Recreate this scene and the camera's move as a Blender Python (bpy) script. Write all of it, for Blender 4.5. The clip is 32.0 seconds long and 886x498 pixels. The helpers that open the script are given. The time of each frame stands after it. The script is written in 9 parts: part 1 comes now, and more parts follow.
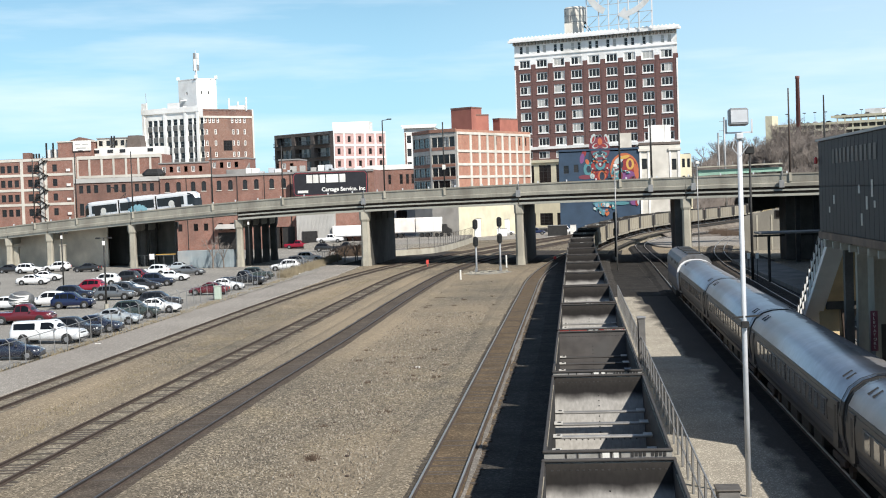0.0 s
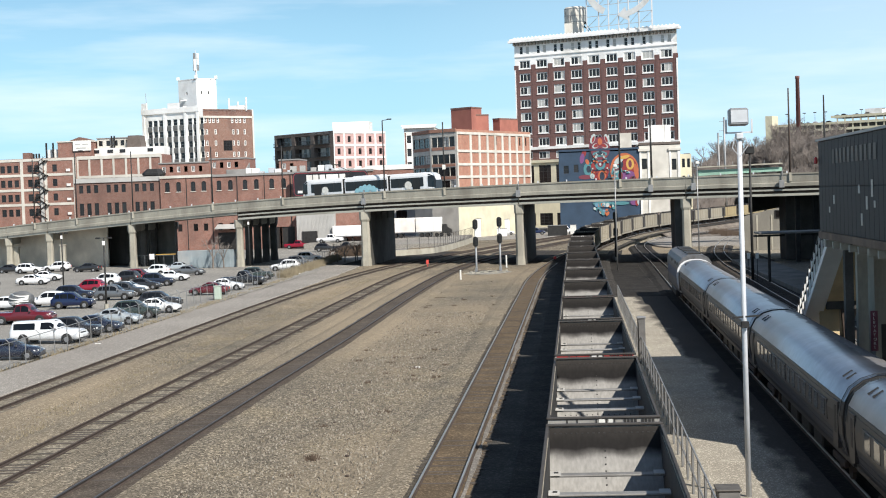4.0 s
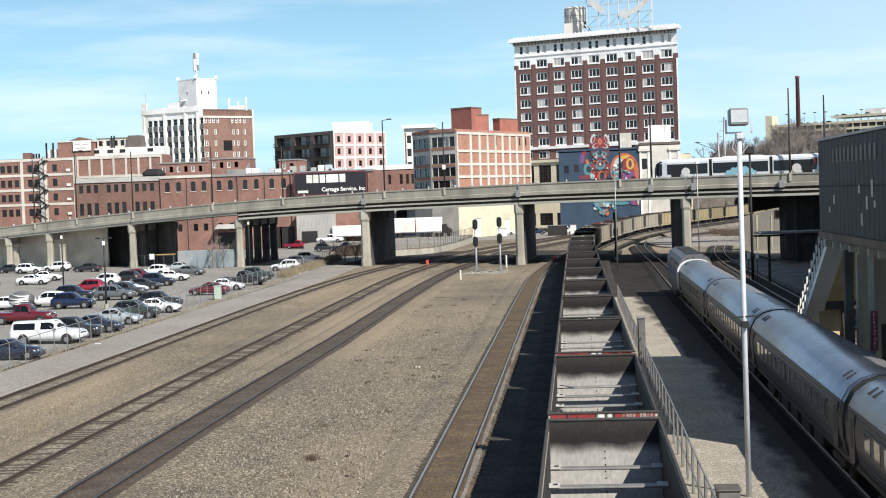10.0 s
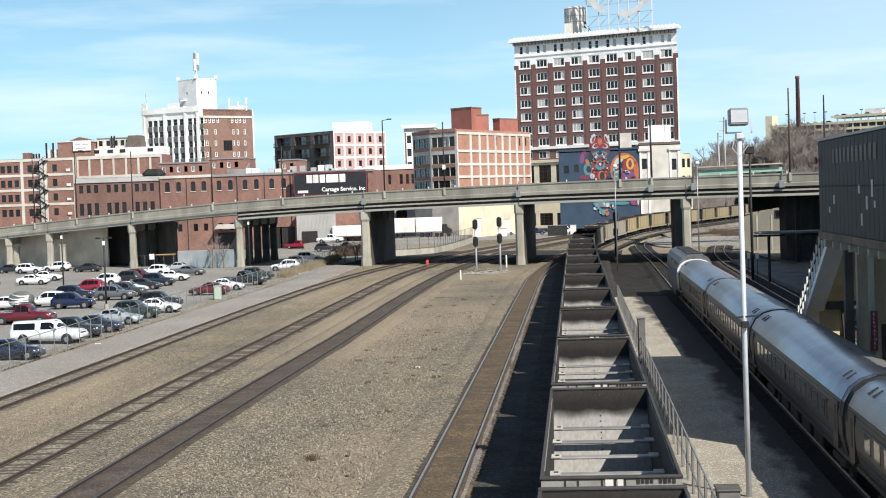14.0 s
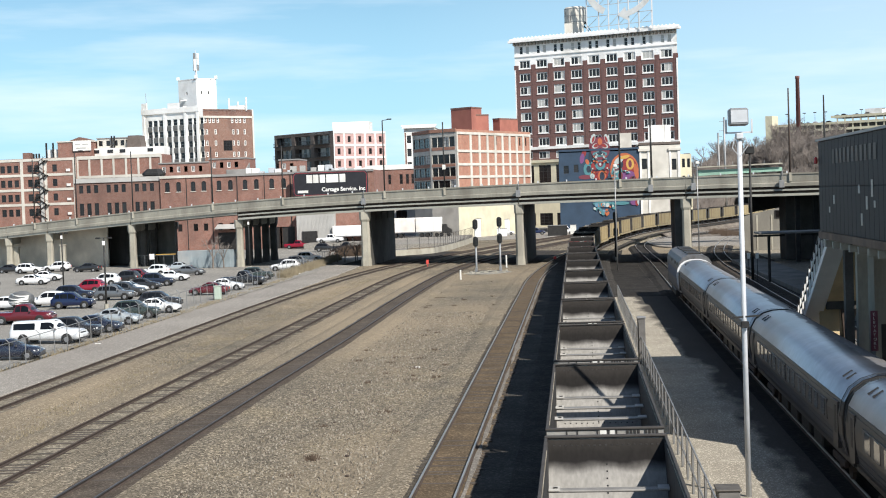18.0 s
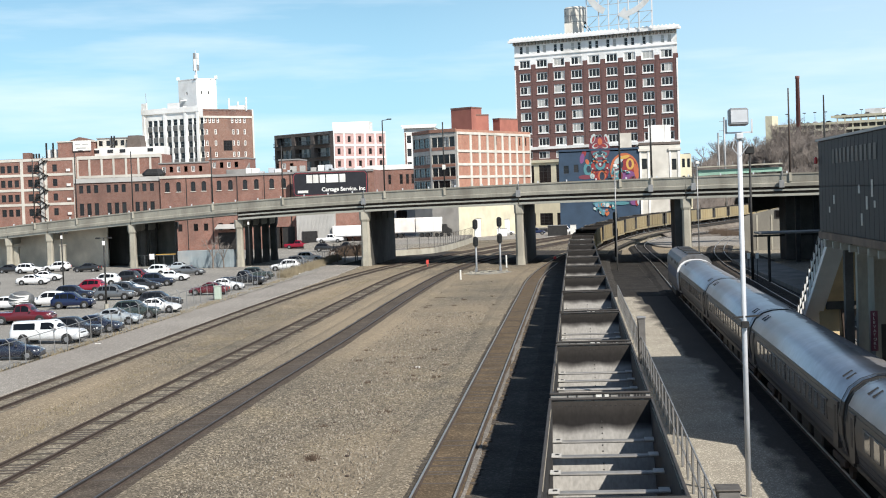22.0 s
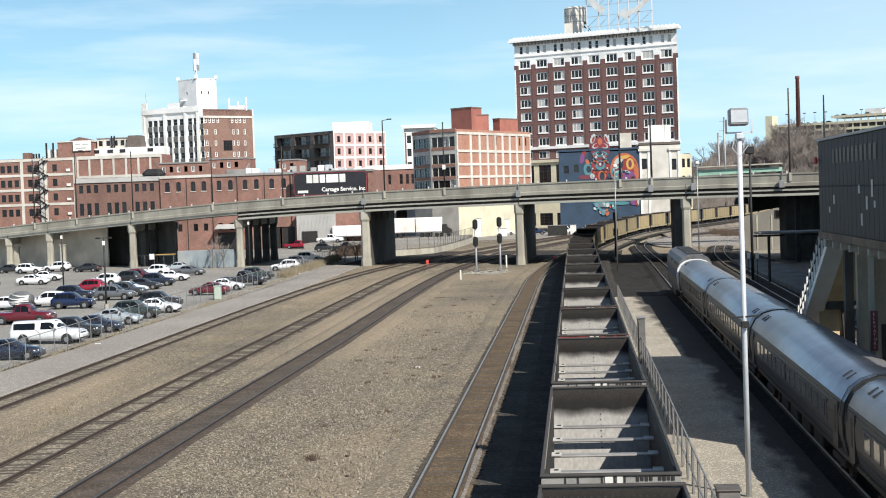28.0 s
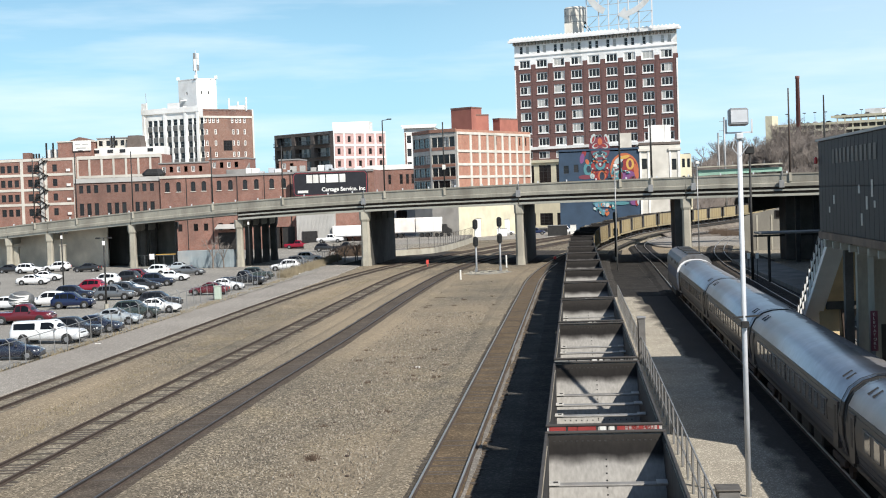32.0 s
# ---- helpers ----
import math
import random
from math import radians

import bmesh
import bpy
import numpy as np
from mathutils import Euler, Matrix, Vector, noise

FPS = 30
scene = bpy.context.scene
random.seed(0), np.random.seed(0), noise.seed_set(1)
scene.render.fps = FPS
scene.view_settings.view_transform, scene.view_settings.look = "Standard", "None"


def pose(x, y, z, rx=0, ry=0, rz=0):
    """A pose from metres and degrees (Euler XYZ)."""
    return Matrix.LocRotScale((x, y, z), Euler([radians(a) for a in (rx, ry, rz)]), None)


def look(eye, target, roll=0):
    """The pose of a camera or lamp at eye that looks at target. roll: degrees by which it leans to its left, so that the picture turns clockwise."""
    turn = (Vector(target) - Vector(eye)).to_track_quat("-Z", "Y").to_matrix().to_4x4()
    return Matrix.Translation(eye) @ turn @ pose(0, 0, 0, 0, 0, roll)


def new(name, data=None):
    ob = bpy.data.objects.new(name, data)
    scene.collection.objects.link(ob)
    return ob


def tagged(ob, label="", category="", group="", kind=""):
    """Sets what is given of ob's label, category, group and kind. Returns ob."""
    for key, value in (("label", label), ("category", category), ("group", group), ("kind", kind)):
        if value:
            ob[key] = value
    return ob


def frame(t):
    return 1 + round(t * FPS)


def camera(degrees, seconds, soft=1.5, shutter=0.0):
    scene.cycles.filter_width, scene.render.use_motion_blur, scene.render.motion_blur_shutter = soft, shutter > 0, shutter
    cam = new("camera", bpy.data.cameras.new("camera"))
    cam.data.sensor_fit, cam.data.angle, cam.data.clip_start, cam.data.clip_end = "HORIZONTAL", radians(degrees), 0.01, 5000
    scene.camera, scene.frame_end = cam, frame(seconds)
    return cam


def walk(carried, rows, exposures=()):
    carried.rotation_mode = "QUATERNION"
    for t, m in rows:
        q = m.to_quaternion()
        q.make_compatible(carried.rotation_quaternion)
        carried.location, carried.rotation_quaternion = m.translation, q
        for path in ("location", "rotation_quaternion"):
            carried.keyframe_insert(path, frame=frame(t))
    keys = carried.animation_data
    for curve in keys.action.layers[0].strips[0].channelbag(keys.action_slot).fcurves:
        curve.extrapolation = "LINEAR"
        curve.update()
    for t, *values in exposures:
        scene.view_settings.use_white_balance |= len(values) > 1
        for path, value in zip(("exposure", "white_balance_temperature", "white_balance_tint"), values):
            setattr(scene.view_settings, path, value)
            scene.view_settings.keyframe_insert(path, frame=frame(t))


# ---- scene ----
# camera: stands still on the footbridge
cam = camera(33.56, 32.0, soft=1.05)


def look_along(eye, yaw_left, down, roll):
    a, b = radians(yaw_left), radians(down)
    way = Vector((-math.sin(a) * math.cos(b), math.cos(a) * math.cos(b), -math.sin(b)))
    return look(eye, Vector(eye) + way, roll)


VIEW = look_along((0, 0, 10.1), 5.171, 2.089, -2.0)
walk(cam, [(0.0, VIEW), (32.0, VIEW)])

# light: one winter sun, high behind to the right, and a clear sky
SUN = Vector((0.75, -0.88, 1.0)).normalized()
scene.view_settings.exposure = 0.1
world = bpy.data.worlds.new("sky")
scene.world = world
world.use_nodes = True
wt = world.node_tree
wt.nodes.clear()
w_out = wt.nodes.new("ShaderNodeOutputWorld")
w_bg = wt.nodes.new("ShaderNodeBackground")
w_sky = wt.nodes.new("ShaderNodeTexSky")
w_sky.sky_type = "NISHITA"
w_sky.sun_disc = False
w_sky.sun_elevation = math.asin(SUN.z)
w_sky.sun_rotation = math.atan2(SUN.x, SUN.y)
w_sky.air_density, w_sky.dust_density, w_sky.ozone_density = 1.0, 0.2, 2.0
w_bg.inputs["Strength"].default_value = 0.096
# thin streaks of high cloud
w_tc = wt.nodes.new("ShaderNodeTexCoord")
w_map = wt.nodes.new("ShaderNodeMapping")
w_map.inputs["Scale"].default_value = (2.2, 2.2, 17.0)
w_map.inputs["Rotation"].default_value = (0.0, radians(7), 0.0)
w_noise = wt.nodes.new("ShaderNodeTexNoise")
w_noise.inputs["Scale"].default_value = 1.7
w_noise.inputs["Detail"].default_value = 5.0
w_noise.inputs["Roughness"].default_value = 0.55
w_ramp = wt.nodes.new("ShaderNodeValToRGB")
w_ramp.color_ramp.elements[0].position, w_ramp.color_ramp.elements[0].color = 0.45, (0, 0, 0, 1)
w_ramp.color_ramp.elements[1].position, w_ramp.color_ramp.elements[1].color = 0.73, (0.58, 0.58, 0.58, 1)
w_mix = wt.nodes.new("ShaderNodeMixRGB")
w_mix.inputs["Color2"].default_value = (10.2, 11.2, 11.8, 1)
wt.links.new(w_tc.outputs["Generated"], w_map.inputs["Vector"])
wt.links.new(w_map.outputs["Vector"], w_noise.inputs["Vector"])
wt.links.new(w_noise.outputs["Fac"], w_ramp.inputs["Fac"])
wt.links.new(w_ramp.outputs["Color"], w_mix.inputs["Fac"])
w_tint = wt.nodes.new("ShaderNodeMixRGB")
w_tint.blend_type, w_tint.inputs["Fac"].default_value, w_tint.inputs["Color2"].default_value = "MULTIPLY", 1.0, (0.74, 0.92, 1.0, 1)
wt.links.new(w_sky.outputs["Color"], w_tint.inputs["Color1"])
# the sky pales towards the horizon
w_sep = wt.nodes.new("ShaderNodeSeparateXYZ")
wt.links.new(w_tc.outputs["Generated"], w_sep.inputs["Vector"])
w_pale = wt.nodes.new("ShaderNodeValToRGB")
w_pale.color_ramp.elements[0].position, w_pale.color_ramp.elements[0].color = 0.0, (0.9, 0.9, 0.9, 1)
w_pale.color_ramp.elements[1].position, w_pale.color_ramp.elements[1].color = 0.30, (0.0, 0.0, 0.0, 1)
k = w_pale.color_ramp.elements.new(0.14)
k.color = (0.24, 0.24, 0.24, 1)
wt.links.new(w_sep.outputs["Z"], w_pale.inputs["Fac"])
w_hor = wt.nodes.new("ShaderNodeMixRGB")
w_hor.inputs["Color2"].default_value = (4.8, 8.9, 12.0, 1)
wt.links.new(w_pale.outputs["Color"], w_hor.inputs["Fac"])
wt.links.new(w_tint.outputs["Color"], w_hor.inputs["Color1"])
wt.links.new(w_hor.outputs["Color"], w_mix.inputs["Color1"])
# a thin veil towards the sun's side
w_side = wt.nodes.new("ShaderNodeMapRange")
w_side.inputs["From Min"].default_value, w_side.inputs["From Max"].default_value = -0.12, 0.3
w_side.inputs["To Min"].default_value, w_side.inputs["To Max"].default_value = 0.0, 0.5
wt.links.new(w_sep.outputs["X"], w_side.inputs["Value"])
w_veil = wt.nodes.new("ShaderNodeMixRGB")
w_veil.inputs["Color2"].default_value = (8.6, 10.2, 12.0, 1)
wt.links.new(w_side.outputs["Result"], w_veil.inputs["Fac"])
wt.links.new(w_mix.outputs["Color"], w_veil.inputs["Color1"])
# and deepens towards the zenith
w_deep = wt.nodes.new("ShaderNodeValToRGB")
w_deep.color_ramp.elements[0].position, w_deep.color_ramp.elements[0].color = 0.22, (1, 1, 1, 1)
w_deep.color_ramp.elements[1].position, w_deep.color_ramp.elements[1].color = 0.85, (0.34, 0.41, 0.52, 1)
wt.links.new(w_sep.outputs["Z"], w_deep.inputs["Fac"])
w_mul = wt.nodes.new("ShaderNodeMixRGB")
w_mul.blend_type, w_mul.inputs["Fac"].default_value = "MULTIPLY", 1.0
wt.links.new(w_veil.outputs["Color"], w_mul.inputs["Color1"])
wt.links.new(w_deep.outputs["Color"], w_mul.inputs["Color2"])
wt.links.new(w_mul.outputs["Color"], w_bg.inputs["Color"])
wt.links.new(w_bg.outputs["Background"], w_out.inputs["Surface"])

sun_data = bpy.data.lights.new("sun", "SUN")
sun_data.energy, sun_data.angle, sun_data.color = 5.8, radians(0.53), (1.0, 0.95, 0.87)
sun_lamp = new("sun", sun_data)
sun_lamp.matrix_world = look(SUN * 300, (0, 0, 0))


# ---- materials ----
def principled(name, rough=0.7, metal=0.0):
    m = bpy.data.materials.new(name)
    m.use_nodes = True
    b = m.node_tree.nodes["Principled BSDF"]
    b.inputs["Roughness"].default_value = rough
    b.inputs["Metallic"].default_value = metal
    return m, m.node_tree, b


def noisy(nt, scale, detail=4.0, stretch=(1, 1, 1), coord="Object"):
    tc = nt.nodes.new("ShaderNodeTexCoord")
    mp = nt.nodes.new("ShaderNodeMapping")
    mp.inputs["Scale"].default_value = stretch
    n = nt.nodes.new("ShaderNodeTexNoise")
    n.inputs["Scale"].default_value = scale
    n.inputs["Detail"].default_value = detail
    nt.links.new(tc.outputs[coord], mp.inputs["Vector"])
    nt.links.new(mp.outputs["Vector"], n.inputs["Vector"])
    return n


def ramp(nt, src, stops):
    r = nt.nodes.new("ShaderNodeValToRGB")
    e = r.color_ramp.elements
    while len(e) < len(stops):
        e.new(0.5)
    for k, (p, c) in zip(e, stops):
        k.position = p
        k.color = (*c, 1) if len(c) == 3 else c
    nt.links.new(src, r.inputs["Fac"])
    return r


def mixed(nt, fac, a, b, kind="MIX"):
    x = nt.nodes.new("ShaderNodeMixRGB")
    x.blend_type = kind
    for sock, v in (("Fac", fac), ("Color1", a), ("Color2", b)):
        if isinstance(v, (int, float)):
            x.inputs[sock].default_value = v
        elif isinstance(v, tuple):
            x.inputs[sock].default_value = (*v, 1)
        else:
            nt.links.new(v, x.inputs[sock])
    return x.outputs["Color"]


def grey(k):
    return (k, k, k)


def surface(name, color, rough=0.75, metal=0.0, spread=0.18, scale=6.0, fine=60.0, bump=0.15, dist=0.02,
            stretch=(1, 1, 1), per_object=0.0, stain=None):
    """A plain surface with broad and fine variation, optional stains and a small change from piece to piece."""
    m, nt, b = principled(name, rough, metal)
    lo = tuple(c * (1 - spread) for c in color)
    hi = tuple(min(1.0, c * (1 + spread)) for c in color)
    n1 = noisy(nt, scale, 5.0, stretch)
    col = ramp(nt, n1.outputs["Fac"], [(0.3, lo), (0.7, hi)]).outputs["Color"]
    n2 = noisy(nt, fine, 3.0, stretch)
    f = ramp(nt, n2.outputs["Fac"], [(0.3, grey(1 - spread * 0.8)), (0.7, grey(1.0))]).outputs["Color"]
    col = mixed(nt, 1.0, col, f, "MULTIPLY")
    if stain:
        n3 = noisy(nt, scale * 0.35, 6.0, stretch)
        fac = ramp(nt, n3.outputs["Fac"], [(0.5, grey(0.0)), (0.68, grey(0.75))]).outputs["Color"]
        col = mixed(nt, fac, col, stain)
    if per_object:
        oi = nt.nodes.new("ShaderNodeObjectInfo")
        r = ramp(nt, oi.outputs["Random"], [(0.0, grey(1 - per_object)), (1.0, grey(1.0))]).outputs["Color"]
        col = mixed(nt, 1.0, col, r, "MULTIPLY")
    nt.links.new(col, b.inputs["Base Color"])
    if bump:
        bp = nt.nodes.new("ShaderNodeBump")
        bp.inputs["Strength"].default_value = bump
        bp.inputs["Distance"].default_value = dist
        nt.links.new(n2.outputs["Fac"], bp.inputs["Height"])
        nt.links.new(bp.outputs["Normal"], b.inputs["Normal"])
    return m


def brickwork(name, a, b2, mortar, row=0.075, width=0.22, soot=(0.08, 0.05, 0.045)):
    m, nt, b = principled(name, 0.9)
    tc = nt.nodes.new("ShaderNodeTexCoord")
    mp = nt.nodes.new("ShaderNodeMapping")
    mp.inputs["Rotation"].default_value = (radians(90), 0, 0)
    br = nt.nodes.new("ShaderNodeTexBrick")
    br.inputs["Scale"].default_value = 1.0
    br.inputs["Brick Width"].default_value = width
    br.inputs["Row Height"].default_value = row
    br.inputs["Mortar Size"].default_value = 0.008
    for s, v in (("Color1", a), ("Color2", b2), ("Mortar", mortar)):
        br.inputs[s].default_value = (*v, 1)
    nt.links.new(tc.outputs["Object"], mp.inputs["Vector"])
    nt.links.new(mp.outputs["Vector"], br.inputs["Vector"])
    n1 = noisy(nt, 0.22, 6.0, (1, 1, 0.5))
    fac = ramp(nt, n1.outputs["Fac"], [(0.48, grey(0.0)), (0.75, grey(0.45))]).outputs["Color"]
    col = mixed(nt, fac, br.outputs["Color"], soot)
    n2 = noisy(nt, 1.3, 5.0)
    f = ramp(nt, n2.outputs["Fac"], [(0.3, grey(0.82)), (0.7, grey(1.08))]).outputs["Color"]
    col = mixed(nt, 1.0, col, f, "MULTIPLY")
    nt.links.new(col, b.inputs["Base Color"])
    return m


def glass(name, color=(0.02, 0.025, 0.03), rough=0.08, spread=0.5):
    m, nt, b = principled(name, rough)
    oi = nt.nodes.new("ShaderNodeObjectInfo")
    r = ramp(nt, oi.outputs["Random"], [(0.0, tuple(c * (1 - spread) for c in color)), (1.0, tuple(c * (1 + spread) for c in color))])
    nt.links.new(r.outputs["Color"], b.inputs["Base Color"])
    b.inputs["IOR"].default_value = 1.5
    return m


def paint(name, color, rough=0.3, metal=0.0):
    m, nt, b = principled(name, rough, metal)
    n = noisy(nt, 3.0, 4.0)
    c = ramp(nt, n.outputs["Fac"], [(0.3, tuple(x * 0.9 for x in color)), (0.7, color)])
    nt.links.new(c.outputs["Color"], b.inputs["Base Color"])
    b.inputs["Coat Weight"].default_value = 0.5 if rough < 0.4 else 0.0
    return m


def ground_mat(name, stops, scale, pebble, fine_lo, bump=0.4, patch=None, stretch=(1, 1, 1)):
    """Gravel, dirt or asphalt: broad patches, stones as cells, and fine relief."""
    m, nt, b = principled(name, 0.95)
    n1 = noisy(nt, scale, 7.0, stretch)
    col = ramp(nt, n1.outputs["Fac"], stops).outputs["Color"]
    tc = nt.nodes.new("ShaderNodeTexCoord")
    v = nt.nodes.new("ShaderNodeTexVoronoi")
    v.inputs["Scale"].default_value = pebble
    nt.links.new(tc.outputs["Object"], v.inputs["Vector"])
    sep = nt.nodes.new("ShaderNodeSeparateColor")
    nt.links.new(v.outputs["Color"], sep.inputs["Color"])
    f = ramp(nt, sep.outputs["Red"], [(0.0, grey(fine_lo)), (0.75, grey(1.0)), (1.0, grey(1.65))]).outputs["Color"]
    col = mixed(nt, 1.0, col, f, "MULTIPLY")
    if patch:
        n3 = noisy(nt, patch[1], 6.0, patch[2])
        fac = ramp(nt, n3.outputs["Fac"], [(patch[3], grey(0.0)), (patch[4], grey(0.85))]).outputs["Color"]
        col = mixed(nt, fac, col, patch[0])
        col = mixed(nt, 0.35, col, f, "MULTIPLY")
    nt.links.new(col, b.inputs["Base Color"])
    bp = nt.nodes.new("ShaderNodeBump")
    bp.inputs["Strength"].default_value = bump
    bp.inputs["Distance"].default_value = 0.04
    nt.links.new(v.outputs["Distance"], bp.inputs["Height"])
    nt.links.new(bp.outputs["Normal"], b.inputs["Normal"])
    b.inputs["Specular IOR Level"].default_value = 0.12
    return m


M = {}
M["gravel"] = ground_mat("gravel", [(0.3, (0.172, 0.148, 0.114)), (0.5, (0.215, 0.183, 0.138)), (0.7, (0.262, 0.218, 0.153))], 0.16, 13.0, 0.4,
                         patch=((0.295, 0.238, 0.166), 0.07, (1.0, 0.3, 1.0), 0.44, 0.6))
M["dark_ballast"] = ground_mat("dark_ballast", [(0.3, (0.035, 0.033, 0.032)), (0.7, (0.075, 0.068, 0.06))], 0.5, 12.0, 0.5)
M["grey_ballast"] = ground_mat("grey_ballast", [(0.3, (0.19, 0.165, 0.125)), (0.7, (0.27, 0.235, 0.18))], 0.4, 9.0, 0.5)
M["dirt"] = ground_mat("dirt", [(0.3, (0.23, 0.205, 0.165)), (0.7, (0.33, 0.29, 0.225))], 0.05, 6.0, 0.7)
M["asphalt"] = ground_mat("asphalt", [(0.3, (0.235, 0.22, 0.20)), (0.7, (0.30, 0.285, 0.255))], 0.08, 14.0, 0.75, bump=0.2)
M["road"] = ground_mat("road", [(0.3, (0.25, 0.228, 0.202)), (0.7, (0.32, 0.293, 0.26))], 0.09, 14.0, 0.75, bump=0.2)
M["platform"] = surface("platform", (0.42, 0.40, 0.36), 0.9, spread=0.2, scale=0.5, fine=14.0, stain=(0.27, 0.25, 0.22))
M["concrete"] = surface("concrete", (0.40, 0.375, 0.31), 0.88, spread=0.2, scale=0.7, fine=9.0, stain=(0.22, 0.20, 0.165), stretch=(1, 1, 0.35))
# darker copy of the concrete, standing for deep shade
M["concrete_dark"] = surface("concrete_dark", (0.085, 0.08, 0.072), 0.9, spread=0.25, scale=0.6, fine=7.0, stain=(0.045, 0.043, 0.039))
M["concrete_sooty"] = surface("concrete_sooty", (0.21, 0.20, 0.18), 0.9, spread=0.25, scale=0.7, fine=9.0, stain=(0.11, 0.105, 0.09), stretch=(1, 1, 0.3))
M["concrete_worn"] = surface("concrete_worn", (0.27, 0.255, 0.22), 0.9, spread=0.2, scale=0.5, fine=6.0, stain=(0.15, 0.14, 0.12), stretch=(1, 1, 0.4))
M["girder_paint"] = surface("girder_paint", (0.47, 0.455, 0.39), 0.6, spread=0.14, scale=0.5, fine=8.0, stain=(0.26, 0.235, 0.19), stretch=(0.4, 0.4, 1))
M["asphalt_deck"] = surface("asphalt_deck", (0.10, 0.10, 0.095), 0.9, spread=0.2, scale=0.6, fine=20.0)
M["rail_dull"] = surface("rail_dull", (0.11, 0.105, 0.105), 0.5, 0.6, spread=0.15, scale=1.0, fine=10.0, bump=0)
M["rail_top"] = surface("rail_top", (0.5, 0.475, 0.44), 0.4, 0.75, spread=0.1, scale=1.0, fine=10.0, bump=0)
M["rust"] = surface("rust", (0.066, 0.047, 0.037), 0.85, spread=0.3, scale=3.0, fine=25.0)
M["tie"] = surface("tie", (0.19, 0.16, 0.13), 0.9, spread=0.35, scale=4.0, fine=30.0, stretch=(0.3, 4, 1), per_object=0.45)
M["tie_dark"] = surface("tie_dark", (0.105, 0.085, 0.068), 0.9, spread=0.3, scale=4.0, fine=30.0, stretch=(0.3, 4, 1), per_object=0.4)
M["steel_dark"] = surface("steel_dark", (0.035, 0.034, 0.033), 0.6, 0.3, spread=0.3, scale=2.0)
M["steel_grey"] = surface("steel_grey", (0.33, 0.33, 0.33), 0.5, 0.6, spread=0.12, scale=2.0)
M["galv"] = surface("galv", (0.58, 0.60, 0.625), 0.5, 0.1, spread=0.1, scale=3.0)
M["black_paint"] = surface("black_paint", (0.018, 0.018, 0.018), 0.5, spread=0.2, scale=3.0)
M["white_paint"] = surface("white_paint", (0.84, 0.83, 0.80), 0.6, spread=0.07, scale=0.6, stain=(0.58, 0.56, 0.52))
M["glazed_white"] = surface("glazed_white", (0.95, 0.94, 0.915), 0.55, spread=0.05, scale=0.35, fine=2.5, stain=(0.6, 0.58, 0.53))
M["cream"] = surface("cream", (0.66, 0.61, 0.45), 0.8, spread=0.1, scale=0.5, stain=(0.5, 0.46, 0.36))
M["pale_stone"] = surface("pale_stone", (0.62, 0.59, 0.53), 0.85, spread=0.12, scale=0.4, stain=(0.4, 0.37, 0.32))
M["grey_paint"] = surface("grey_paint", (0.46, 0.45, 0.43), 0.8, spread=0.1, scale=0.4, stain=(0.33, 0.32, 0.30))
M["roof_grey"] = surface("roof_grey", (0.28, 0.27, 0.26), 0.95, spread=0.2, scale=0.3)
M["brick_brown"] = brickwork("brick_brown", (0.18, 0.09, 0.082), (0.215, 0.108, 0.096), (0.13, 0.095, 0.085))
M["red_wall"] = surface("red_wall", (0.36, 0.135, 0.10), 0.85, spread=0.15, scale=0.5, stain=(0.28, 0.10, 0.08))
M["brick_tan"] = brickwork("brick_tan", (0.20, 0.102, 0.076), (0.235, 0.12, 0.088), (0.3, 0.24, 0.2))
M["brick_red"] = brickwork("brick_red", (0.24, 0.108, 0.083), (0.285, 0.132, 0.098), (0.32, 0.24, 0.2))
M["brick_dark_red"] = brickwork("brick_dark_red", (0.165, 0.078, 0.06), (0.205, 0.097, 0.072), (0.26, 0.2, 0.17))
M["brick_orange"] = brickwork("brick_orange", (0.39, 0.18, 0.128), (0.44, 0.205, 0.145), (0.4, 0.28, 0.2), soot=(0.3, 0.13, 0.09))
M["brick_pink"] = brickwork("brick_pink", (0.50, 0.325, 0.32), (0.54, 0.35, 0.34), (0.5, 0.36, 0.3), soot=(0.4, 0.2, 0.17))
M["brick_grey"] = brickwork("brick_grey", (0.12, 0.095, 0.085), (0.15, 0.12, 0.105), (0.16, 0.14, 0.12))
M["blue_wall"] = surface("blue_wall", (0.030, 0.058, 0.10), 0.8, spread=0.18, scale=0.4)
M["pane"] = glass("pane", (0.019, 0.017, 0.017), 0.16)
M["pane_pale"] = surface("pane_pale", (0.5, 0.5, 0.47), 0.5, spread=0.1, scale=0.5, bump=0)
M["blue_glass"] = glass("blue_glass", (0.03, 0.045, 0.06), 0.05)
M["interior_alu"] = surface("interior_alu", (0.33, 0.315, 0.292), 0.5, 0.15, spread=0.2, scale=1.6, fine=18.0, stain=(0.26, 0.25, 0.24), stretch=(1.6, 1, 0.8), per_object=0.25)
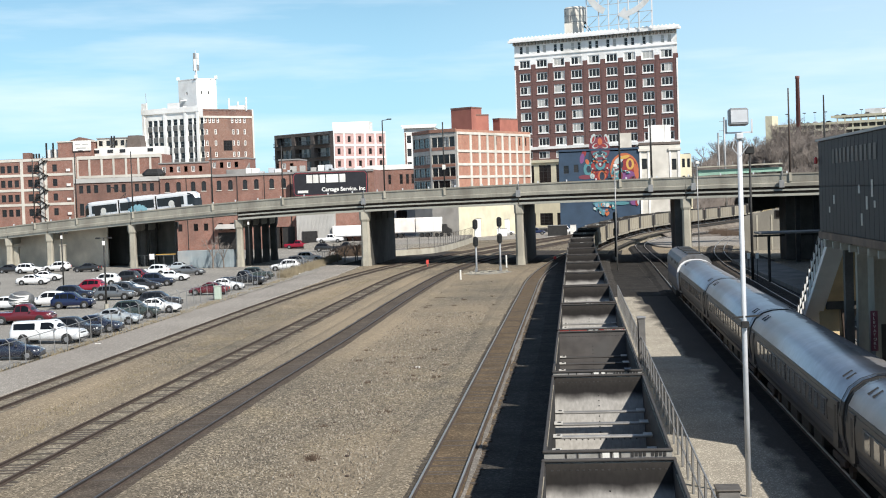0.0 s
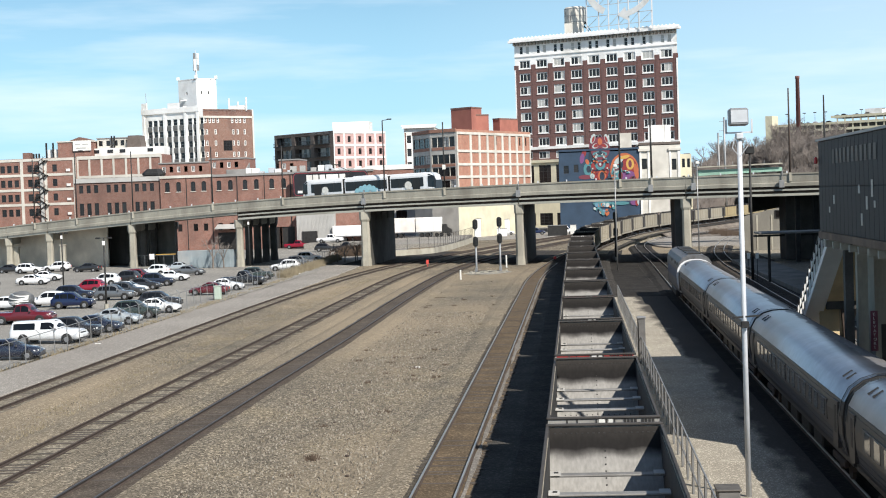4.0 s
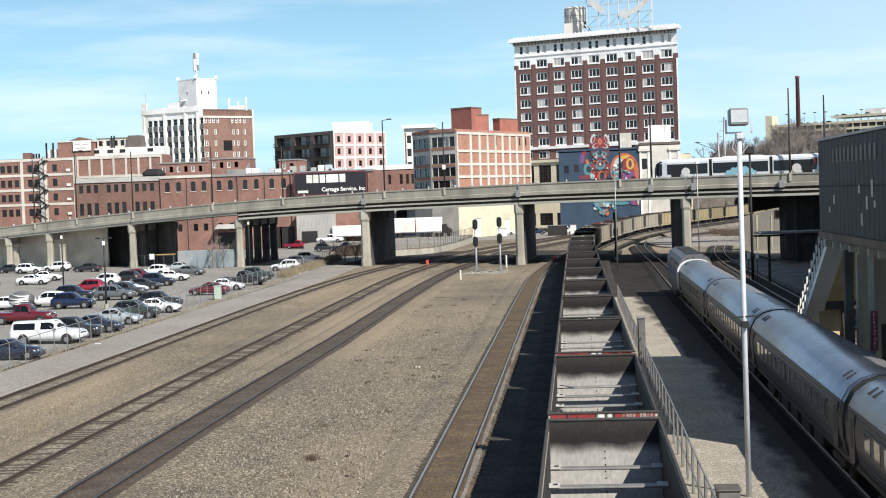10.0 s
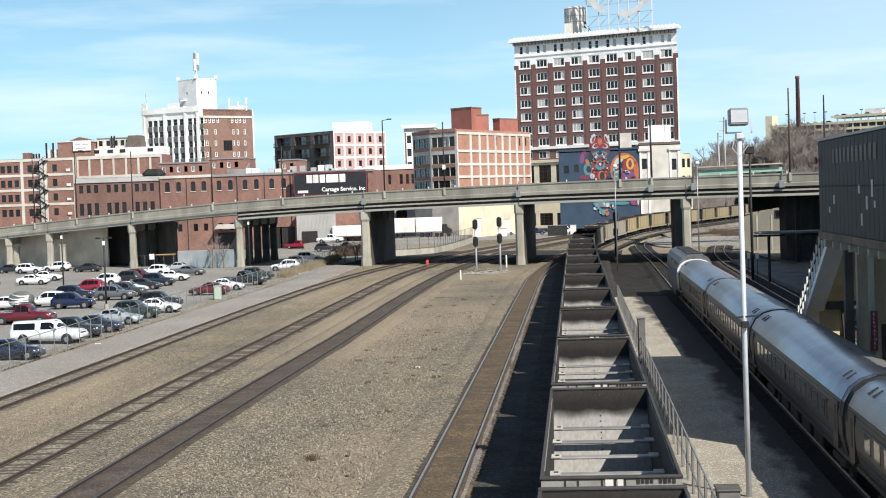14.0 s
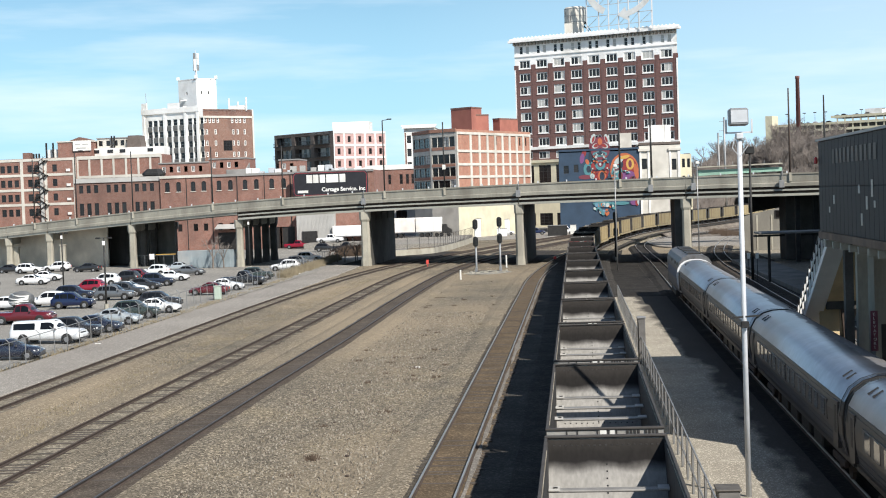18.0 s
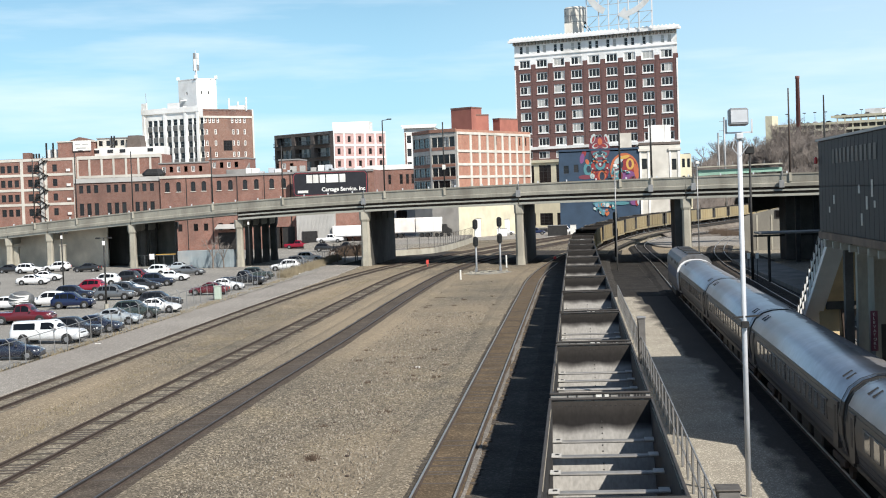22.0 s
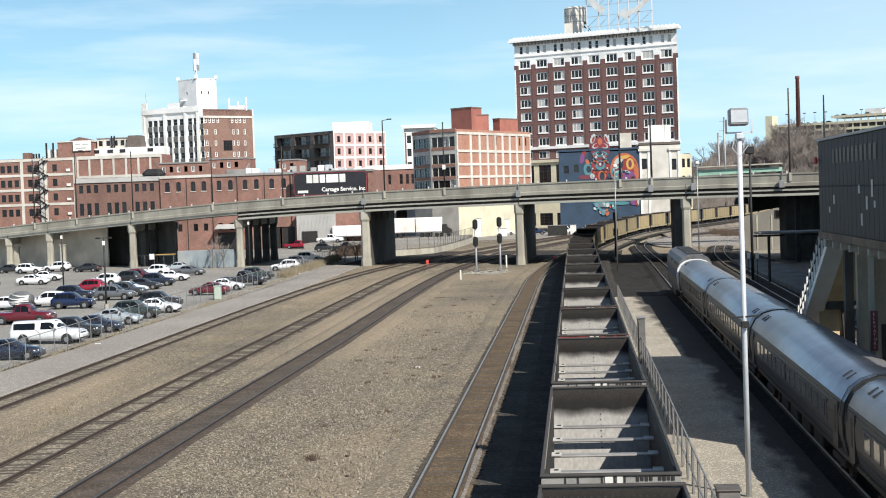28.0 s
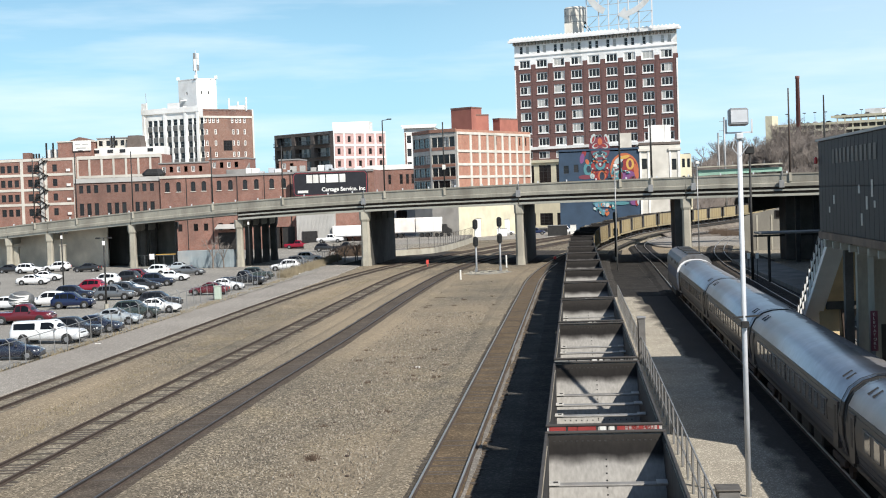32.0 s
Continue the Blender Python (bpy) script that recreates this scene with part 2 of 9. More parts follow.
def soot_shaded(name):
    """Bare metal, black with coal dust and painted shading towards the rim, scoured bright below, with streaks."""
    m, nt, b = principled(name, 0.7, 0.1)
    tc = nt.nodes.new("ShaderNodeTexCoord")
    sp = nt.nodes.new("ShaderNodeSeparateXYZ")
    nt.links.new(tc.outputs["Object"], sp.inputs["Vector"])
    n = noisy(nt, 1.3, 6.0, (1.0, 1.0, 0.5))
    oi = nt.nodes.new("ShaderNodeObjectInfo")
    add = nt.nodes.new("ShaderNodeMath")
    add.operation = "MULTIPLY_ADD"
    nt.links.new(n.outputs["Fac"], add.inputs[0])
    add.inputs[1].default_value = 0.26
    nt.links.new(sp.outputs["Z"], add.inputs[2])
    sh = nt.nodes.new("ShaderNodeMath")
    sh.operation = "MULTIPLY_ADD"
    nt.links.new(oi.outputs["Random"], sh.inputs[0])
    sh.inputs[1].default_value = 0.22
    nt.links.new(add.outputs[0], sh.inputs[2])
    lv = nt.nodes.new("ShaderNodeMath")
    lv.operation = "MULTIPLY"
    lv.inputs[1].default_value = 0.2
    nt.links.new(sh.outputs[0], lv.inputs[0])
    col = ramp(nt, lv.outputs[0], [(0.50, (0.37, 0.353, 0.325)), (0.612, (0.33, 0.315, 0.29)), (0.64, (0.11, 0.103, 0.095)), (0.662, (0.018, 0.016, 0.015)), (0.70, (0.02, 0.018, 0.016)), (0.775, (0.04, 0.035, 0.031))]).outputs["Color"]
    n2 = noisy(nt, 5.0, 5.0, (2.2, 1.0, 0.35))
    f = ramp(nt, n2.outputs["Fac"], [(0.3, grey(0.72)), (0.7, grey(1.0))]).outputs["Color"]
    nt.links.new(mixed(nt, 1.0, col, f, "MULTIPLY"), b.inputs["Base Color"])
    b.inputs["Specular IOR Level"].default_value = 0.15
    return m


M["soot_shaded"] = soot_shaded("soot_shaded")
M["plate_dusty"] = surface("plate_dusty", (0.52, 0.50, 0.46), 0.6, spread=0.15, scale=3.0)
M["end_faded"] = surface("end_faded", (0.5, 0.47, 0.43), 0.7, spread=0.2, scale=2.0, stain=(0.25, 0.22, 0.2))
M["end_pale"] = surface("end_pale", (0.30, 0.288, 0.265), 0.7, spread=0.2, scale=2.0, stain=(0.2, 0.19, 0.175))
M["coal_dust"] = surface("coal_dust", (0.034, 0.032, 0.031), 0.8, 0.1, spread=0.4, scale=2.0, fine=16.0, stretch=(2.5, 1, 0.5))
M["car_side_grey"] = surface("car_side_grey", (0.44, 0.395, 0.31), 0.6, 0.15, spread=0.14, scale=0.9, fine=10.0, stain=(0.21, 0.17, 0.12), stretch=(2.2, 2.2, 0.12), per_object=0.25)
M["car_side"] = surface("car_side", (0.50, 0.405, 0.225), 0.55, 0.25, spread=0.12, scale=0.9, fine=10.0, stain=(0.27, 0.17, 0.085), stretch=(2.2, 2.2, 0.12), per_object=0.4)
M["end_grey"] = surface("end_grey", (0.05, 0.044, 0.04), 0.8, 0.0, spread=0.25, scale=2.0, stain=(0.05, 0.048, 0.045))
M["end_red"] = surface("end_red", (0.30, 0.04, 0.035), 0.55, spread=0.15, scale=2.0, stain=(0.3, 0.07, 0.05))
M["plate_white"] = surface("plate_white", (0.72, 0.71, 0.66), 0.6, spread=0.1, scale=3.0)
M["coach_band"] = surface("coach_band", (0.075, 0.075, 0.08), 0.4, 0.4, spread=0.15, scale=1.0, bump=0)
M["coach_pane"] = glass("coach_pane", (0.21, 0.205, 0.195), 0.06, 0.35)
M["coach_pane"].node_tree.nodes["Principled BSDF"].inputs["Metallic"].default_value = 0.9
M["lower_panel"] = surface("lower_panel", (0.055, 0.06, 0.074), 0.5, 0.3, spread=0.1, scale=0.5, fine=6.0, bump=0.03, stain=(0.1, 0.1, 0.11), stretch=(1, 0.1, 1))
M["stainless"] = surface("stainless", (0.10, 0.094, 0.092), 0.42, 0.8, spread=0.1, scale=0.5, fine=6.0, bump=0.05, stretch=(1, 0.1, 1))
M["coach_roof"] = surface("coach_roof", (0.33, 0.345, 0.39), 0.3, 0.95, spread=0.22, scale=0.5, fine=3.0, bump=0.25, stain=(0.19, 0.19, 0.2))
def shadow_side(name):
    """Paint the hall's shadow on the roof's platform side, dull with a ragged edge."""
    nt = M[name].node_tree
    b = nt.nodes["Principled BSDF"]
    col = b.inputs["Base Color"].links[0].from_socket
    tc = nt.nodes.new("ShaderNodeTexCoord")
    sp = nt.nodes.new("ShaderNodeSeparateXYZ")
    nt.links.new(tc.outputs["Object"], sp.inputs["Vector"])
    m = nt.nodes.new("ShaderNodeMath")
    m.operation = "MULTIPLY_ADD"
    nt.links.new(noisy(nt, 0.9, 7.0, (1.0, 0.6, 1.0)).outputs["Fac"], m.inputs[0])
    m.inputs[1].default_value = 1.1
    nt.links.new(sp.outputs["X"], m.inputs[2])
    fac = ramp(nt, m.outputs[0], [(0.78, grey(0.0)), (0.84, grey(0.85))]).outputs["Color"]
    nt.links.new(mixed(nt, fac, col, (0.2, 0.19, 0.185)), b.inputs["Base Color"])
    nt.links.new(mixed(nt, fac, grey(0.3), grey(0.55)), b.inputs["Roughness"])
    nt.links.new(mixed(nt, fac, grey(0.95), grey(0.2)), b.inputs["Metallic"])


shadow_side("coach_roof")
M["rubber"] = surface("rubber", (0.022, 0.022, 0.022), 0.85, spread=0.2, scale=4.0)
M["tram_white"] = paint("tram_white", (0.80, 0.81, 0.82), 0.3)
M["tram_blue"] = paint("tram_blue", (0.30, 0.56, 0.64), 0.4)
M["tram_glass"] = glass("tram_glass", (0.012, 0.014, 0.016), 0.2, 0.2)
M["windscreen"] = glass("windscreen", (0.010, 0.011, 0.013), 0.05, 0.1)
M["red_lamp"] = paint("red_lamp", (0.55, 0.03, 0.03), 0.25)
M["metal_panel"] = surface("metal_panel", (0.016, 0.017, 0.020), 0.62, 0.2, spread=0.2, scale=0.8, fine=6.0, bump=0.03, per_object=0.2)
M["bark"] = surface("bark", (0.19, 0.16, 0.135), 0.95, spread=0.25, scale=3.0, stretch=(1, 1, 0.2))
M["twig"] = surface("twig", (0.235, 0.203, 0.182), 0.95, spread=0.3, scale=1.0)
M["dry_grass"] = surface("dry_grass", (0.27, 0.225, 0.15), 0.95, spread=0.25, scale=1.2, bump=0)
M["infill"] = surface("infill", (0.66, 0.585, 0.48), 0.9, spread=0.25, scale=0.3, stain=(0.34, 0.29, 0.23))
M["hill_soil"] = ground_mat("hill_soil", [(0.3, (0.15, 0.127, 0.106)), (0.7, (0.22, 0.188, 0.155))], 0.08, 2.0, 0.6)
M["green_steel"] = surface("green_steel", (0.27, 0.44, 0.35), 0.65, spread=0.12, scale=0.8)
M["sign_black"] = surface("sign_black", (0.022, 0.021, 0.026), 0.5, spread=0.2, scale=1.0)


# ---- mesh helpers ----
def quad(bm, *ps):
    return bm.faces.new([bm.verts.new(p) for p in ps])


def box(bm, x0, x1, y0, y1, z0, z1, m=None):
    c = [(x, y, z) for z in (z0, z1) for y in (y0, y1) for x in (x0, x1)]
    v = [bm.verts.new(m @ Vector(p) if m else p) for p in c]
    for f in ((0, 2, 3, 1), (4, 5, 7, 6), (0, 1, 5, 4), (2, 6, 7, 3), (0, 4, 6, 2), (1, 3, 7, 5)):
        bm.faces.new([v[i] for i in f])
    return bm


def rounded_box(bm, x0, x1, y0, y1, z0, z1, r=0.03, m=None):
    """A box with chamfered upright and level edges."""
    r = min(r, (x1 - x0) / 2.1, (y1 - y0) / 2.1, (z1 - z0) / 2.1)
    def ring(z, k):
        a, b, c, d = x0 + k, x1 - k, y0 + k, y1 - k
        s = r if k == 0 else r * 0.6
        pts = [(a + s, c), (b - s, c), (b, c + s), (b, d - s), (b - s, d), (a + s, d), (a, d - s), (a, c + s)]
        return [bm.verts.new(m @ Vector((x, y, z)) if m else (x, y, z)) for x, y in pts]
    rings = [ring(z0, r), ring(z0 + r, 0), ring(z1 - r, 0), ring(z1, r)]
    skin(bm, rings)
    bm.faces.new(rings[0][::-1])
    bm.faces.new(rings[-1])
    return bm


def skin(bm, rings, closed=True):
    for a, b in zip(rings, rings[1:]):
        n = len(a)
        for i in range(n if closed else n - 1):
            j = (i + 1) % n
            bm.faces.new((a[i], a[j], b[j], b[i]))


def beam(bm, a, b, w, h=None):
    """A square bar from a to b."""
    a, b = Vector(a), Vector(b)
    h = h or w
    d = (b - a).normalized()
    side = d.cross(Vector((0, 0, 1)))
    side = side.normalized() if side.length > 1e-3 else Vector((1, 0, 0))
    up = side.cross(d).normalized()
    r = [[bm.verts.new(p + side * sx * w / 2 + up * sz * h / 2) for sx, sz in ((-1, -1), (1, -1), (1, 1), (-1, 1))] for p in (a, b)]
    skin(bm, r)
    bm.faces.new(r[0][::-1])
    bm.faces.new(r[1])
    return bm


def tube(bm, pts, radii, n=8):
    """A round, tapering tube through points."""
    rings = []
    pts = [Vector(p) for p in pts]
    for i, p in enumerate(pts):
        d = (pts[min(i + 1, len(pts) - 1)] - pts[max(i - 1, 0)]).normalized()
        side = d.cross(Vector((0, 1, 0)))
        side = side.normalized() if side.length > 1e-2 else Vector((1, 0, 0))
        up = side.cross(d).normalized()
        r = radii[i] if isinstance(radii, (list, tuple)) else radii
        rings.append([bm.verts.new(p + (side * math.cos(a) + up * math.sin(a)) * r) for a in (2 * math.pi * k / n for k in range(n))])
    skin(bm, rings)
    bm.faces.new(rings[0][::-1])
    bm.faces.new(rings[-1])
    return bm


def mesh_of(bm, name, mats, smooth=False):
    bmesh.ops.recalc_face_normals(bm, faces=bm.faces)
    me = bpy.data.meshes.new(name)
    bm.to_mesh(me)
    bm.free()
    for m in (mats if isinstance(mats, (list, tuple)) else [mats]):
        me.materials.append(M[m] if isinstance(m, str) else m)
    if smooth:
        me.polygons.foreach_set("use_smooth", [True] * len(me.polygons))
    return me


def part(name, bm, material, parent=None, label="", smooth=False):
    ob = new(name, mesh_of(bm, name, material, smooth))
    if parent is not None:
        ob.parent = parent
    if label:
        ob["label"] = label
    return ob


def shared(name, me, parent, m=None):
    """One more object on a mesh that alike pieces share."""
    ob = new(name, me)
    if parent is not None:
        ob.parent = parent
    if m is not None:
        ob.matrix_basis = m
    return ob


def thing(name, label, category, group="", kind="", at=None):
    ob = new(name)
    ob.empty_display_size = 0.3
    if at is not None:
        ob.matrix_basis = at
    return tagged(ob, label, category, group, kind)


def BM():
    return bmesh.new()


# ---- lines on the plan ----
class Line:
    """A smooth level line through points of the plan, measured along its length."""

    def __init__(self, nodes, step=2.0):
        ps = [Vector((*n, 0)) if len(n) == 2 else Vector(n) for n in nodes]
        ps = [ps[0] * 2 - ps[1]] + ps + [ps[-1] * 2 - ps[-2]]
        out = []
        for a, b, c, d in zip(ps, ps[1:], ps[2:], ps[3:]):
            k = max(2, int((c - b).length / step))
            for i in range(k):
                t = i / k
                out.append(0.5 * ((2 * b) + (c - a) * t + (2 * a - 5 * b + 4 * c - d) * t * t + (3 * b - a - 3 * c + d) * t ** 3))
        out.append(ps[-2])
        self.p = np.array([tuple(v) for v in out])
        self.s = np.concatenate([[0], np.cumsum(np.linalg.norm(np.diff(self.p, axis=0), axis=1))])
        self.length = self.s[-1]

    def at(self, s):
        return Vector([float(np.interp(s, self.s, self.p[:, k])) for k in range(3)])

    def heading(self, s, d=1.5):
        v = self.at(min(s + d, self.length)) - self.at(max(s - d, 0))
        return math.atan2(-v.x, v.y)

    def pose_at(self, s, z=0.0):
        p = self.at(s)
        return Matrix.Translation((p.x, p.y, p.z + z)) @ Matrix.Rotation(self.heading(s), 4, "Z")

    def s_of_y(self, y):
        return float(np.interp(y, self.p[:, 1], self.s))


TRAIN = Line([(0.62, -360), (0.62, -200), (0.62, -60), (0.62, 60), (0.62, 150), (0.75, 190, 0.1), (1.3, 215, 0.3), (2.7, 238, 0.6), (6.9, 268, 0.9),
              (13.2, 303, 1.05), (21.8, 333, 1.1), (30.0, 358, 1.1), (34.8, 373, 1.1), (42.3, 395, 1.15), (50.3, 417, 1.3), (59.0, 441, 1.4), (80.0, 498, 1.5), (116.0, 595, 1.5), (420.0, 1420, 1.5)])
TRACK_A = Line([(-5.07, -30), (-5.07, 60), (-5.07, 140), (-4.9, 175), (-3.6, 205), (-1.6, 232), (2.4, 265), (8.3, 303, 0.6), (16.2, 334, 1.0), (24.4, 359, 1.05), (36.7, 396, 1.15), (44.9, 419, 1.3), (53.6, 443, 1.4), (74.6, 500, 1.5)])
TRACK_B = Line([(-17.75, -30), (-17.75, 30), (-17.7, 70), (-17.4, 110), (-17.5, 150), (-16.9, 190), (-14.8, 220), (-10.6, 252), (-3.5, 290), (6.5, 335), (20, 400)])
TRACK_C = Line([(-21.9, -30), (-22.2, 30), (-22.6, 70), (-22.7, 110), (-22.9, 150), (-22.8, 185), (-21.0, 215), (-17.0, 248), (-10.5, 285), (-0.6, 330), (14, 392)])
TRACK_D = Line([(-30.4, -10), (-30.5, 60), (-30.8, 110), (-30.8, 150), (-29.8, 185), (-27.2, 215), (-22.6, 245), (-15.8, 280), (-6.0, 322), (12, 388)])
TRACK_E = Line([(9.7, -40), (9.75, 10), (9.85, 48), (9.95, 75), (10.05, 105), (10.15, 135), (10.5, 165), (10.95, 205), (10.95, 235), (11.6, 268),
                (15.3, 294), (22.5, 316), (33, 338), (46, 360)])
TRACK_F = Line([(17.6, 20), (18.4, 100), (19.3, 160), (20.2, 200), (23, 240), (30, 290), (42, 350)])

# ---- ground ----
def sheet(name, x0, x1, y0, y1, z, mat, label, category, nx=1, ny=1, kind="structure", wave=0.0):
    bm = BM()
    vs = [[bm.verts.new((x0 + (x1 - x0) * i / nx, y0 + (y1 - y0) * j / ny,
                         z + wave * noise.noise((i * 0.9, j * 0.9, 3.1)))) for i in range(nx + 1)] for j in range(ny + 1)]
    for j in range(ny):
        for i in range(nx):
            bm.faces.new((vs[j][i], vs[j][i + 1], vs[j + 1][i + 1], vs[j + 1][i]))
    ob = part(name, bm, mat)
    return tagged(ob, label, category, "", kind)


sheet("ground", -2500, 2500, -400, 4500, -0.42, "dirt", "bare pale dirt ground reaching to the horizon", "ground")


def ribbon(line, s0, s1, half_top, half_foot, z_top, z_foot, mat, name, label, off=0.0, step=4.0):
    bm = BM()
    rows = []
    n = max(2, int((s1 - s0) / step))
    for i in range(n + 1):
        m = line.pose_at(s0 + (s1 - s0) * i / n)
        j = 0.16 * noise.noise((i * 0.7, off, 0.3))
        rows.append([bm.verts.new(m @ Vector((x, 0, z))) for x, z in
                     ((-half_foot - j + off, z_foot), (-half_top - j * 0.8 + off, z_top), (half_top + j * 0.8 + off, z_top), (half_foot + j + off, z_foot))])
    skin(bm, rows, closed=False)
    return tagged(part(name, bm, mat), label, name.replace("_", " "), "", "structure")


# gravel yard between the tracks, asphalt lots and the access road
sheet("gravel_yard", -33.2, 3.4, -20, 330, -0.30, "gravel", "buff and grey gravel of the rail yard", "gravel", 24, 120, wave=0.05)
sheet("parking_lot", -190, -37.6, 20, 262, -0.30, "asphalt", "worn grey asphalt of the parking lot", "parking lot", 8, 12)
road_line = Line([(-34.6, 0), (-34.7, 90), (-34.9, 140), (-34.9, 180), (-35.2, 215), (-37, 262)])
ribbon(road_line, 0, road_line.length, 2.3, 2.5, -0.24, -0.34, "road", "access_road", "worn pale grey access road beside the yard")
sheet("yard_beyond", -110, 60, 262, 520, -0.36, "asphalt", "pale concrete yard behind the viaduct", "yard")
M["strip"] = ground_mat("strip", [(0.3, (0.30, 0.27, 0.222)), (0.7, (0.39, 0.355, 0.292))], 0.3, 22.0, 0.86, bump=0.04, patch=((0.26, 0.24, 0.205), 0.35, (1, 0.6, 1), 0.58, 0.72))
def darkened_side(name):
    """Darken a pale dusty strip unevenly towards the platform track."""
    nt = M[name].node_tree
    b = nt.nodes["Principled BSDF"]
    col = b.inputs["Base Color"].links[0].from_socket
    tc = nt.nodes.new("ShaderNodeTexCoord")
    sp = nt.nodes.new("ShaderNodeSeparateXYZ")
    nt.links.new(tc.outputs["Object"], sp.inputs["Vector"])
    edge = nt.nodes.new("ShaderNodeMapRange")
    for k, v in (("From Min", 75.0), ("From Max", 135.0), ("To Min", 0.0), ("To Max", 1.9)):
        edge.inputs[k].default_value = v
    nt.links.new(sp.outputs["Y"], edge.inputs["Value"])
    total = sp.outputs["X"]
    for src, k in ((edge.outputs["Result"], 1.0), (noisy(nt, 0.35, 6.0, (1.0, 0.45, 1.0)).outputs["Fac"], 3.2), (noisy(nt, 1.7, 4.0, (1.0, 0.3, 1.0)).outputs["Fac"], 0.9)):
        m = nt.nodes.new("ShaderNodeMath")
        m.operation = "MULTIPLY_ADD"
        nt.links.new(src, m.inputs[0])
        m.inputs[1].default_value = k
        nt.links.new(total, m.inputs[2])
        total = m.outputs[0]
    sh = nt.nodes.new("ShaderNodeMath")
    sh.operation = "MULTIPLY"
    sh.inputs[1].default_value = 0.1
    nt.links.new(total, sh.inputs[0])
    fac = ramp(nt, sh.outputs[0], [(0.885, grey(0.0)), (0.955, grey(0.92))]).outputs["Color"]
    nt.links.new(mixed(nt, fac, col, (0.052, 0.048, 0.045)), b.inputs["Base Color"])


darkened_side("strip")
# near-black ground: deep shade put into the colour; also the platform tracks' cinders
M["cinder_black"] = ground_mat("cinder_black", [(0.3, (0.022, 0.021, 0.02)), (0.7, (0.045, 0.041, 0.037))], 0.5, 12.0, 0.6, bump=0.2)
sheet("dark_strip", 2.9, 8.29, 139, 203, -0.325, "cinder_black", "dark cinder strip beside the coal track", "pavement")
sheet("bare_soil", 12.0, 75.0, 300, 446, -0.335, "hill_soil", "bare brown soil beyond the tracks", "ground")
# the viaduct's shade laid in as dark ground round the tracks
sheet("cinder_yard", 3.4, 27.0, 203, 236, -0.345, "cinder_black", "dark cinder ground round the tracks beyond the viaduct", "ground")
sheet("gravel_yard", 3.4, 27.0, 236, 300, -0.345, "gravel", "buff gravel round the tracks beyond the viaduct", "gravel")
sheet("dark_strip", 8.3, 26, -20, 203, -0.325, "cinder_black", "dark cinder strip between the platform tracks", "pavement")
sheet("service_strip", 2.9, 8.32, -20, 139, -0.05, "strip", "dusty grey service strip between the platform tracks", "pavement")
# ---- tracks ----
def rail_mesh(line, s0, s1, off, step):
    bm_web, bm_head = BM(), BM()
    prof = [(-0.07, -0.17), (0.07, -0.17), (0.07, -0.15), (0.012, -0.13), (0.012, -0.05), (-0.012, -0.05), (-0.012, -0.13), (-0.07, -0.15)]
    head = [(-0.038, -0.05), (0.038, -0.05), (0.038, -0.008), (0.03, 0), (-0.03, 0), (-0.038, -0.008)]
    n = max(1, int((s1 - s0) / step))
    ra, rb = [], []
    for i in range(n + 1):
        m = line.pose_at(s0 + (s1 - s0) * i / n)
        ra.append([bm_web.verts.new(m @ Vector((x + off, 0, z))) for x, z in prof])
        rb.append([bm_head.verts.new(m @ Vector((x + off, 0, z))) for x, z in head])
    skin(bm_web, ra)
    skin(bm_head, rb)
    return bm_web, bm_head


TIE_BM = BM()
rounded_box(TIE_BM, -1.3, 1.3, -0.115, 0.115, -0.30, -0.165, 0.02)
TIE_ME = mesh_of(TIE_BM, "tie", "tie")
TIE_D_BM = BM()
rounded_box(TIE_D_BM, -1.3, 1.3, -0.115, 0.115, -0.30, -0.165, 0.02)
TIE_DARK_ME = mesh_of(TIE_D_BM, "tie", "tie_dark")


def track(line, y0, y1, ballast, label, tie_me, ties_near, head="rail_top", width=1.75, tie_mat="tie", tie_step=0.56, bed=-0.215, buried=0.0):
    t = thing("railway_track", label, "railway track", "tracks of the yard", "structure")
    s0, s1 = line.s_of_y(y0), line.s_of_y(y1)
    if ballast:
        b = ribbon(line, s0, s1, width, width + 0.5, bed, -0.34, ballast, "ballast", "crushed stone ballast bed")
        b.parent = t
        for k in ("category", "kind", "label"):
            del b[k]
    for off in (-0.7525, 0.7525):
        web, hd = rail_mesh(line, s0, s1, off, 6.0)
        r = part("rail", web, "rust", t, "rusty steel rail")
        part("rail_head", hd, head, r, "worn running surface of the rail")
    rest = BM()
    s, k = s0, 0
    while s < s1:
        m = line.pose_at(s) @ Matrix.Rotation(random.uniform(-0.02, 0.02), 4, "Z") @ Matrix.Translation((random.uniform(-0.08, 0.08), 0, random.uniform(-0.012, 0.012)))
        if random.random() < buried:
            m = m @ Matrix.Translation((0, 0, -0.1))
        if s0 + ties_near[0] <= s <= s0 + ties_near[1]:
            shared("tie", tie_me, t, m)
        else:
            box(rest, -1.3, 1.3, -0.115, 0.115, -0.30, -0.165, m)
        s += tie_step
        k += 1
    if rest.verts:
        tagged(part("ties", rest, tie_mat, t, "weathered wooden ties"), kind="stuff")
    else:
        rest.free()
    return t


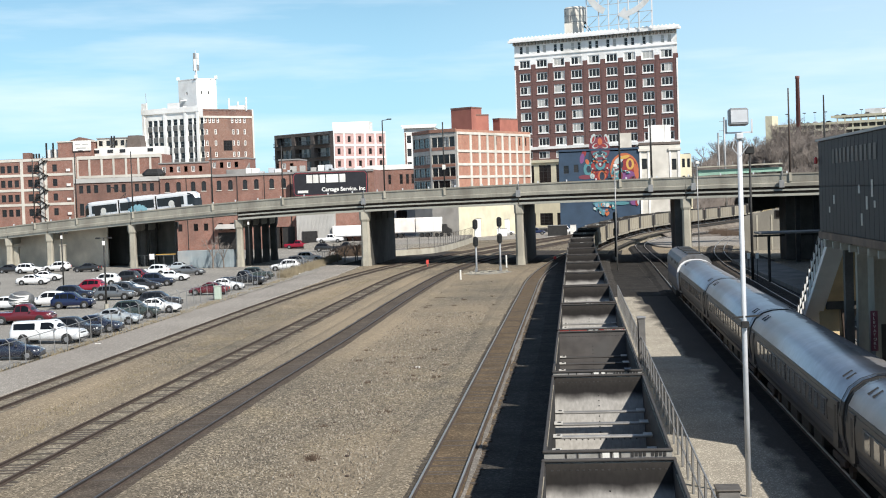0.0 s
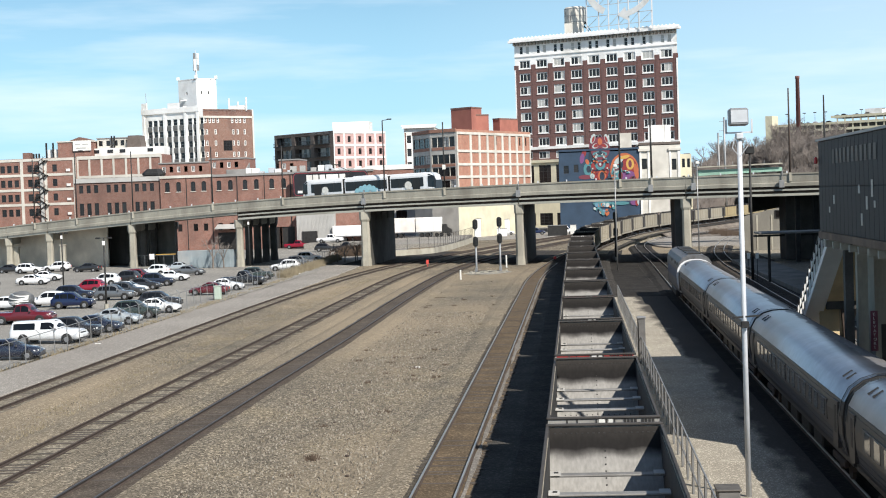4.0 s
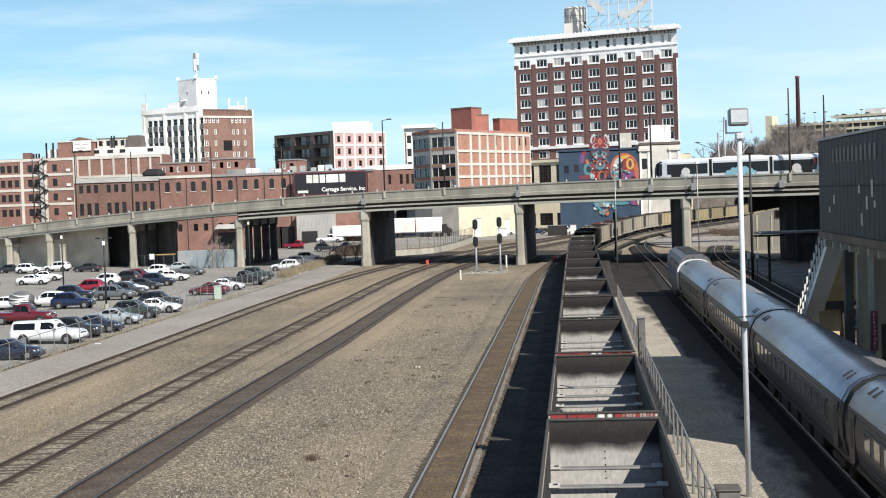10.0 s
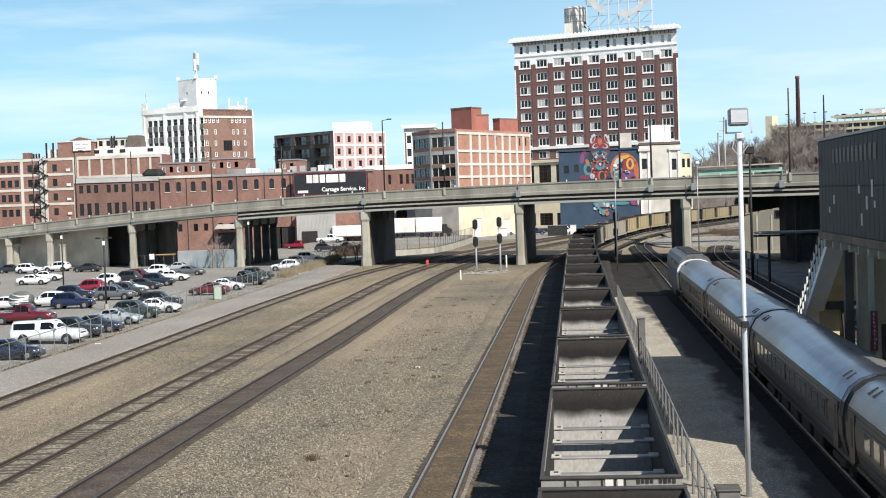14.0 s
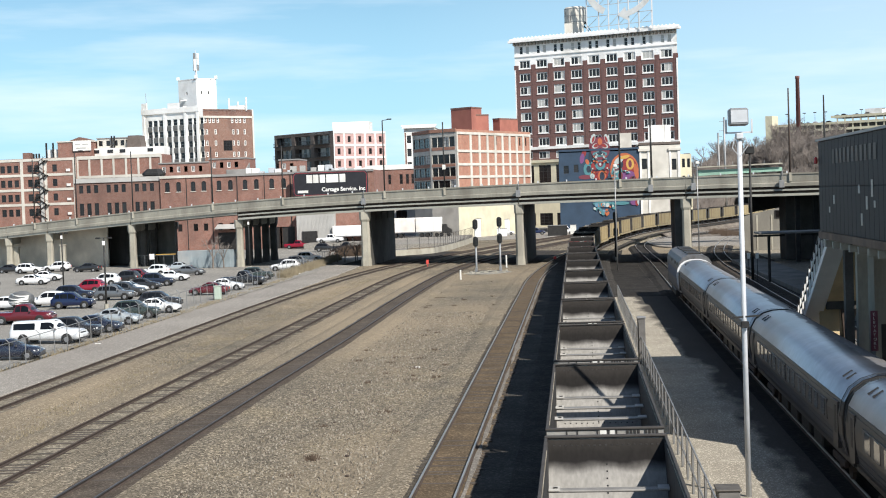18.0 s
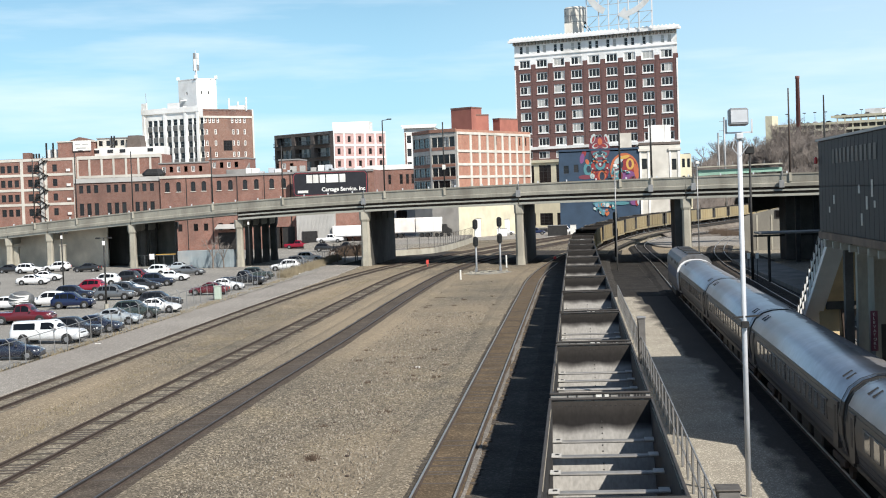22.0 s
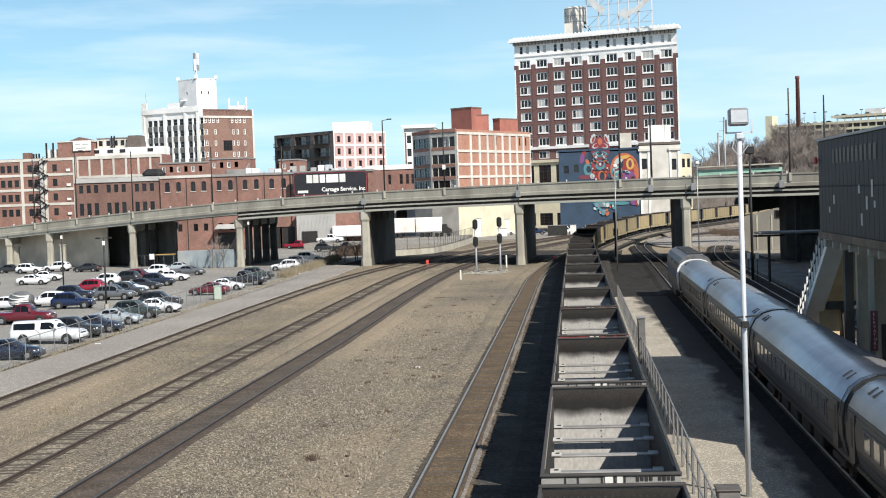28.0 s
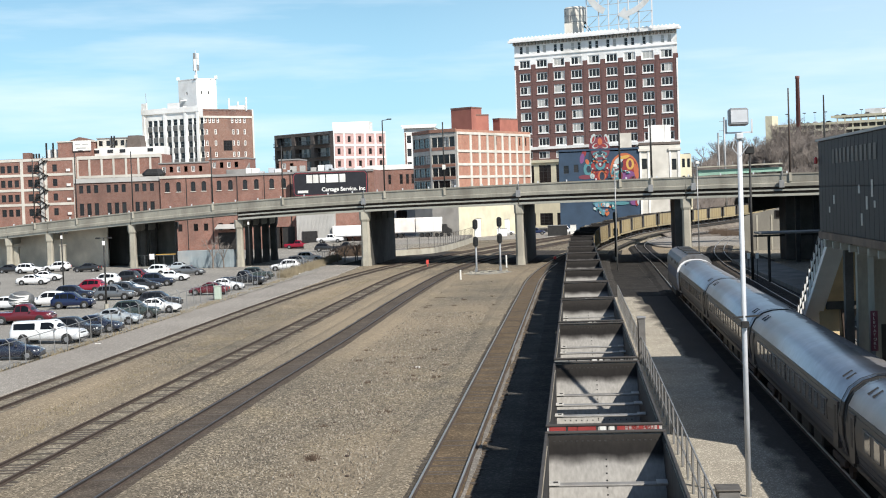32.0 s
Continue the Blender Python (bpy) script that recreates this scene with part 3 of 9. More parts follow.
M["oily_ballast"] = ground_mat("oily_ballast", [(0.3, (0.10, 0.075, 0.05)), (0.7, (0.16, 0.118, 0.075))], 0.6, 16.0, 0.6, bump=0.25)
M["dusty_edge"] = ground_mat("dusty_edge", [(0.3, (0.17, 0.155, 0.137)), (0.7, (0.23, 0.21, 0.187))], 0.6, 16.0, 0.75, bump=0.2)
M["brake_dust"] = ground_mat("brake_dust", [(0.3, (0.068, 0.057, 0.045)), (0.7, (0.105, 0.088, 0.068))], 0.6, 12.0, 0.5)
M["cinder_mix"] = ground_mat("cinder_mix", [(0.3, (0.05, 0.046, 0.041)), (0.7, (0.09, 0.083, 0.073))], 0.5, 12.0, 0.6)
track(TRACK_A, 25, 495, "oily_ballast", "main line track with polished rails and brown ballast", TIE_DARK_ME, (20, 110), tie_mat="tie_dark", width=1.0, bed=-0.168, buried=0.4)
M["dark_oily"] = ground_mat("dark_oily", [(0.3, (0.075, 0.061, 0.049)), (0.7, (0.12, 0.098, 0.078))], 0.6, 16.0, 0.65, bump=0.25)
track(TRACK_B, 25, 380, "dark_oily", "main line track on oil-darkened brown ballast", TIE_DARK_ME, (15, 100), head="rail_dull", tie_mat="tie_dark", width=1.25, bed=-0.164, buried=0.4)
track(TRACK_C, 25, 370, "grey_ballast", "siding track with dark weathered ties on pale ballast", TIE_DARK_ME, (20, 130), head="rust", tie_mat="tie_dark", width=1.5, bed=-0.19, buried=0.3, tie_step=0.62)
track(TRACK_D, 25, 366, "grey_ballast", "old rusty siding track half sunk in dirt", TIE_ME, (50, 130), head="rust", width=1.35, bed=-0.185, buried=0.6, tie_step=0.62)
ribbon(TRACK_A, TRACK_A.s_of_y(25), TRACK_A.s_of_y(250), 0.07, 0.17, -0.125, -0.34, "dusty_edge", "ballast_shoulder", "pale dusty ballast edge beside the rail", off=0.97, step=2.5)
ribbon(TRACK_A, TRACK_A.s_of_y(25), TRACK_A.s_of_y(250), 0.08, 0.3, -0.16, -0.32, "brake_dust", "ballast_shoulder", "ballast edge dark with brake dust", off=-0.98, step=2.5)
# dark ribbon that deepens the coal train's shadow on the ground
ribbon(TRAIN, TRAIN.s_of_y(20), TRAIN.s_of_y(215), 1.5, 1.6, -0.235, -0.36, "cinder_mix", "ballast_shoulder", "dark cinders between the two tracks", off=-3.3, step=4.0)
for line, off in ((TRACK_A, -1.66), (TRACK_B, -1.62), (TRACK_B, 1.66), (TRACK_C, -1.7), (TRACK_C, 1.7), (TRACK_D, 1.72)):
    ribbon(line, line.s_of_y(25), line.s_of_y(250), 0.42, 1.5, -0.15, -0.36, "gravel", "ballast_shoulder", "loose gravel shoulder burying the tie ends", off=off, step=1.6)
track(TRAIN, -20, 800, "dark_ballast", "coal line track on black ballast", TIE_DARK_ME, (0, 0), tie_mat="tie_dark", width=3.2)
track(TRACK_E, -20, 358, "cinder_black", "platform track curving away beneath the viaduct", TIE_DARK_ME, (0, 0), tie_mat="tie_dark", width=1.6, bed=-0.155, buried=0.9)
track(TRACK_F, 30, 340, "cinder_black", "far platform track in the shade", TIE_DARK_ME, (0, 0), tie_mat="tie_dark", width=1.6)

ribbon(TRAIN, TRAIN.s_of_y(200), TRAIN.s_of_y(312), 2.4, 4.2, -0.26, -1.6, "grey_ballast", "embankment", "low ballast bank under the climbing coal track")
ribbon(TRAIN, TRAIN.s_of_y(226), TRAIN.s_of_y(320), 3.0, 3.4, -0.195, -0.6, "grey_ballast", "ballast_shoulder", "dusty pale ballast where the coal line curves")
ribbon(TRAIN, TRAIN.s_of_y(308), TRAIN.s_of_y(560), 5.8, 8.4, -0.26, -2.0, "hill_soil", "embankment", "low brown earth embankment under the climbing tracks", off=-2.6)

# ---- viaduct ----
EDGE = Line([(150, 168, 11.5), (80, 177, 11.5), (45, 188, 11.5), (30, 194, 11.45), (16, 200, 11.48), (0, 207.5, 11.44), (-8, 211, 11.37), (-32, 222, 10.99),
             (-54, 232.3, 10.28), (-76, 242.5, 9.02), (-98, 252.7, 7.49), (-125, 265, 5.4), (-160, 281, 2.6)])
DECK_W = 25.0
SKEW = Vector((0.04, 1.0, 0)).normalized()


def deck_part(name, prof, mat, s0, s1, parent, label="", step=4.0):
    """Sweep a cross-section (distance in from the edge, height against the parapet's top) along the viaduct."""
    bm = BM()
    rows = []
    n = max(1, int((s1 - s0) / step))
    for i in range(n + 1):
        p = EDGE.at(s0 + (s1 - s0) * i / n)
        rows.append([bm.verts.new(p + SKEW * d + Vector((0, 0, z))) for d, z in prof])
    skin(bm, rows)
    bm.faces.new(rows[0][::-1])
    bm.faces.new(rows[-1])
    return part(name, bm, mat, parent, label)


def s_edge(x):
    return float(np.interp(-x, -EDGE.p[:, 0], EDGE.s))


viaduct = thing("viaduct", "long weathered concrete road viaduct on column bents", "viaduct")
W = DECK_W
deck_part("deck", [(0.1, -1.02), (W - 0.1, -1.02), (W - 0.1, -1.45), (0.1, -1.45)], "asphalt_deck", 0, EDGE.length, viaduct, "dark asphalt deck")
PAR = [(0.0, 0.0), (0.0, -0.2), (0.09, -0.25), (0.09, -1.22), (0.0, -1.28), (0.0, -1.72), (0.32, -1.72), (0.32, 0.0)]
spans = [150, 95, 45, 15.0, -8, -32, -54, -74.6, -92, -101, -118, -140, -160]
for a, b in zip(spans, spans[1:]):
    sa, sb = s_edge(a) + 0.04, s_edge(b) - 0.04
    deck_part("parapet", PAR, "concrete", sa, sb, viaduct, "stained concrete parapet")
    deck_part("parapet", [(W - d, z) for d, z in PAR][::-1], "concrete", sa, sb, viaduct)
    z0 = -2.9 if b >= -60 else -2.1
    if b < -120:
        continue
    if z0 < -2.5:
        deck_part("fascia", [(0.10, -2.31), (0.28, -2.31), (0.28, -2.08), (0.10, -2.08)], "girder_paint", sa + 0.05, sb - 0.05, viaduct, "pale upper fascia of the outer girder")
        deck_part("fascia", [(0.04, -2.98), (0.28, -2.98), (0.28, -2.66), (0.12, -2.66), (0.12, -2.84), (0.04, -2.84)], "girder_paint", sa + 0.05, sb - 0.05, viaduct, "pale lower fascia of the outer girder")
    else:
        deck_part("fascia", [(0.16, z0 - 0.02), (0.28, z0 - 0.02), (0.28, -1.74), (0.16, -1.74)], "girder_paint", sa + 0.05, sb - 0.05, viaduct, "pale lower fascia of the outer girder")
    # the outer girder's dark colour paints the shade between the fascias
    for d in (0.5, 5.2, 9.9, 14.6, 19.3, 24.2):
        g = deck_part("girder", [(d - 0.2, z0), (d + 0.2, z0), (d + 0.2, z0 + 0.07), (d + 0.03, z0 + 0.07), (d + 0.03, -1.52), (d + 0.2, -1.52),
                                 (d + 0.2, -1.45), (d - 0.2, -1.45), (d - 0.2, -1.52), (d - 0.03, -1.52), (d - 0.03, z0 + 0.07), (d - 0.2, z0 + 0.07)],
                      "rust" if d < 1 else "girder_paint", sa + 0.05, sb - 0.05, viaduct, "dark weathered outer girder" if d < 1 else "pale painted steel girder")
for x in spans[2:-2]:
    p = EDGE.at(s_edge(x))
    top = p.z - (2.95 if x >= -54 else 2.15)
    bent = thing("bent", "", "")
    for k in ("label", "category"):
        if k in bent:
            del bent[k]
    bent.parent = viaduct
    cap = BM()
    a, b = p + SKEW * 1.6, p + SKEW * (W - 0.3)
    r = [[cap.verts.new((q.x + dx, q.y, z)) for dx, z in ((-0.55, top), (0.55, top), (0.55, top - 0.75), (0.35, top - 1.1), (-0.35, top - 1.1), (-0.55, top - 0.75))] for q in (a, b)]
    skin(cap, r)
    cap.faces.new(r[0][::-1])
    cap.faces.new(r[1])
    part("bent_cap", cap, "concrete", bent, "concrete cap beam")
    wide = {15.0: 0.56, -8: 0.56, -32: 0.64}.get(x, 0.54)
    for d in (0.9, 6.5, 12.1, 17.7, 23.4):
        q = p + SKEW * d
        c = BM()
        # chamfered square shaft on a splayed foot, with a tapering block under the cap
        rings = []
        for z, h in ((-0.5, wide * 1.2), (0.5, wide * 1.16), (1.0, wide * 1.04), (top - 2.5, wide), (top - 1.55, wide), (top - 1.2, wide * 1.28), (top - 0.02, wide * 1.34)):
            k = h * 0.62
            rings.append([c.verts.new((q.x + a, q.y + b, z)) for a, b in ((h, -k), (h, k), (k, h), (-k, h), (-h, k), (-h, -k), (-k, -h), (k, -h))])
        skin(c, rings)
        c.faces.new(rings[0][::-1])
        c.faces.new(rings[-1])
        # columns behind the first get the shade under the deck as a darker colour
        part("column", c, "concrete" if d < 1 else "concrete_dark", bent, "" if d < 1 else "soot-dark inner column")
    if x > -50:
        wl = BM()
        q0, q1 = p + SKEW * 1.9, p + SKEW * 24.2
        h0, h1 = 0.72, 0.7
        left = 1.5 if x == 15.0 else h0
        r = [[wl.verts.new((q.x + dx, q.y, z)) for dx, z in ((-left, -0.5), (h0, -0.5), (h1, top - 0.05), (-left, top - 0.05))] for q in (q0, q1)]
        skin(wl, r)
        wl.faces.new(r[0][::-1])
        wl.faces.new(r[1])
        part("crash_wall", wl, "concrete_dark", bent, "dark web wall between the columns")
# dark sheet that deepens and lengthens the viaduct's shade on the ground
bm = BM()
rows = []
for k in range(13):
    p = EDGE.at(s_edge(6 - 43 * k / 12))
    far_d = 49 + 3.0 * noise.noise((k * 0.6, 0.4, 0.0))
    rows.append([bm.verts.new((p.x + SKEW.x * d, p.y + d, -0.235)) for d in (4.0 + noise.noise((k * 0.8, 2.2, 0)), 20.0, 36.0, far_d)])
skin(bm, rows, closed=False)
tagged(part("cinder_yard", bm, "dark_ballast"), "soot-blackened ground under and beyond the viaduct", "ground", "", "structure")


# ---- buildings ----
def facade(bm, p0, p1, z0, z1, holes, depth=0.3):
    """An upright wall from p0 to p1 with real openings: holes are (u0, u1, z0, z1), u in metres from p0."""
    p0, p1 = Vector((*p0, 0)), Vector((*p1, 0))
    d = (p1 - p0).normalized()
    inn = Vector((-d.y, d.x, 0)) * depth
    ln = (p1 - p0).length
    us = sorted({0.0, ln, *[round(h[0], 4) for h in holes], *[round(h[1], 4) for h in holes]})
    zs = sorted({z0, z1, *[round(h[2], 4) for h in holes], *[round(h[3], 4) for h in holes]})
    at = lambda u, z: p0 + d * u + Vector((0, 0, z))
    for a, b in zip(us, us[1:]):
        run = None
        for c, e in zip(zs, zs[1:]):
            um, zm = (a + b) / 2, (c + e) / 2
            if any(h[0] < um < h[1] and h[2] < zm < h[3] for h in holes):
                if run is not None:
                    quad(bm, at(a, run), at(b, run), at(b, c), at(a, c))
                    run = None
            elif run is None:
                run = c
        if run is not None:
            quad(bm, at(a, run), at(b, run), at(b, z1), at(a, z1))
    for u0, u1, h0, h1 in holes:
        ring = [(u0, h0), (u1, h0), (u1, h1), (u0, h1)]
        for (a, b), (c, e) in zip(ring, ring[1:] + ring[:1]):
            quad(bm, at(a, b), at(c, e), at(c, e) + inn, at(a, b) + inn)


def frame_mesh(w, h, bars_u, bars_z, mat, t=0.09, sill=None, dep=0.08):
    """A window frame with its bars as one connected grid with depth."""
    bm = BM()
    ub = [0.0, t] + [v for c in bars_u for v in (c - t * 0.3, c + t * 0.3)] + [w - t, w]
    zb = [0.0, t] + [v for c in bars_z for v in (c - t * 0.3, c + t * 0.3)] + [h - t, h]
    vs = {}

    def vert(i, j, k):
        if (i, j, k) not in vs:
            vs[(i, j, k)] = bm.verts.new((ub[i], dep * k, zb[j]))
        return vs[(i, j, k)]

    nu, nz = len(ub) - 1, len(zb) - 1
    solid = lambda i, j: 0 <= i < nu and 0 <= j < nz and (i % 2 == 0 or j % 2 == 0)
    for i in range(nu):
        for j in range(nz):
            if not solid(i, j):
                continue
            for k in (0, 1):
                bm.faces.new((vert(i, j, k), vert(i + 1, j, k), vert(i + 1, j + 1, k), vert(i, j + 1, k)))
            for di, dj, e in ((-1, 0, ((i, j), (i, j + 1))), (1, 0, ((i + 1, j), (i + 1, j + 1))), (0, -1, ((i, j), (i + 1, j))), (0, 1, ((i, j + 1), (i + 1, j + 1)))):
                if not solid(i + di, j + dj):
                    (a, b), (c, d) = e
                    bm.faces.new((vert(a, b, 0), vert(c, d, 0), vert(c, d, 1), vert(a, b, 1)))
    return mesh_of(bm, "window", mat)


def pane_mesh(w, h, mat):
    bm = BM()
    box(bm, 0, w, 0, 0.03, 0, h)
    return mesh_of(bm, "pane", mat)


MESHES = {}


def cached(key, make):
    if key not in MESHES:
        MESHES[key] = make()
    return MESHES[key]


def wall_pose(p0, p1, u, z, inset=0.0):
    p0, p1 = Vector((*p0, 0)), Vector((*p1, 0))
    d = (p1 - p0).normalized()
    n = Vector((-d.y, d.x, 0))
    m = Matrix((d, n, Vector((0, 0, 1)))).transposed().to_4x4()
    q = p0 + d * u + n * inset + Vector((0, 0, z))
    return Matrix.Translation(q) @ m


def windows(parent, p0, p1, holes, cols=2, rows=2, frame="white_paint", pane="pane", pale=0.0, inset=0.16, sill=None, t=0.09, group_panes=1):
    """A window with its frame and panes in every opening."""
    for (u0, u1, z0, z1) in holes:
        w, h = round(u1 - u0, 3), round(z1 - z0, 3)
        key = ("f", w, h, cols, rows, frame, t)
        me = cached(key, lambda: frame_mesh(w, h, [w * i / cols for i in range(1, cols)], [h * i / rows for i in range(1, rows)], frame, t))
        win = shared("window", me, parent, wall_pose(p0, p1, u0, z0, inset))
        for g in range(group_panes):
            pm = pane
            if pale and random.random() < pale:
                pm = "pane_pale"
            gw = round(w / group_panes, 3)
            pme = cached(("p", gw, h, pm), lambda: pane_mesh(gw - 0.02, h - 0.06, pm))
            shared("pane", pme, win, Matrix.Translation((g * gw + 0.01, 0.04, 0.03)))
        if sill:
            sme = cached(("s", w, sill), lambda: mesh_of(rounded_box(BM(), -0.06, w + 0.06, -0.17, 0.05, -0.2, 0.0, 0.03), "sill", sill))
            shared("sill", sme, win, Matrix.Translation((0, -inset + 0.02, 0)))


def block(bm, corners, z0, z1, skip=()):
    """Plain walls round a plan, but for the sides named in skip, and a top."""
    n = len(corners)
    for i in range(n):
        if i in skip:
            continue
        a, b = corners[i], corners[(i + 1) % n]
        quad(bm, (*a, z0), (*b, z0), (*b, z1), (*a, z1))


def roof_slab(parent, corners, z, mat="roof_grey", th=0.3, label=""):
    bm = BM()
    r = [[bm.verts.new((x, y, zz)) for x, y in corners] for zz in (z - th, z)]
    skin(bm, r)
    bm.faces.new(r[0][::-1])
    bm.faces.new(r[1])
    return part("roof", bm, mat, parent, label)


def strip(bm, p0, p1, u0, u1, z0, z1, proud, back=0.02):
    """A band, pilaster or cornice standing proud of a wall."""
    box(bm, u0, u1, -proud, back, z0, z1, wall_pose(p0, p1, 0, 0))


def building(name, label, category="building"):
    return thing(name, label, category)


def piece(name, mat, parent, boxes, label=""):
    bm = BM()
    for b in boxes:
        box(bm, *b)
    return part(name, bm, mat, parent, label)


def strips(name, mat, parent, p0, p1, items, proud, label="", split=False):
    """Bands or pilasters on a wall; each one a part."""
    for u0, u1, z0, z1 in items:
        bm = BM()
        strip(bm, p0, p1, u0, u1, z0, z1, proud)
        part(name, bm, mat, parent, label)


def grid_holes(us, zs, w, h):
    return [(u - w / 2, u + w / 2, z - h / 2, z + h / 2) for z in zs for u in us]


# -- the tall brown office building with a white crown
def brown_office():
    b = building("office_building", "tall dark brown brick office building with a white terracotta crown", "office building")
    p0, p1 = (-16.35, 438.0), (30.0, 418.0)
    cs = [p0, p1, (31.4, 449), (-15.0, 470)]
    ln = (Vector(p1) - Vector(p0)).length
    us = [3.2 + 5.5 * k for k in range(9)]
    rows = [44.0, 40.15, 36.3, 32.45, 28.6, 24.85]
    low = grid_holes(us, rows, 3.5, 2.45)
    mezz = grid_holes(us, [20.95], 3.5, 2.1)
    shop = grid_holes(us, [14.2], 3.9, 7.6) + grid_holes(us, [2.0], 4.2, 3.6)
    wall = BM()
    facade(wall, p0, p1, 19.2, 46.4, low + mezz, 0.35)
    block(wall, cs, 19.2, 46.4, skip=(0,))
    part("wall", wall, "brick_brown", b, "dark brown brick wall")
    base = BM()
    facade(base, p0, p1, -0.5, 19.2, shop, 0.35)
    block(base, cs, -0.5, 19.2, skip=(0,))
    part("base_wall", base, "cream", b, "cream stone base with tall openings")
    crown = BM()
    top = grid_holes(us, [47.85], 3.5, 2.4)
    attic = [(u + s - 0.55, u + s + 0.55, 50.9, 53.2) for u in us for s in (-1.0, 1.05)]
    facade(crown, p0, p1, 46.4, 54.4, top + attic, 0.35)
    block(crown, cs, 46.4, 54.4, skip=(0,))
    part("crown_wall", crown, "glazed_white", b, "white glazed terracotta crown")
    windows(b, p0, p1, low, cols=3, rows=1, frame="white_paint", pale=0.2, sill="glazed_white", t=0.26, group_panes=3)
    windows(b, p0, p1, top, cols=3, rows=1, frame="white_paint", pale=0.3, sill="glazed_white", t=0.26, group_panes=3)
    windows(b, p0, p1, mezz, cols=3, rows=1, frame="white_paint", pale=0.1, t=0.2, group_panes=3)
    windows(b, p0, p1, attic, cols=1, rows=2, pale=0.5, t=0.12)
    windows(b, p0, p1, shop, cols=3, rows=4, frame="steel_dark", t=0.16, group_panes=3)
    strips("belt_course", "glazed_white", b, p0, p1, [(-0.3, ln + 0.3, 22.6, 23.4)], 0.5, "white belt course")
    strips("belt_course", "cream", b, p0, p1, [(-0.3, ln + 0.3, 18.7, 19.5)], 0.6, "cream cornice over the base")
    strips("string_course", "glazed_white", b, p0, p1, [(-0.1, ln + 0.1, 50.15, 50.45)], 0.25)
    strips("corner_trim", "glazed_white", b, p0, p1, [(-0.02, 0.28, 23.4, 46.4), (ln - 0.28, ln + 0.02, 23.4, 46.4)], 0.2, "white corner trim", split=True)
    # piers that run the height of the brown wall
    for k in range(10):
        u = min(0.5 + 5.5 * k, ln - 0.5)
        strips("pier", "brick_brown", b, p0, p1, [(u - 0.5, u + 0.5, 23.4, 46.4)], 0.07)
        strips("pier_head", "brick_brown", b, p0, p1, [(u - 0.75, u + 0.75, 46.4, 47.7)], 0.05)
    # corbelled cornice
    strips("cornice", "glazed_white", b, p0, p1, [(-1.4, ln + 1.2, 54.4, 55.1)], 1.5, "deep white cornice")
    strips("cornice", "glazed_white", b, p0, p1, [(-1.0, ln + 0.8, 55.1, 55.6)], 1.1)
    bm = BM()
    rounded_box(bm, -0.28, 0.28, -1.2, 0.0, 0, 0.95, 0.1)
    me = mesh_of(bm, "bracket", "concrete_worn")
    for k in range(46):
        shared("bracket", me, b, wall_pose(p0, p1, 0.3 + k * (ln - 0.6) / 45, 53.45))
    bm = BM()
    box(bm, -0.3, 0.3, -0.4, 0.0, 0, 0.2)
    box(bm, -0.1, 0.1, -0.3, -0.08, 0.2, 0.38)
    me = mesh_of(bm, "cresting", "glazed_white")
    for k in range(44):
        shared("cresting", me, b, wall_pose(p0, p1, 0.5 + k * (ln - 1) / 43, 55.6, -0.5))
    roof_slab(b, cs, 54.8)
    # rooftop water tank
    t = BM()
    tube(t, [(2.0, 436, 59.0), (2.0, 436, 63.5), (2.0, 436, 63.9)], [3.25, 3.25, 2.9], 20)
    part("water_tank", t, "pale_stone", b, "old round water tank with faded paint", smooth=False)
    piece("tank_house", "pale_stone", b, [(-1.3, 4.3, 433, 439, 54.8, 59.0)], "square tank house")
    for a, z0_, z1_ in ((-1.9, 60.2, 62.0), (-1.2, 61.2, 62.6), (-0.6, 59.6, 61.4)):
        bm = BM()
        r = [[bm.verts.new((2.0 + rr * math.sin(a + da), 436 - rr * math.cos(a + da), z)) for da, z in ((-0.16, z0_), (0.2, z0_ + 0.3), (0.2, z1_), (-0.16, z1_ - 0.3))] for rr in (3.27, 3.2)]
        skin(bm, r)
        bm.faces.new(r[0][::-1])
        part("faded_lettering", bm, "roof_grey", b, "faded dark paint on the tank")
    for z in (59.4, 61.2, 63.2):
        bm = BM()
        tube(bm, [(2.0, 436, z), (2.0, 436, z + 0.16)], 3.31, 20)
        part("tank_hoop", bm, "steel_grey", b)
    bm = BM()
    for k in range(9):
        a = k * 0.7
        beam(bm, (4.4 + 1.2 * math.cos(a), 433.4, 57 + 2.6 * math.sin(a * 1.7)), (5.0 + 2.0 * math.cos(a + 2.2), 433.2, 56 + 2.2 * math.cos(a)), 0.22)
    part("tank_ladder", bm, "steel_dark", b, "dark steel ladder and pipes")
    return b


brown_office()

# the open steel sign frame on its roof, with two bent arrows
sign = thing("roof_sign", "open steel lattice roof sign with white bent arrows", "roof sign")
p_of = lambda u, z, dy=0.0: Vector((5.2 + u, 428.5 - u * 0.54 + dy, z))
for u in (0, 3.4, 6.2, 9.0, 11.8, 14.6, 18.2):
    for dy in (0.0, 2.4):
        bm = BM()
        beam(bm, p_of(u, 54.7, dy), p_of(u, 78, dy), 0.30)
        part("upright", bm, "galv", sign, "grey steel upright")
for z in range(57, 78, 3):
    bm = BM()
    beam(bm, p_of(0, z), p_of(18.2, z), 0.16)
    part("cross_bar", bm, "galv", sign)
for a, c in ((0, 3.4), (3.4, 6.2), (6.2, 9.0), (9.0, 11.8), (11.8, 14.6), (14.6, 18.2)):
    for z in range(57, 75, 6):
        bm = BM()
        beam(bm, p_of(a, z, 1.2), p_of(c, z + 3, 1.2), 0.11)
        part("brace", bm, "galv", sign)


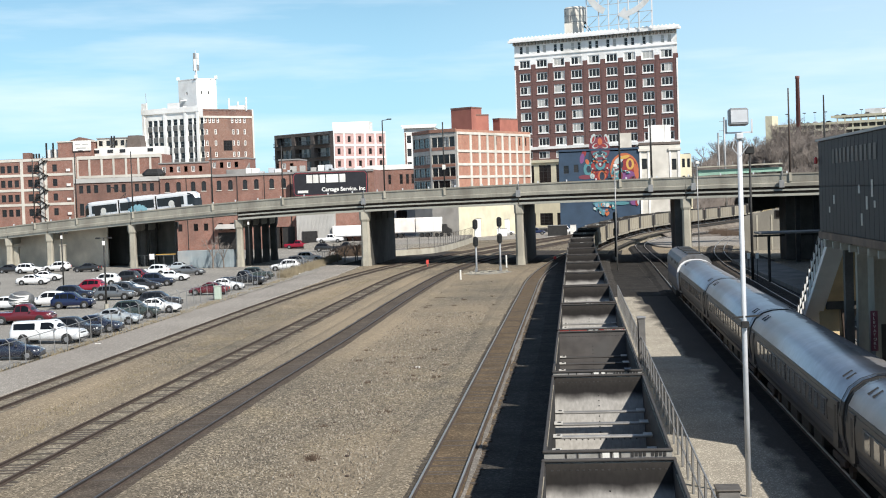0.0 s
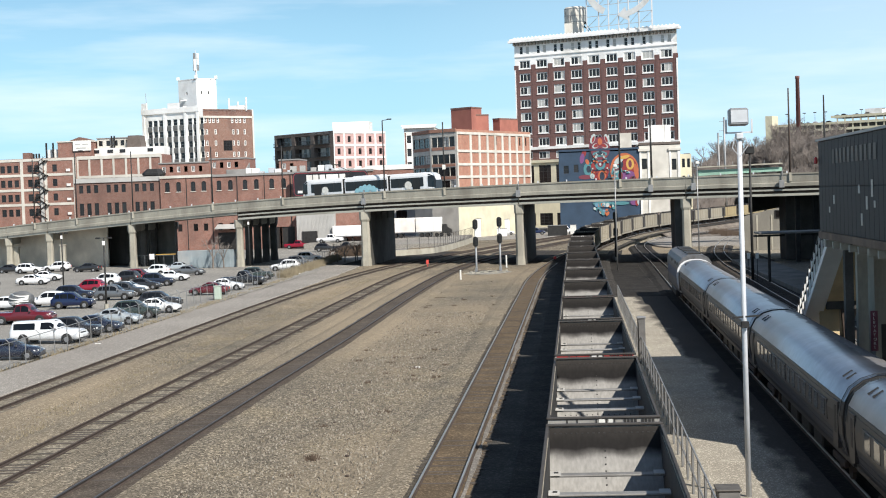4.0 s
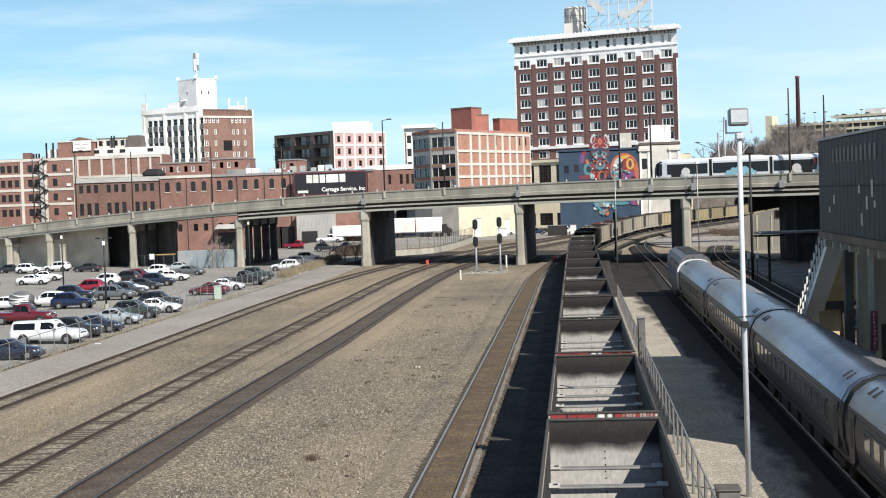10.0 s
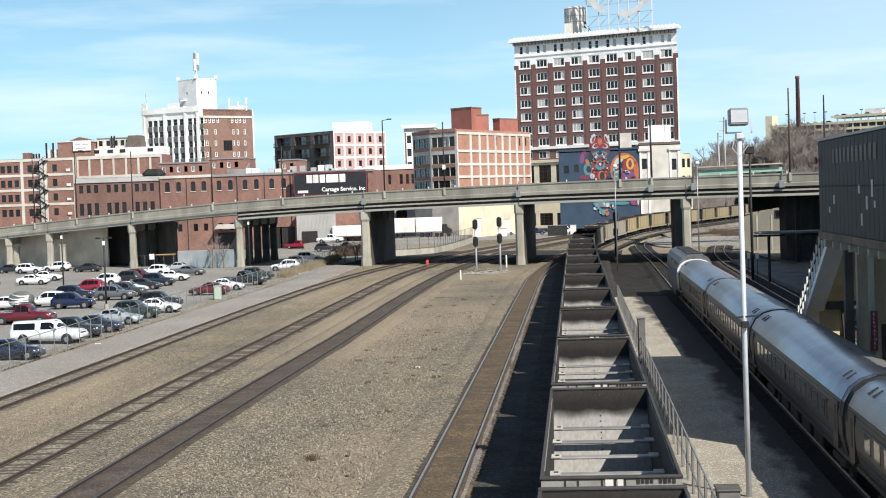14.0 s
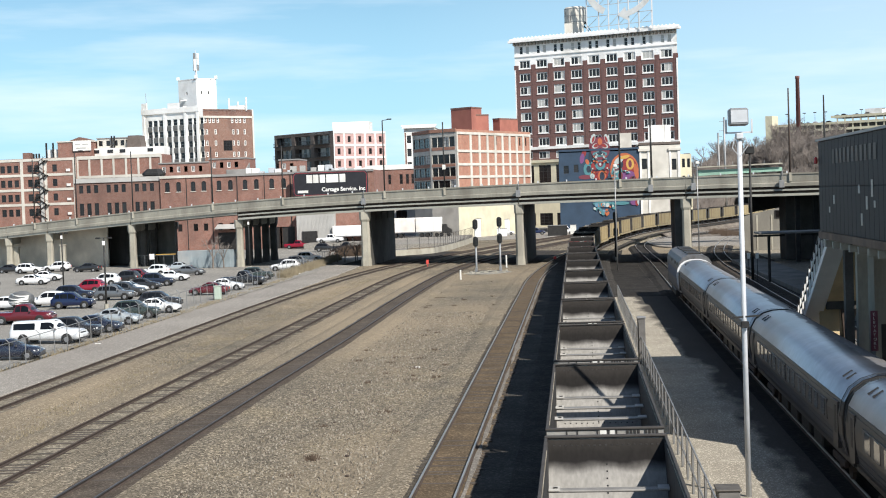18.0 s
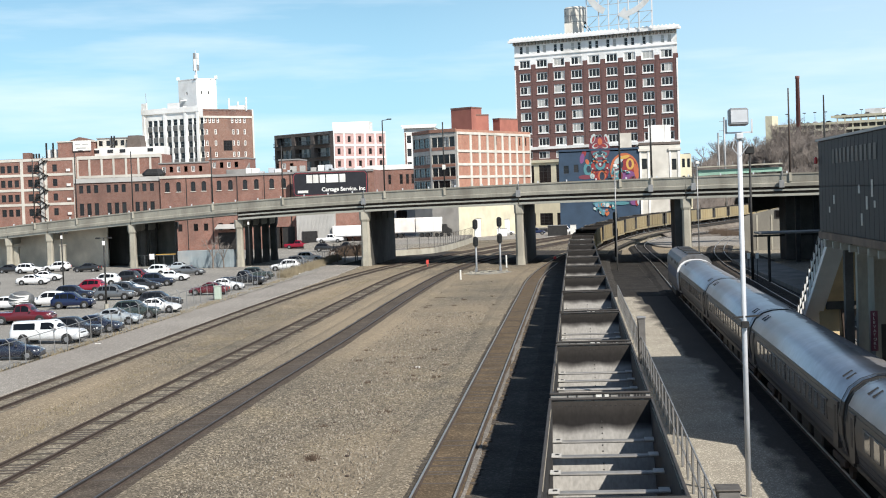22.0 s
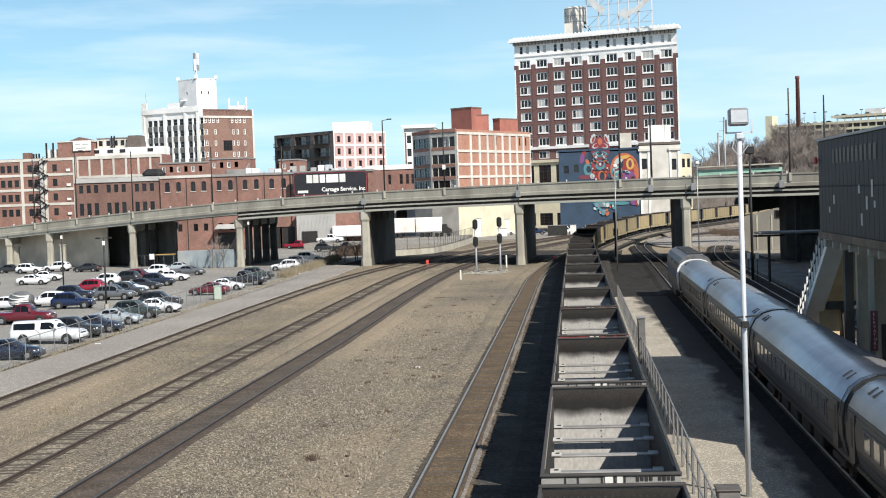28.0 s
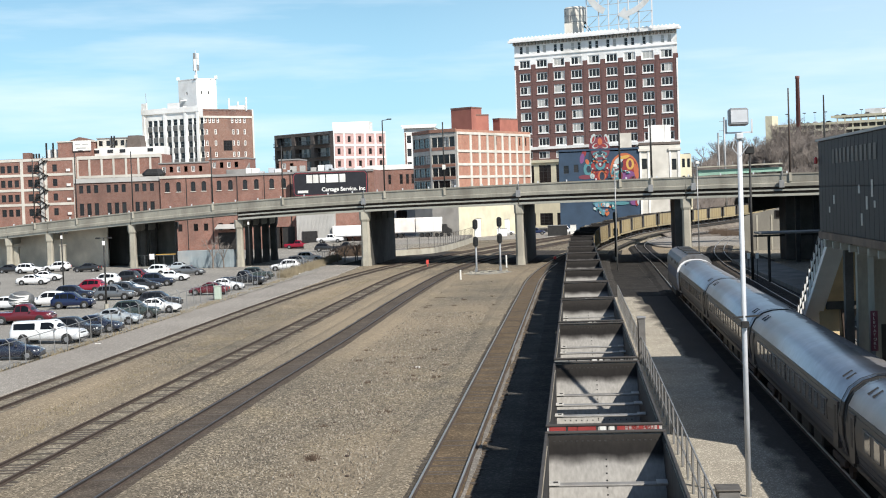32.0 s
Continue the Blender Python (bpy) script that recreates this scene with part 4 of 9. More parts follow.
def bent_arrow(a0, a1, r0, r1, head):
    bm = BM()
    n = 18
    rings = []
    pts = []
    for k in range(n + 1):
        a = radians(a0 + (a1 - a0) * k / n)
        w0, w1 = r0, r1
        rings.append([bm.verts.new(p_of(9.3 + r * math.cos(a), 69.2 + r * math.sin(a), dy)) for r, dy in ((w0, -0.5), (w1, -0.5), (w1, -0.2), (w0, -0.2))])
    skin(bm, rings)
    bm.faces.new(rings[0][::-1])
    bm.faces.new(rings[-1])
    if head:
        a = radians(a1)
        tip = radians(a1 + head)
        rm = (r0 + r1) / 2
        tri = [(rm, tip), (r0 - 1.3, a), (r1 + 1.3, a)]
        r2 = [[bm.verts.new(p_of(9.3 + r * math.cos(t), 69.2 + r * math.sin(t), dy)) for r, t in tri] for dy in (-0.52, -0.18)]
        skin(bm, r2)
        bm.faces.new(r2[0][::-1])
        bm.faces.new(r2[1])
    part("arrow", bm, "white_paint", sign, "white sheet metal arrow")


bent_arrow(190, 242, 8.2, 10.0, 0)
bent_arrow(345, 282, 8.8, 10.4, -16)


# -- white-faced tower block with a brown side
def white_tower():
    b = building("office_building", "white-fronted office block with a brown brick side and a stepped tower", "office building")
    p0, p1, p2 = (-147.2, 496.0), (-124.7, 486.0), (-109.6, 501.0)
    p3 = (-132.0, 511.0)
    l1, l2 = (Vector(p1) - Vector(p0)).length, (Vector(p2) - Vector(p1)).length
    us = [3.3, 5.7, 8.1, 11.6, 14.3, 17.0, 20.6, 23.0, 25.4]
    rows = [38.0, 34.2, 30.4, 26.6, 22.8]
    holes = grid_holes(us, rows, 1.85, 2.1)
    w = BM()
    facade(w, p0, p1, -0.5, 42.0, holes, 0.4)
    part("front_wall", w, "glazed_white", b, "white glazed front wall")
    windows(b, p0, p1, holes, cols=1, rows=2, frame="steel_grey", inset=0.25)
    M["spandrel_grey"] = surface("spandrel_grey", (0.15, 0.15, 0.145), 0.7, spread=0.2, scale=1.5)
    strips("spandrel", "spandrel_grey", b, p0, p1, [(u - 0.92, u + 0.92, z - 2.75, z - 1.06) for u in us for z in rows], 0.04)
    strips("pilaster", "glazed_white", b, p0, p1, [(u - 0.5, u + 0.5, -0.5, 43.2) for u in (0.6, 9.85, 18.8, l1 - 0.6)], 0.35)
    strips("parapet", "glazed_white", b, p0, p1, [(-0.2, l1 + 0.2, 41.2, 43.0)], 0.45, "white parapet")
    strips("finial", "glazed_white", b, p0, p1, [(0.0, 2.4, 43.0, 45.2), (11.5, 16.4, 43.0, 44.6)], 0.3)
    s = BM()
    small = [(u - 0.45, u + 0.45, z - 0.85, z + 0.85) for z in (38.2, 34.3, 30.5, 26.7, 22.9) for u in ((2.4, 4.1, 5.5, 7.2, 12.9, 14.6, 16.0, 17.8) if z > 38 else (2.8, 6.2, 13.2, 15.0, 17.8))]
    big = [(9.1, 12.6, 27.9, 31.4)]
    facade(s, p1, p2, -0.5, 40.0, small + big, 0.3)
    block(s, [p2, p3, p0], -0.5, 40.0, skip=(2,))
    part("side_wall", s, "brick_tan", b, "brown brick side wall")
    windows(b, p1, p2, small, cols=1, rows=2, frame="white_paint", t=0.22, inset=0.1)
    windows(b, p1, p2, big, cols=3, rows=4, frame="black_paint")
    strips("belt_course", "pale_stone", b, p1, p2, [(0, l2, 39.0, 39.7)], 0.2)
    up = BM()
    block(up, [p1, p2, p3, p0], 40.0, 42.0, skip=(3,))
    part("upper_wall", up, "brick_dark_red", b)
    strips("corner_trim", "pale_stone", b, p1, p2, [(-0.1, 0.5, -0.5, 42), (l2 - 0.5, l2 + 0.1, -0.5, 42)], 0.2)
    roof_slab(b, [p0, p1, p2, p3], 41.6)
    t = BM()
    q = [(-135.2, 500.0), (-127.4, 494.5), (-121.7, 499.5), (-130, 506)]
    th = [(4.0, 4.7, 47.6, 48.7), (7.0, 7.7, 47.6, 48.7), (7.0, 7.7, 43, 44.2)]
    facade(t, q[0], q[1], 41.6, 53.0, th[:1], 0.3)
    facade(t, q[1], q[2], 41.6, 53.0, [(1.6, 2.3, 47.6, 48.7), (4.2, 4.9, 47.6, 48.7)], 0.3)
    block(t, q, 41.6, 53.0, skip=(0, 1))
    tw = part("tower_wall", t, "glazed_white", b, "white stepped tower")
    windows(b, q[1], q[2], [(1.6, 2.3, 47.6, 48.7), (4.2, 4.9, 47.6, 48.7)], cols=1, rows=1)
    roof_slab(b, q, 52.8, "glazed_white")
    for k, (x, y) in enumerate(q):
        piece("tower_finial", "glazed_white", b, [(x - 0.4, x + 0.4, y - 0.4, y + 0.4, 53.0, 54.0)])
    piece("tower_ledge", "glazed_white", b, [(-134.0, -124, 497.5, 498.4, 45.7, 46.0)])
    m = BM()
    tube(m, [(-128.5, 499, 52), (-128.5, 499, 56.5)], [0.55, 0.35], 8)
    part("mast", m, "galv", b, "antenna mast")
    for z in (57.0, 59.0, 61.0):
        for k in range(3):
            a = k * 2.1 + z
            bm = BM()
            rounded_box(bm, -0.4, 0.4, -0.25, 0.25, 0, 2.0, 0.06, Matrix.Translation((-128.5 + 0.75 * math.cos(a), 499 + 0.75 * math.sin(a), z - 1)))
            part("antenna_panel", bm, "white_paint" if k else "steel_grey", b)
    m = BM()
    tube(m, [(-128.5, 499, 55.5), (-128.5, 499, 63.2)], 0.14, 6)
    part("mast", m, "galv", b)
    piece("roof_hut", "white_paint", b, [(-117.0, -112.0, 499, 503, 41.6, 43.5)], "white plant room")
    for x, zt in ((-117.4, 46.0), (-114.3, 44.8), (-111.4, 46.2)):
        m = BM()
        tube(m, [(x, 499, 41.6), (x, 499, zt)], 0.3, 8)
        part("flue", m, "white_paint", b, "white flue")
    m = BM()
    tube(m, [(-146.6, 500, 43), (-146.9, 500, 49.0)], 0.09, 5)
    part("mast", m, "steel_grey", b)
    return b


white_tower()


# -- brick warehouse with pale bands, an outside stair, and its long wing
def banded_warehouse():
    b = building("warehouse", "four-storey red brick warehouse with pale concrete bands", "warehouse")
    p0, p1 = (-152.0, 350.0), (-121.0, 350.0)
    X = lambda x: (x - 132.5) * 0.1426 + 31.0
    zs = [20.1, 16.55, 13.0, 9.4]
    us = [X(x) for x in (-62, -50, -38, -22, -10, 3, 15, 27, 51, 63, 95)]
    holes = grid_holes(us, zs, 1.15, 1.75)
    w = BM()
    facade(w, p0, p1, -0.5, 22.6, holes, 0.3)
    block(w, [p0, p1, (-121, 385), (-152, 385)], -0.5, 22.6, skip=(0,))
    part("wall", w, "brick_red", b, "red brick wall")
    windows(b, p0, p1, holes, cols=2, rows=3, frame="steel_dark", t=0.07)
    strips("band", "pale_stone", b, p0, p1, [(0, 31.0, z, z + 0.62) for z in (21.9, 18.2, 14.6, 11.0)], 0.12, "pale concrete band")
    strips("pilaster", "pale_stone", b, p0, p1, [(X(x) - 0.35, X(x) + 0.35, -0.5, 21.9) for x in (-28, 37, 79, 130)], 0.16)
    strips("wall_box", "white_paint", b, p0, p1, [(X(119) - 0.45, X(119) + 0.5, z, z + 0.6) for z in (19.2, 15.6, 12.1, 8.6)], 0.3)
    roof_slab(b, [p0, p1, (-121, 385), (-152, 385)], 22.5)
    # stair tower, sign board and plant on the roof
    t = BM()
    box(t, -125.8, -117.4, 351.3, 357, 22.5, 26.3)
    part("stair_tower", t, "brick_red", b, "brick stair tower")
    piece("coping", "pale_stone", b, [(-126.0, -117.2, 351.1, 357.2, 26.3, 26.6)])
    gb_ = BM()
    gr = [[gb_.verts.new((x, y, z)) for x, z in ((-123.2, 26.6), (-120.6, 27.5), (-118.0, 26.8), (-118.0, 26.6))] for y in (352, 356)]
    skin(gb_, gr)
    gb_.faces.new(gr[0][::-1])
    gb_.faces.new(gr[1])
    part("tower_gable", gb_, "brick_dark_red", b, "low dark gable on the stair tower")
    piece("roof_sign_board", "white_paint", b, [(-121.8, -117.3, 350.9, 351.1, 24.1, 26.5)], "white sign board with faint grey lettering")
    for x0_, x1_, z_ in ((-121.3, -119.9, 25.5), (-119.4, -118.0, 25.5), (-121.0, -118.6, 24.6)):
        piece("lettering_bar", "grey_paint", b, [(x0_, x1_, 350.87, 350.9, z_, z_ + 0.3)])
    piece("plant_room", "white_paint", b, [(-128.6, -125.9, 352, 356, 22.5, 24.7)], "small white plant room")
    piece("chimney", "brick_dark_red", b, [(-134.6, -132.8, 351, 353, 22.5, 24.1)])
    for x in (-131.9, -131.2, -130.5, -128.6, -126.9):
        piece("vent_pipe", "steel_dark", b, [(x - 0.17, x + 0.17, 351, 351.4, 22.5, 23.8 if x < -130 else 26.3)])
    # outside iron stair
    st = part("outside_stair", BM(), "steel_dark", b, "dark iron outside stair")
    for k in range(8):
        z = 7.6 + k * 1.8
        bm = BM()
        a, c = (-130.9, -128.4) if k % 2 else (-128.4, -130.9)
        beam(bm, (a, 349.2, z), (c, 349.2, z + 1.8), 0.22, 0.3)
        beam(bm, (a, 349.2, z + 1.0), (c, 349.2, z + 2.8), 0.06)
        part("stair_flight", bm, "steel_dark", b)
        bm = BM()
        box(bm, c - 0.5, c + 0.5, 348.8, 349.9, z + 1.72, z + 1.82)
        for sx in (-0.45, 0.45):
            box(bm, c + sx - 0.03, c + sx + 0.03, 348.8, 348.86, z + 1.8, z + 2.9)
        part("stair_landing", bm, "steel_dark", b)
    bpy.data.objects.remove(st)
    bm = BM()
    box(bm, -129.9, -129.2, 349.3, 349.9, -0.5, 22.4)
    part("downpipe_casing", bm, "grey_paint", b, "grey duct on the wall")
    # wing
    w0, w1 = (-121.0, 351.0), (-99.8, 351.0)
    w = BM()
    box(w, -121.0, -99.8, 351, 360, -0.5, 22.6)
    part("wing_wall", w, "brick_red", b, "brick wing with blind panels")
    Xw = lambda x: (x - 133) * 0.1413
    strips("pilaster", "pale_stone", b, w0, w1, [(Xw(x) - 0.25, Xw(x) + 0.25, 12, 22.2) for x in (134, 155, 177, 198, 220, 242, 263, 282)], 0.15)
    strips("band", "pale_stone", b, w0, w1, [(0, 21.2, 21.9, 22.7), (0, 21.2, 17.3, 17.9)], 0.2)
    piece("roof_house", "white_paint", b, [(-117.3, -100.0, 353.5, 359.5, 22.5, 24.6)], "long white roof house")
    piece("roof_house", "pale_stone", b, [(-117.0, -109.6, 355.0, 359.4, 24.6, 27.0)], "cream roof house with small windows")
    piece("roof_edge", "roof_grey", b, [(-117.2, -109.4, 354.8, 359.6, 27.0, 27.2)])
    for x in (-116.1, -114.2, -112.3, -110.6):
        piece("roof_window", "pane", b, [(x - 0.45, x + 0.45, 354.96, 355.0, 25.2, 26.5)])
    hb = BM()
    hr = [[hb.verts.new((x, y, z)) for x, z in ((-109.4, 24.5), (-105.6, 24.5), (-106.0, 27.5), (-108.9, 27.5))] for y in (354.0, 358.5)]
    skin(hb, hr)
    hb.faces.new(hr[0][::-1])
    hb.faces.new(hr[1])
    part("cooling_plant", hb, "brick_grey", b, "tapering brown cooling plant")
    for x in (-113.2, -112.5, -103.0):
        piece("vent_pipe", "steel_dark", b, [(x - 0.15, x + 0.15, 354.4, 354.7, 24.5, 27.6)])
    for x in (-116.8, -113.3, -110.2, -103.2):
        piece("roof_window", "pane", b, [(x - 0.7, x + 0.7, 353.4, 353.5, 23.4, 24.2)])
    return b


banded_warehouse()


# -- the long low brick building behind the viaduct
def low_brick():
    b = building("brick_building", "long low red brick building with arched windows", "brick building")
    p0, p1 = (-111.2, 320.0), (-91.5, 320.0)
    X = lambda x: (x - 133) * 0.1313
    us = [X(x) for x in (145, 158, 171, 193, 206, 219, 242, 255, 268)]
    holes = grid_holes(us, [14.2], 0.95, 1.75) + grid_holes(us, [9.7], 1.0, 2.7)
    w = BM()
    facade(w, p0, p1, -0.5, 16.0, holes, 0.25)
    block(w, [p0, p1, (-91.5, 345), (-111.2, 345)], -0.5, 16.0, skip=(0, 1))
    part("wall", w, "brick_dark_red", b, "red brick wall")
    windows(b, p0, p1, holes, cols=2, rows=2, frame="steel_dark", t=0.06)
    strips("coping", "grey_paint", b, p0, p1, [(0, 19.7, 15.6, 16.6)], 0.25, "pale coping")
    q0, q1 = (-91.5, 319.6), (-43.6, 319.6)
    Y = lambda x: (x - 283) * 0.1271
    arch_u = [Y(x) for x in (296, 316, 342, 361, 388, 408, 434, 454, 481, 502)]
    ah = grid_holes(arch_u, [14.05], 1.05, 2.2)
    lowh = grid_holes([Y(x) for x in (296, 316, 344, 362, 388, 408, 434, 454)], [4.9], 1.0, 1.6)
    doors = [(Y(400) - 2.2, Y(400) + 2.2, -0.5, 3.6), (Y(460), Y(460) + 4.6, -0.5, 4.4), (Y(492), Y(492) + 3.4, -0.5, 4.4), (Y(548), Y(548) + 4.0, -0.5, 3.7)]
    w = BM()
    facade(w, q0, q1, -0.5, 16.3, ah + lowh + doors, 0.3)
    block(w, [q0, q1, (-43.6, 345), (-91.5, 345)], -0.5, 16.3, skip=(0, 3))
    part("wall", w, "brick_red", b, "red brick wall with arched windows")
    windows(b, q0, q1, ah, cols=2, rows=2, frame="steel_dark", t=0.07)
    windows(b, q0, q1, lowh, cols=1, rows=1, frame="steel_dark")
    for (u0, u1, z0, z1) in doors:
        dd = part("dock_door", box(BM(), u0, u1, 0.22, 0.28, z0, z1, wall_pose(q0, q1, 0, 0)), "steel_dark", b, "dark roller dock door")
        for k in range(7):
            part("slat", box(BM(), u0 + 0.05, u1 - 0.05, 0.19, 0.22, z0 + (z1 - z0) * k / 7 + 0.03, z0 + (z1 - z0) * (k + 1) / 7, wall_pose(q0, q1, 0, 0)), "steel_dark", dd)
    arch = BM()
    for k in range(8):
        a0, a1 = math.pi * k / 8, math.pi * (k + 1) / 8
        ps = [(0.53 + 0.53 * math.cos(a), 0.42 * math.sin(a)) for a in (a0, a1)] + [(0.53 + 0.53 * math.cos(a), 0.46) for a in (a1, a0)]
        r = [[arch.verts.new((x, y, z)) for x, z in ps] for y in (-0.02, 0.2)]
        skin(arch, r)
        arch.faces.new(r[0][::-1])
        arch.faces.new(r[1])
    ame = mesh_of(arch, "arch", "brick_red")
    sme = mesh_of(rounded_box(BM(), -0.1, 1.15, -0.14, 0.05, -0.16, 0.0, 0.02), "sill", "pale_stone")
    for h in ah:
        shared("arch", ame, b, wall_pose(q0, q1, h[0], h[3] - 0.44))
        shared("sill", sme, b, wall_pose(q0, q1, h[0], h[2]))
    strips("coping", "pale_stone", b, q0, q1, [(0, 12, 15.95, 16.55)], 0.22, "pale coping")
    strips("coping", "roof_grey", b, q0, q1, [(12, 47.9, 15.95, 16.45)], 0.25, "grey coping")
    strips("downpipe", "steel_dark", b, q0, q1, [(Y(x) - 0.1, Y(x) + 0.1, 0, 16) for x in (330, 375, 420, 468, 514)], 0.12)
    strips("pilaster", "brick_red", b, q0, q1, [(Y(x) - 0.3, Y(x) + 0.3, 0, 15.9) for x in (286, 329, 376, 421, 467)], 0.1)
    # awning over the dock
    bm = BM()
    r = [[bm.verts.new((x, y, z)) for y, z in ((319.5, 5.4), (316.6, 4.6), (316.6, 4.4), (319.5, 4.9))] for x in (-78.8, -73.4)]
    skin(bm, r)
    bm.faces.new(r[0][::-1])
    bm.faces.new(r[1])
    part("awning", bm, "grey_paint", b, "grey sheet awning")
    # metal clad bay
    bm = BM()
    box(bm, -60.6, -52.3, 316.8, 319.5, -0.5, 7.4)
    bay = part("metal_bay", bm, "grey_paint", b, "grey corrugated metal bay")
    rme = mesh_of(box(BM(), -0.04, 0.04, 316.74, 316.8, -0.5, 7.4), "rib", "grey_paint")
    for k in range(28):
        shared("rib", rme, bay, Matrix.Translation((-60.5 + k * 0.3, 0, 0)))
    piece("bay_door", "steel_dark", b, [(-59.4, -56.0, 316.6, 316.72, -0.4, 3.3)], "dark bay door")
    # red penthouses and plant on the roof
    for x0, x1, z in ((-94.3, -82.6, 19.6), (-82.6, -74.2, 20.2), (-66.5, -62.0, 19.4)):
        bm = BM()
        h = [(k * 1.7 + 0.8, k * 1.7 + 1.6, z - 2.1, z - 0.8) for k in range(int((x1 - x0) / 1.7 - 0.2))]
        facade(bm, (x0, 330 + x0 * 0.01), (x1, 330 + x0 * 0.01), 16.2, z, h, 0.2)
        block(bm, [(x0, 330 + x0 * 0.01), (x1, 330 + x0 * 0.01), (x1, 340), (x0, 340)], 16.2, z, skip=(0,))
        part("penthouse", bm, "brick_red", b, "red brick penthouse")
        windows(b, (x0, 330 + x0 * 0.01), (x1, 330 + x0 * 0.01), h[::2], cols=2, rows=1, frame="white_paint", inset=0.1, t=0.14)
        roof_slab(b, [(x0 - 0.1, 329.8 + x0 * 0.01), (x1 + 0.1, 329.8 + x0 * 0.01), (x1 + 0.1, 340), (x0 - 0.1, 340)], z + 0.15, "roof_grey")
    bm = BM()
    r = [[bm.verts.new((x, y, z)) for y, z in ((329.0, 16.2), (329.0, 17.6), (333.0, 19.2), (333.0, 16.2))] for x in (-78.6, -74.0)]
    skin(bm, r)
    bm.faces.new(r[0][::-1])
    bm.faces.new(r[1])
    part("lean_to", bm, "roof_grey", b, "grey lean-to roof")
    for k in range(16):
        x = -72 + k * 1.75 + random.uniform(-0.6, 0.6)
        h = random.uniform(0.5, 1.6)
        bm = BM()
        rounded_box(bm, x - random.uniform(0.4, 0.9), x + random.uniform(0.4, 0.9), 322, 323.4, 16.2, 16.2 + h, 0.05)
        part("roof_unit", bm, random.choice(("galv", "white_paint", "grey_paint")), b, "rooftop ventilation unit")
    bm = BM()
    rounded_box(bm, -96.4, -91.6, 322, 326, 16.0, 18.3, 0.95)
    part("dark_plant", bm, "steel_dark", b, "dark ribbed rooftop plant")
    roof_slab(b, [(-111, 320.4), (-43.8, 320.4), (-43.8, 345), (-111, 345)], 15.9)
    return b


low_brick()

# black company sign board on the brick wall
bill = thing("sign_board", "black wall sign with white lettering and a thin red border", "sign")
sx0, sx1, sy, sz0, sz1 = -61.2, -44.6, 317.2, 10.95, 16.15
bm = BM()
ch = 0.5
pl = [(sx0 + ch, sz0), (sx1 - ch, sz0), (sx1, sz0 + ch), (sx1, sz1 - ch), (sx1 - ch, sz1), (sx0 + ch, sz1), (sx0, sz1 - ch), (sx0, sz0 + ch)]
r = [[bm.verts.new((x, y, z)) for x, z in pl] for y in (sy, sy + 0.3)]
skin(bm, r)
bm.faces.new(r[0][::-1])
bm.faces.new(r[1])
part("board", bm, "sign_black", bill, "matt black board")
M["sign_red"] = paint("sign_red", (0.36, 0.06, 0.07), 0.5)
for (xa, za), (xb, zb) in zip(pl, pl[1:] + pl[:1]):
    bm = BM()
    cx, cz = (sx0 + sx1) / 2, (sz0 + sz1) / 2
    s = 0.965
    beam(bm, (cx + (xa - cx) * s, sy - 0.03, cz + (za - cz) * 0.93), (cx + (xb - cx) * s, sy - 0.03, cz + (zb - cz) * 0.93), 0.1)
    part("border", bm, "sign_red", bill, "thin red border")
for k, w in enumerate((1.3, 1.2, 1.2, 1.45, 1.2, 1.3)):
    # plain white shapes stand for the firm's name
    x = -58.1 + k * 1.46
    bm = BM()
    rounded_box(bm, x, x + w, sy - 0.08, sy, 13.75, 15.55, 0.12)
    part("name_bar", bm, "white_paint", bill, "white block of the name")
bm = BM()
box(bm, -60.1, -57.8, sy - 0.06, sy, 11.65, 12.2)
part("small_bar", bm, "white_paint", bill)


def lettering(words, size, m, mat, parent, name="lettering", bold=0.0):
    cu = bpy.data.curves.new(name, "FONT")
    cu.body, cu.size, cu.extrude, cu.offset = words, size, 0.02, bold
    cu.materials.append(M[mat])
    ob = new(name, cu)
    ob.matrix_basis = m
    ob.parent = parent
    return ob


lettering("Cartage Service, Inc", 1.19, pose(-54.8, sy - 0.06, 11.9, 90, 0, 0), "white_paint", bill, bold=0.03)
for x in (-59, -55, -49, -45):
    piece("bracket", "steel_dark", bill, [(x - 0.1, x + 0.1, sy + 0.3, 319.7, 13, 13.2)])


# -- loft building with dark balconies and a pink side
def rear_brick():
    b = building("brick_building", "plain brick building with narrow windows and a white parapet", "brick building")
    p0, p1 = (-58.0, 398.0), (-42.2, 398.0)
    nar = grid_holes([8.0, 11.2, 12.9, 14.4], [14.9], 0.9, 2.7)
    w = BM()
    facade(w, p0, p1, 7.0, 17.8, nar, 0.3)
    block(w, [p0, p1, (-42.2, 412), (-58.0, 412)], 7.0, 17.8, skip=(0,))
    part("wall", w, "brick_red", b, "red brick wall")
    windows(b, p0, p1, nar, cols=1, rows=2, frame="brick_dark_red")
    low = BM()
    lows = [(9.5, 12.5, 3.2, 6.4), (3.0, 7.5, -0.5, 4.6)]
    facade(low, p0, p1, -0.5, 7.0, lows, 0.3)
    block(low, [p0, p1, (-42.2, 412), (-58.0, 412)], -0.5, 7.0, skip=(0,))
    part("base_wall", low, "grey_paint", b, "pale grey ground floor")
    windows(b, p0, p1, lows, cols=2, rows=2, frame="steel_dark")
    strips("parapet", "white_paint", b, p0, p1, [(2.0, 15.8, 17.6, 18.9)], 0.2, "white parapet")
    roof_slab(b, [p0, p1, (-42.2, 412), (-58.0, 412)], 17.7)
    return b


rear_brick()


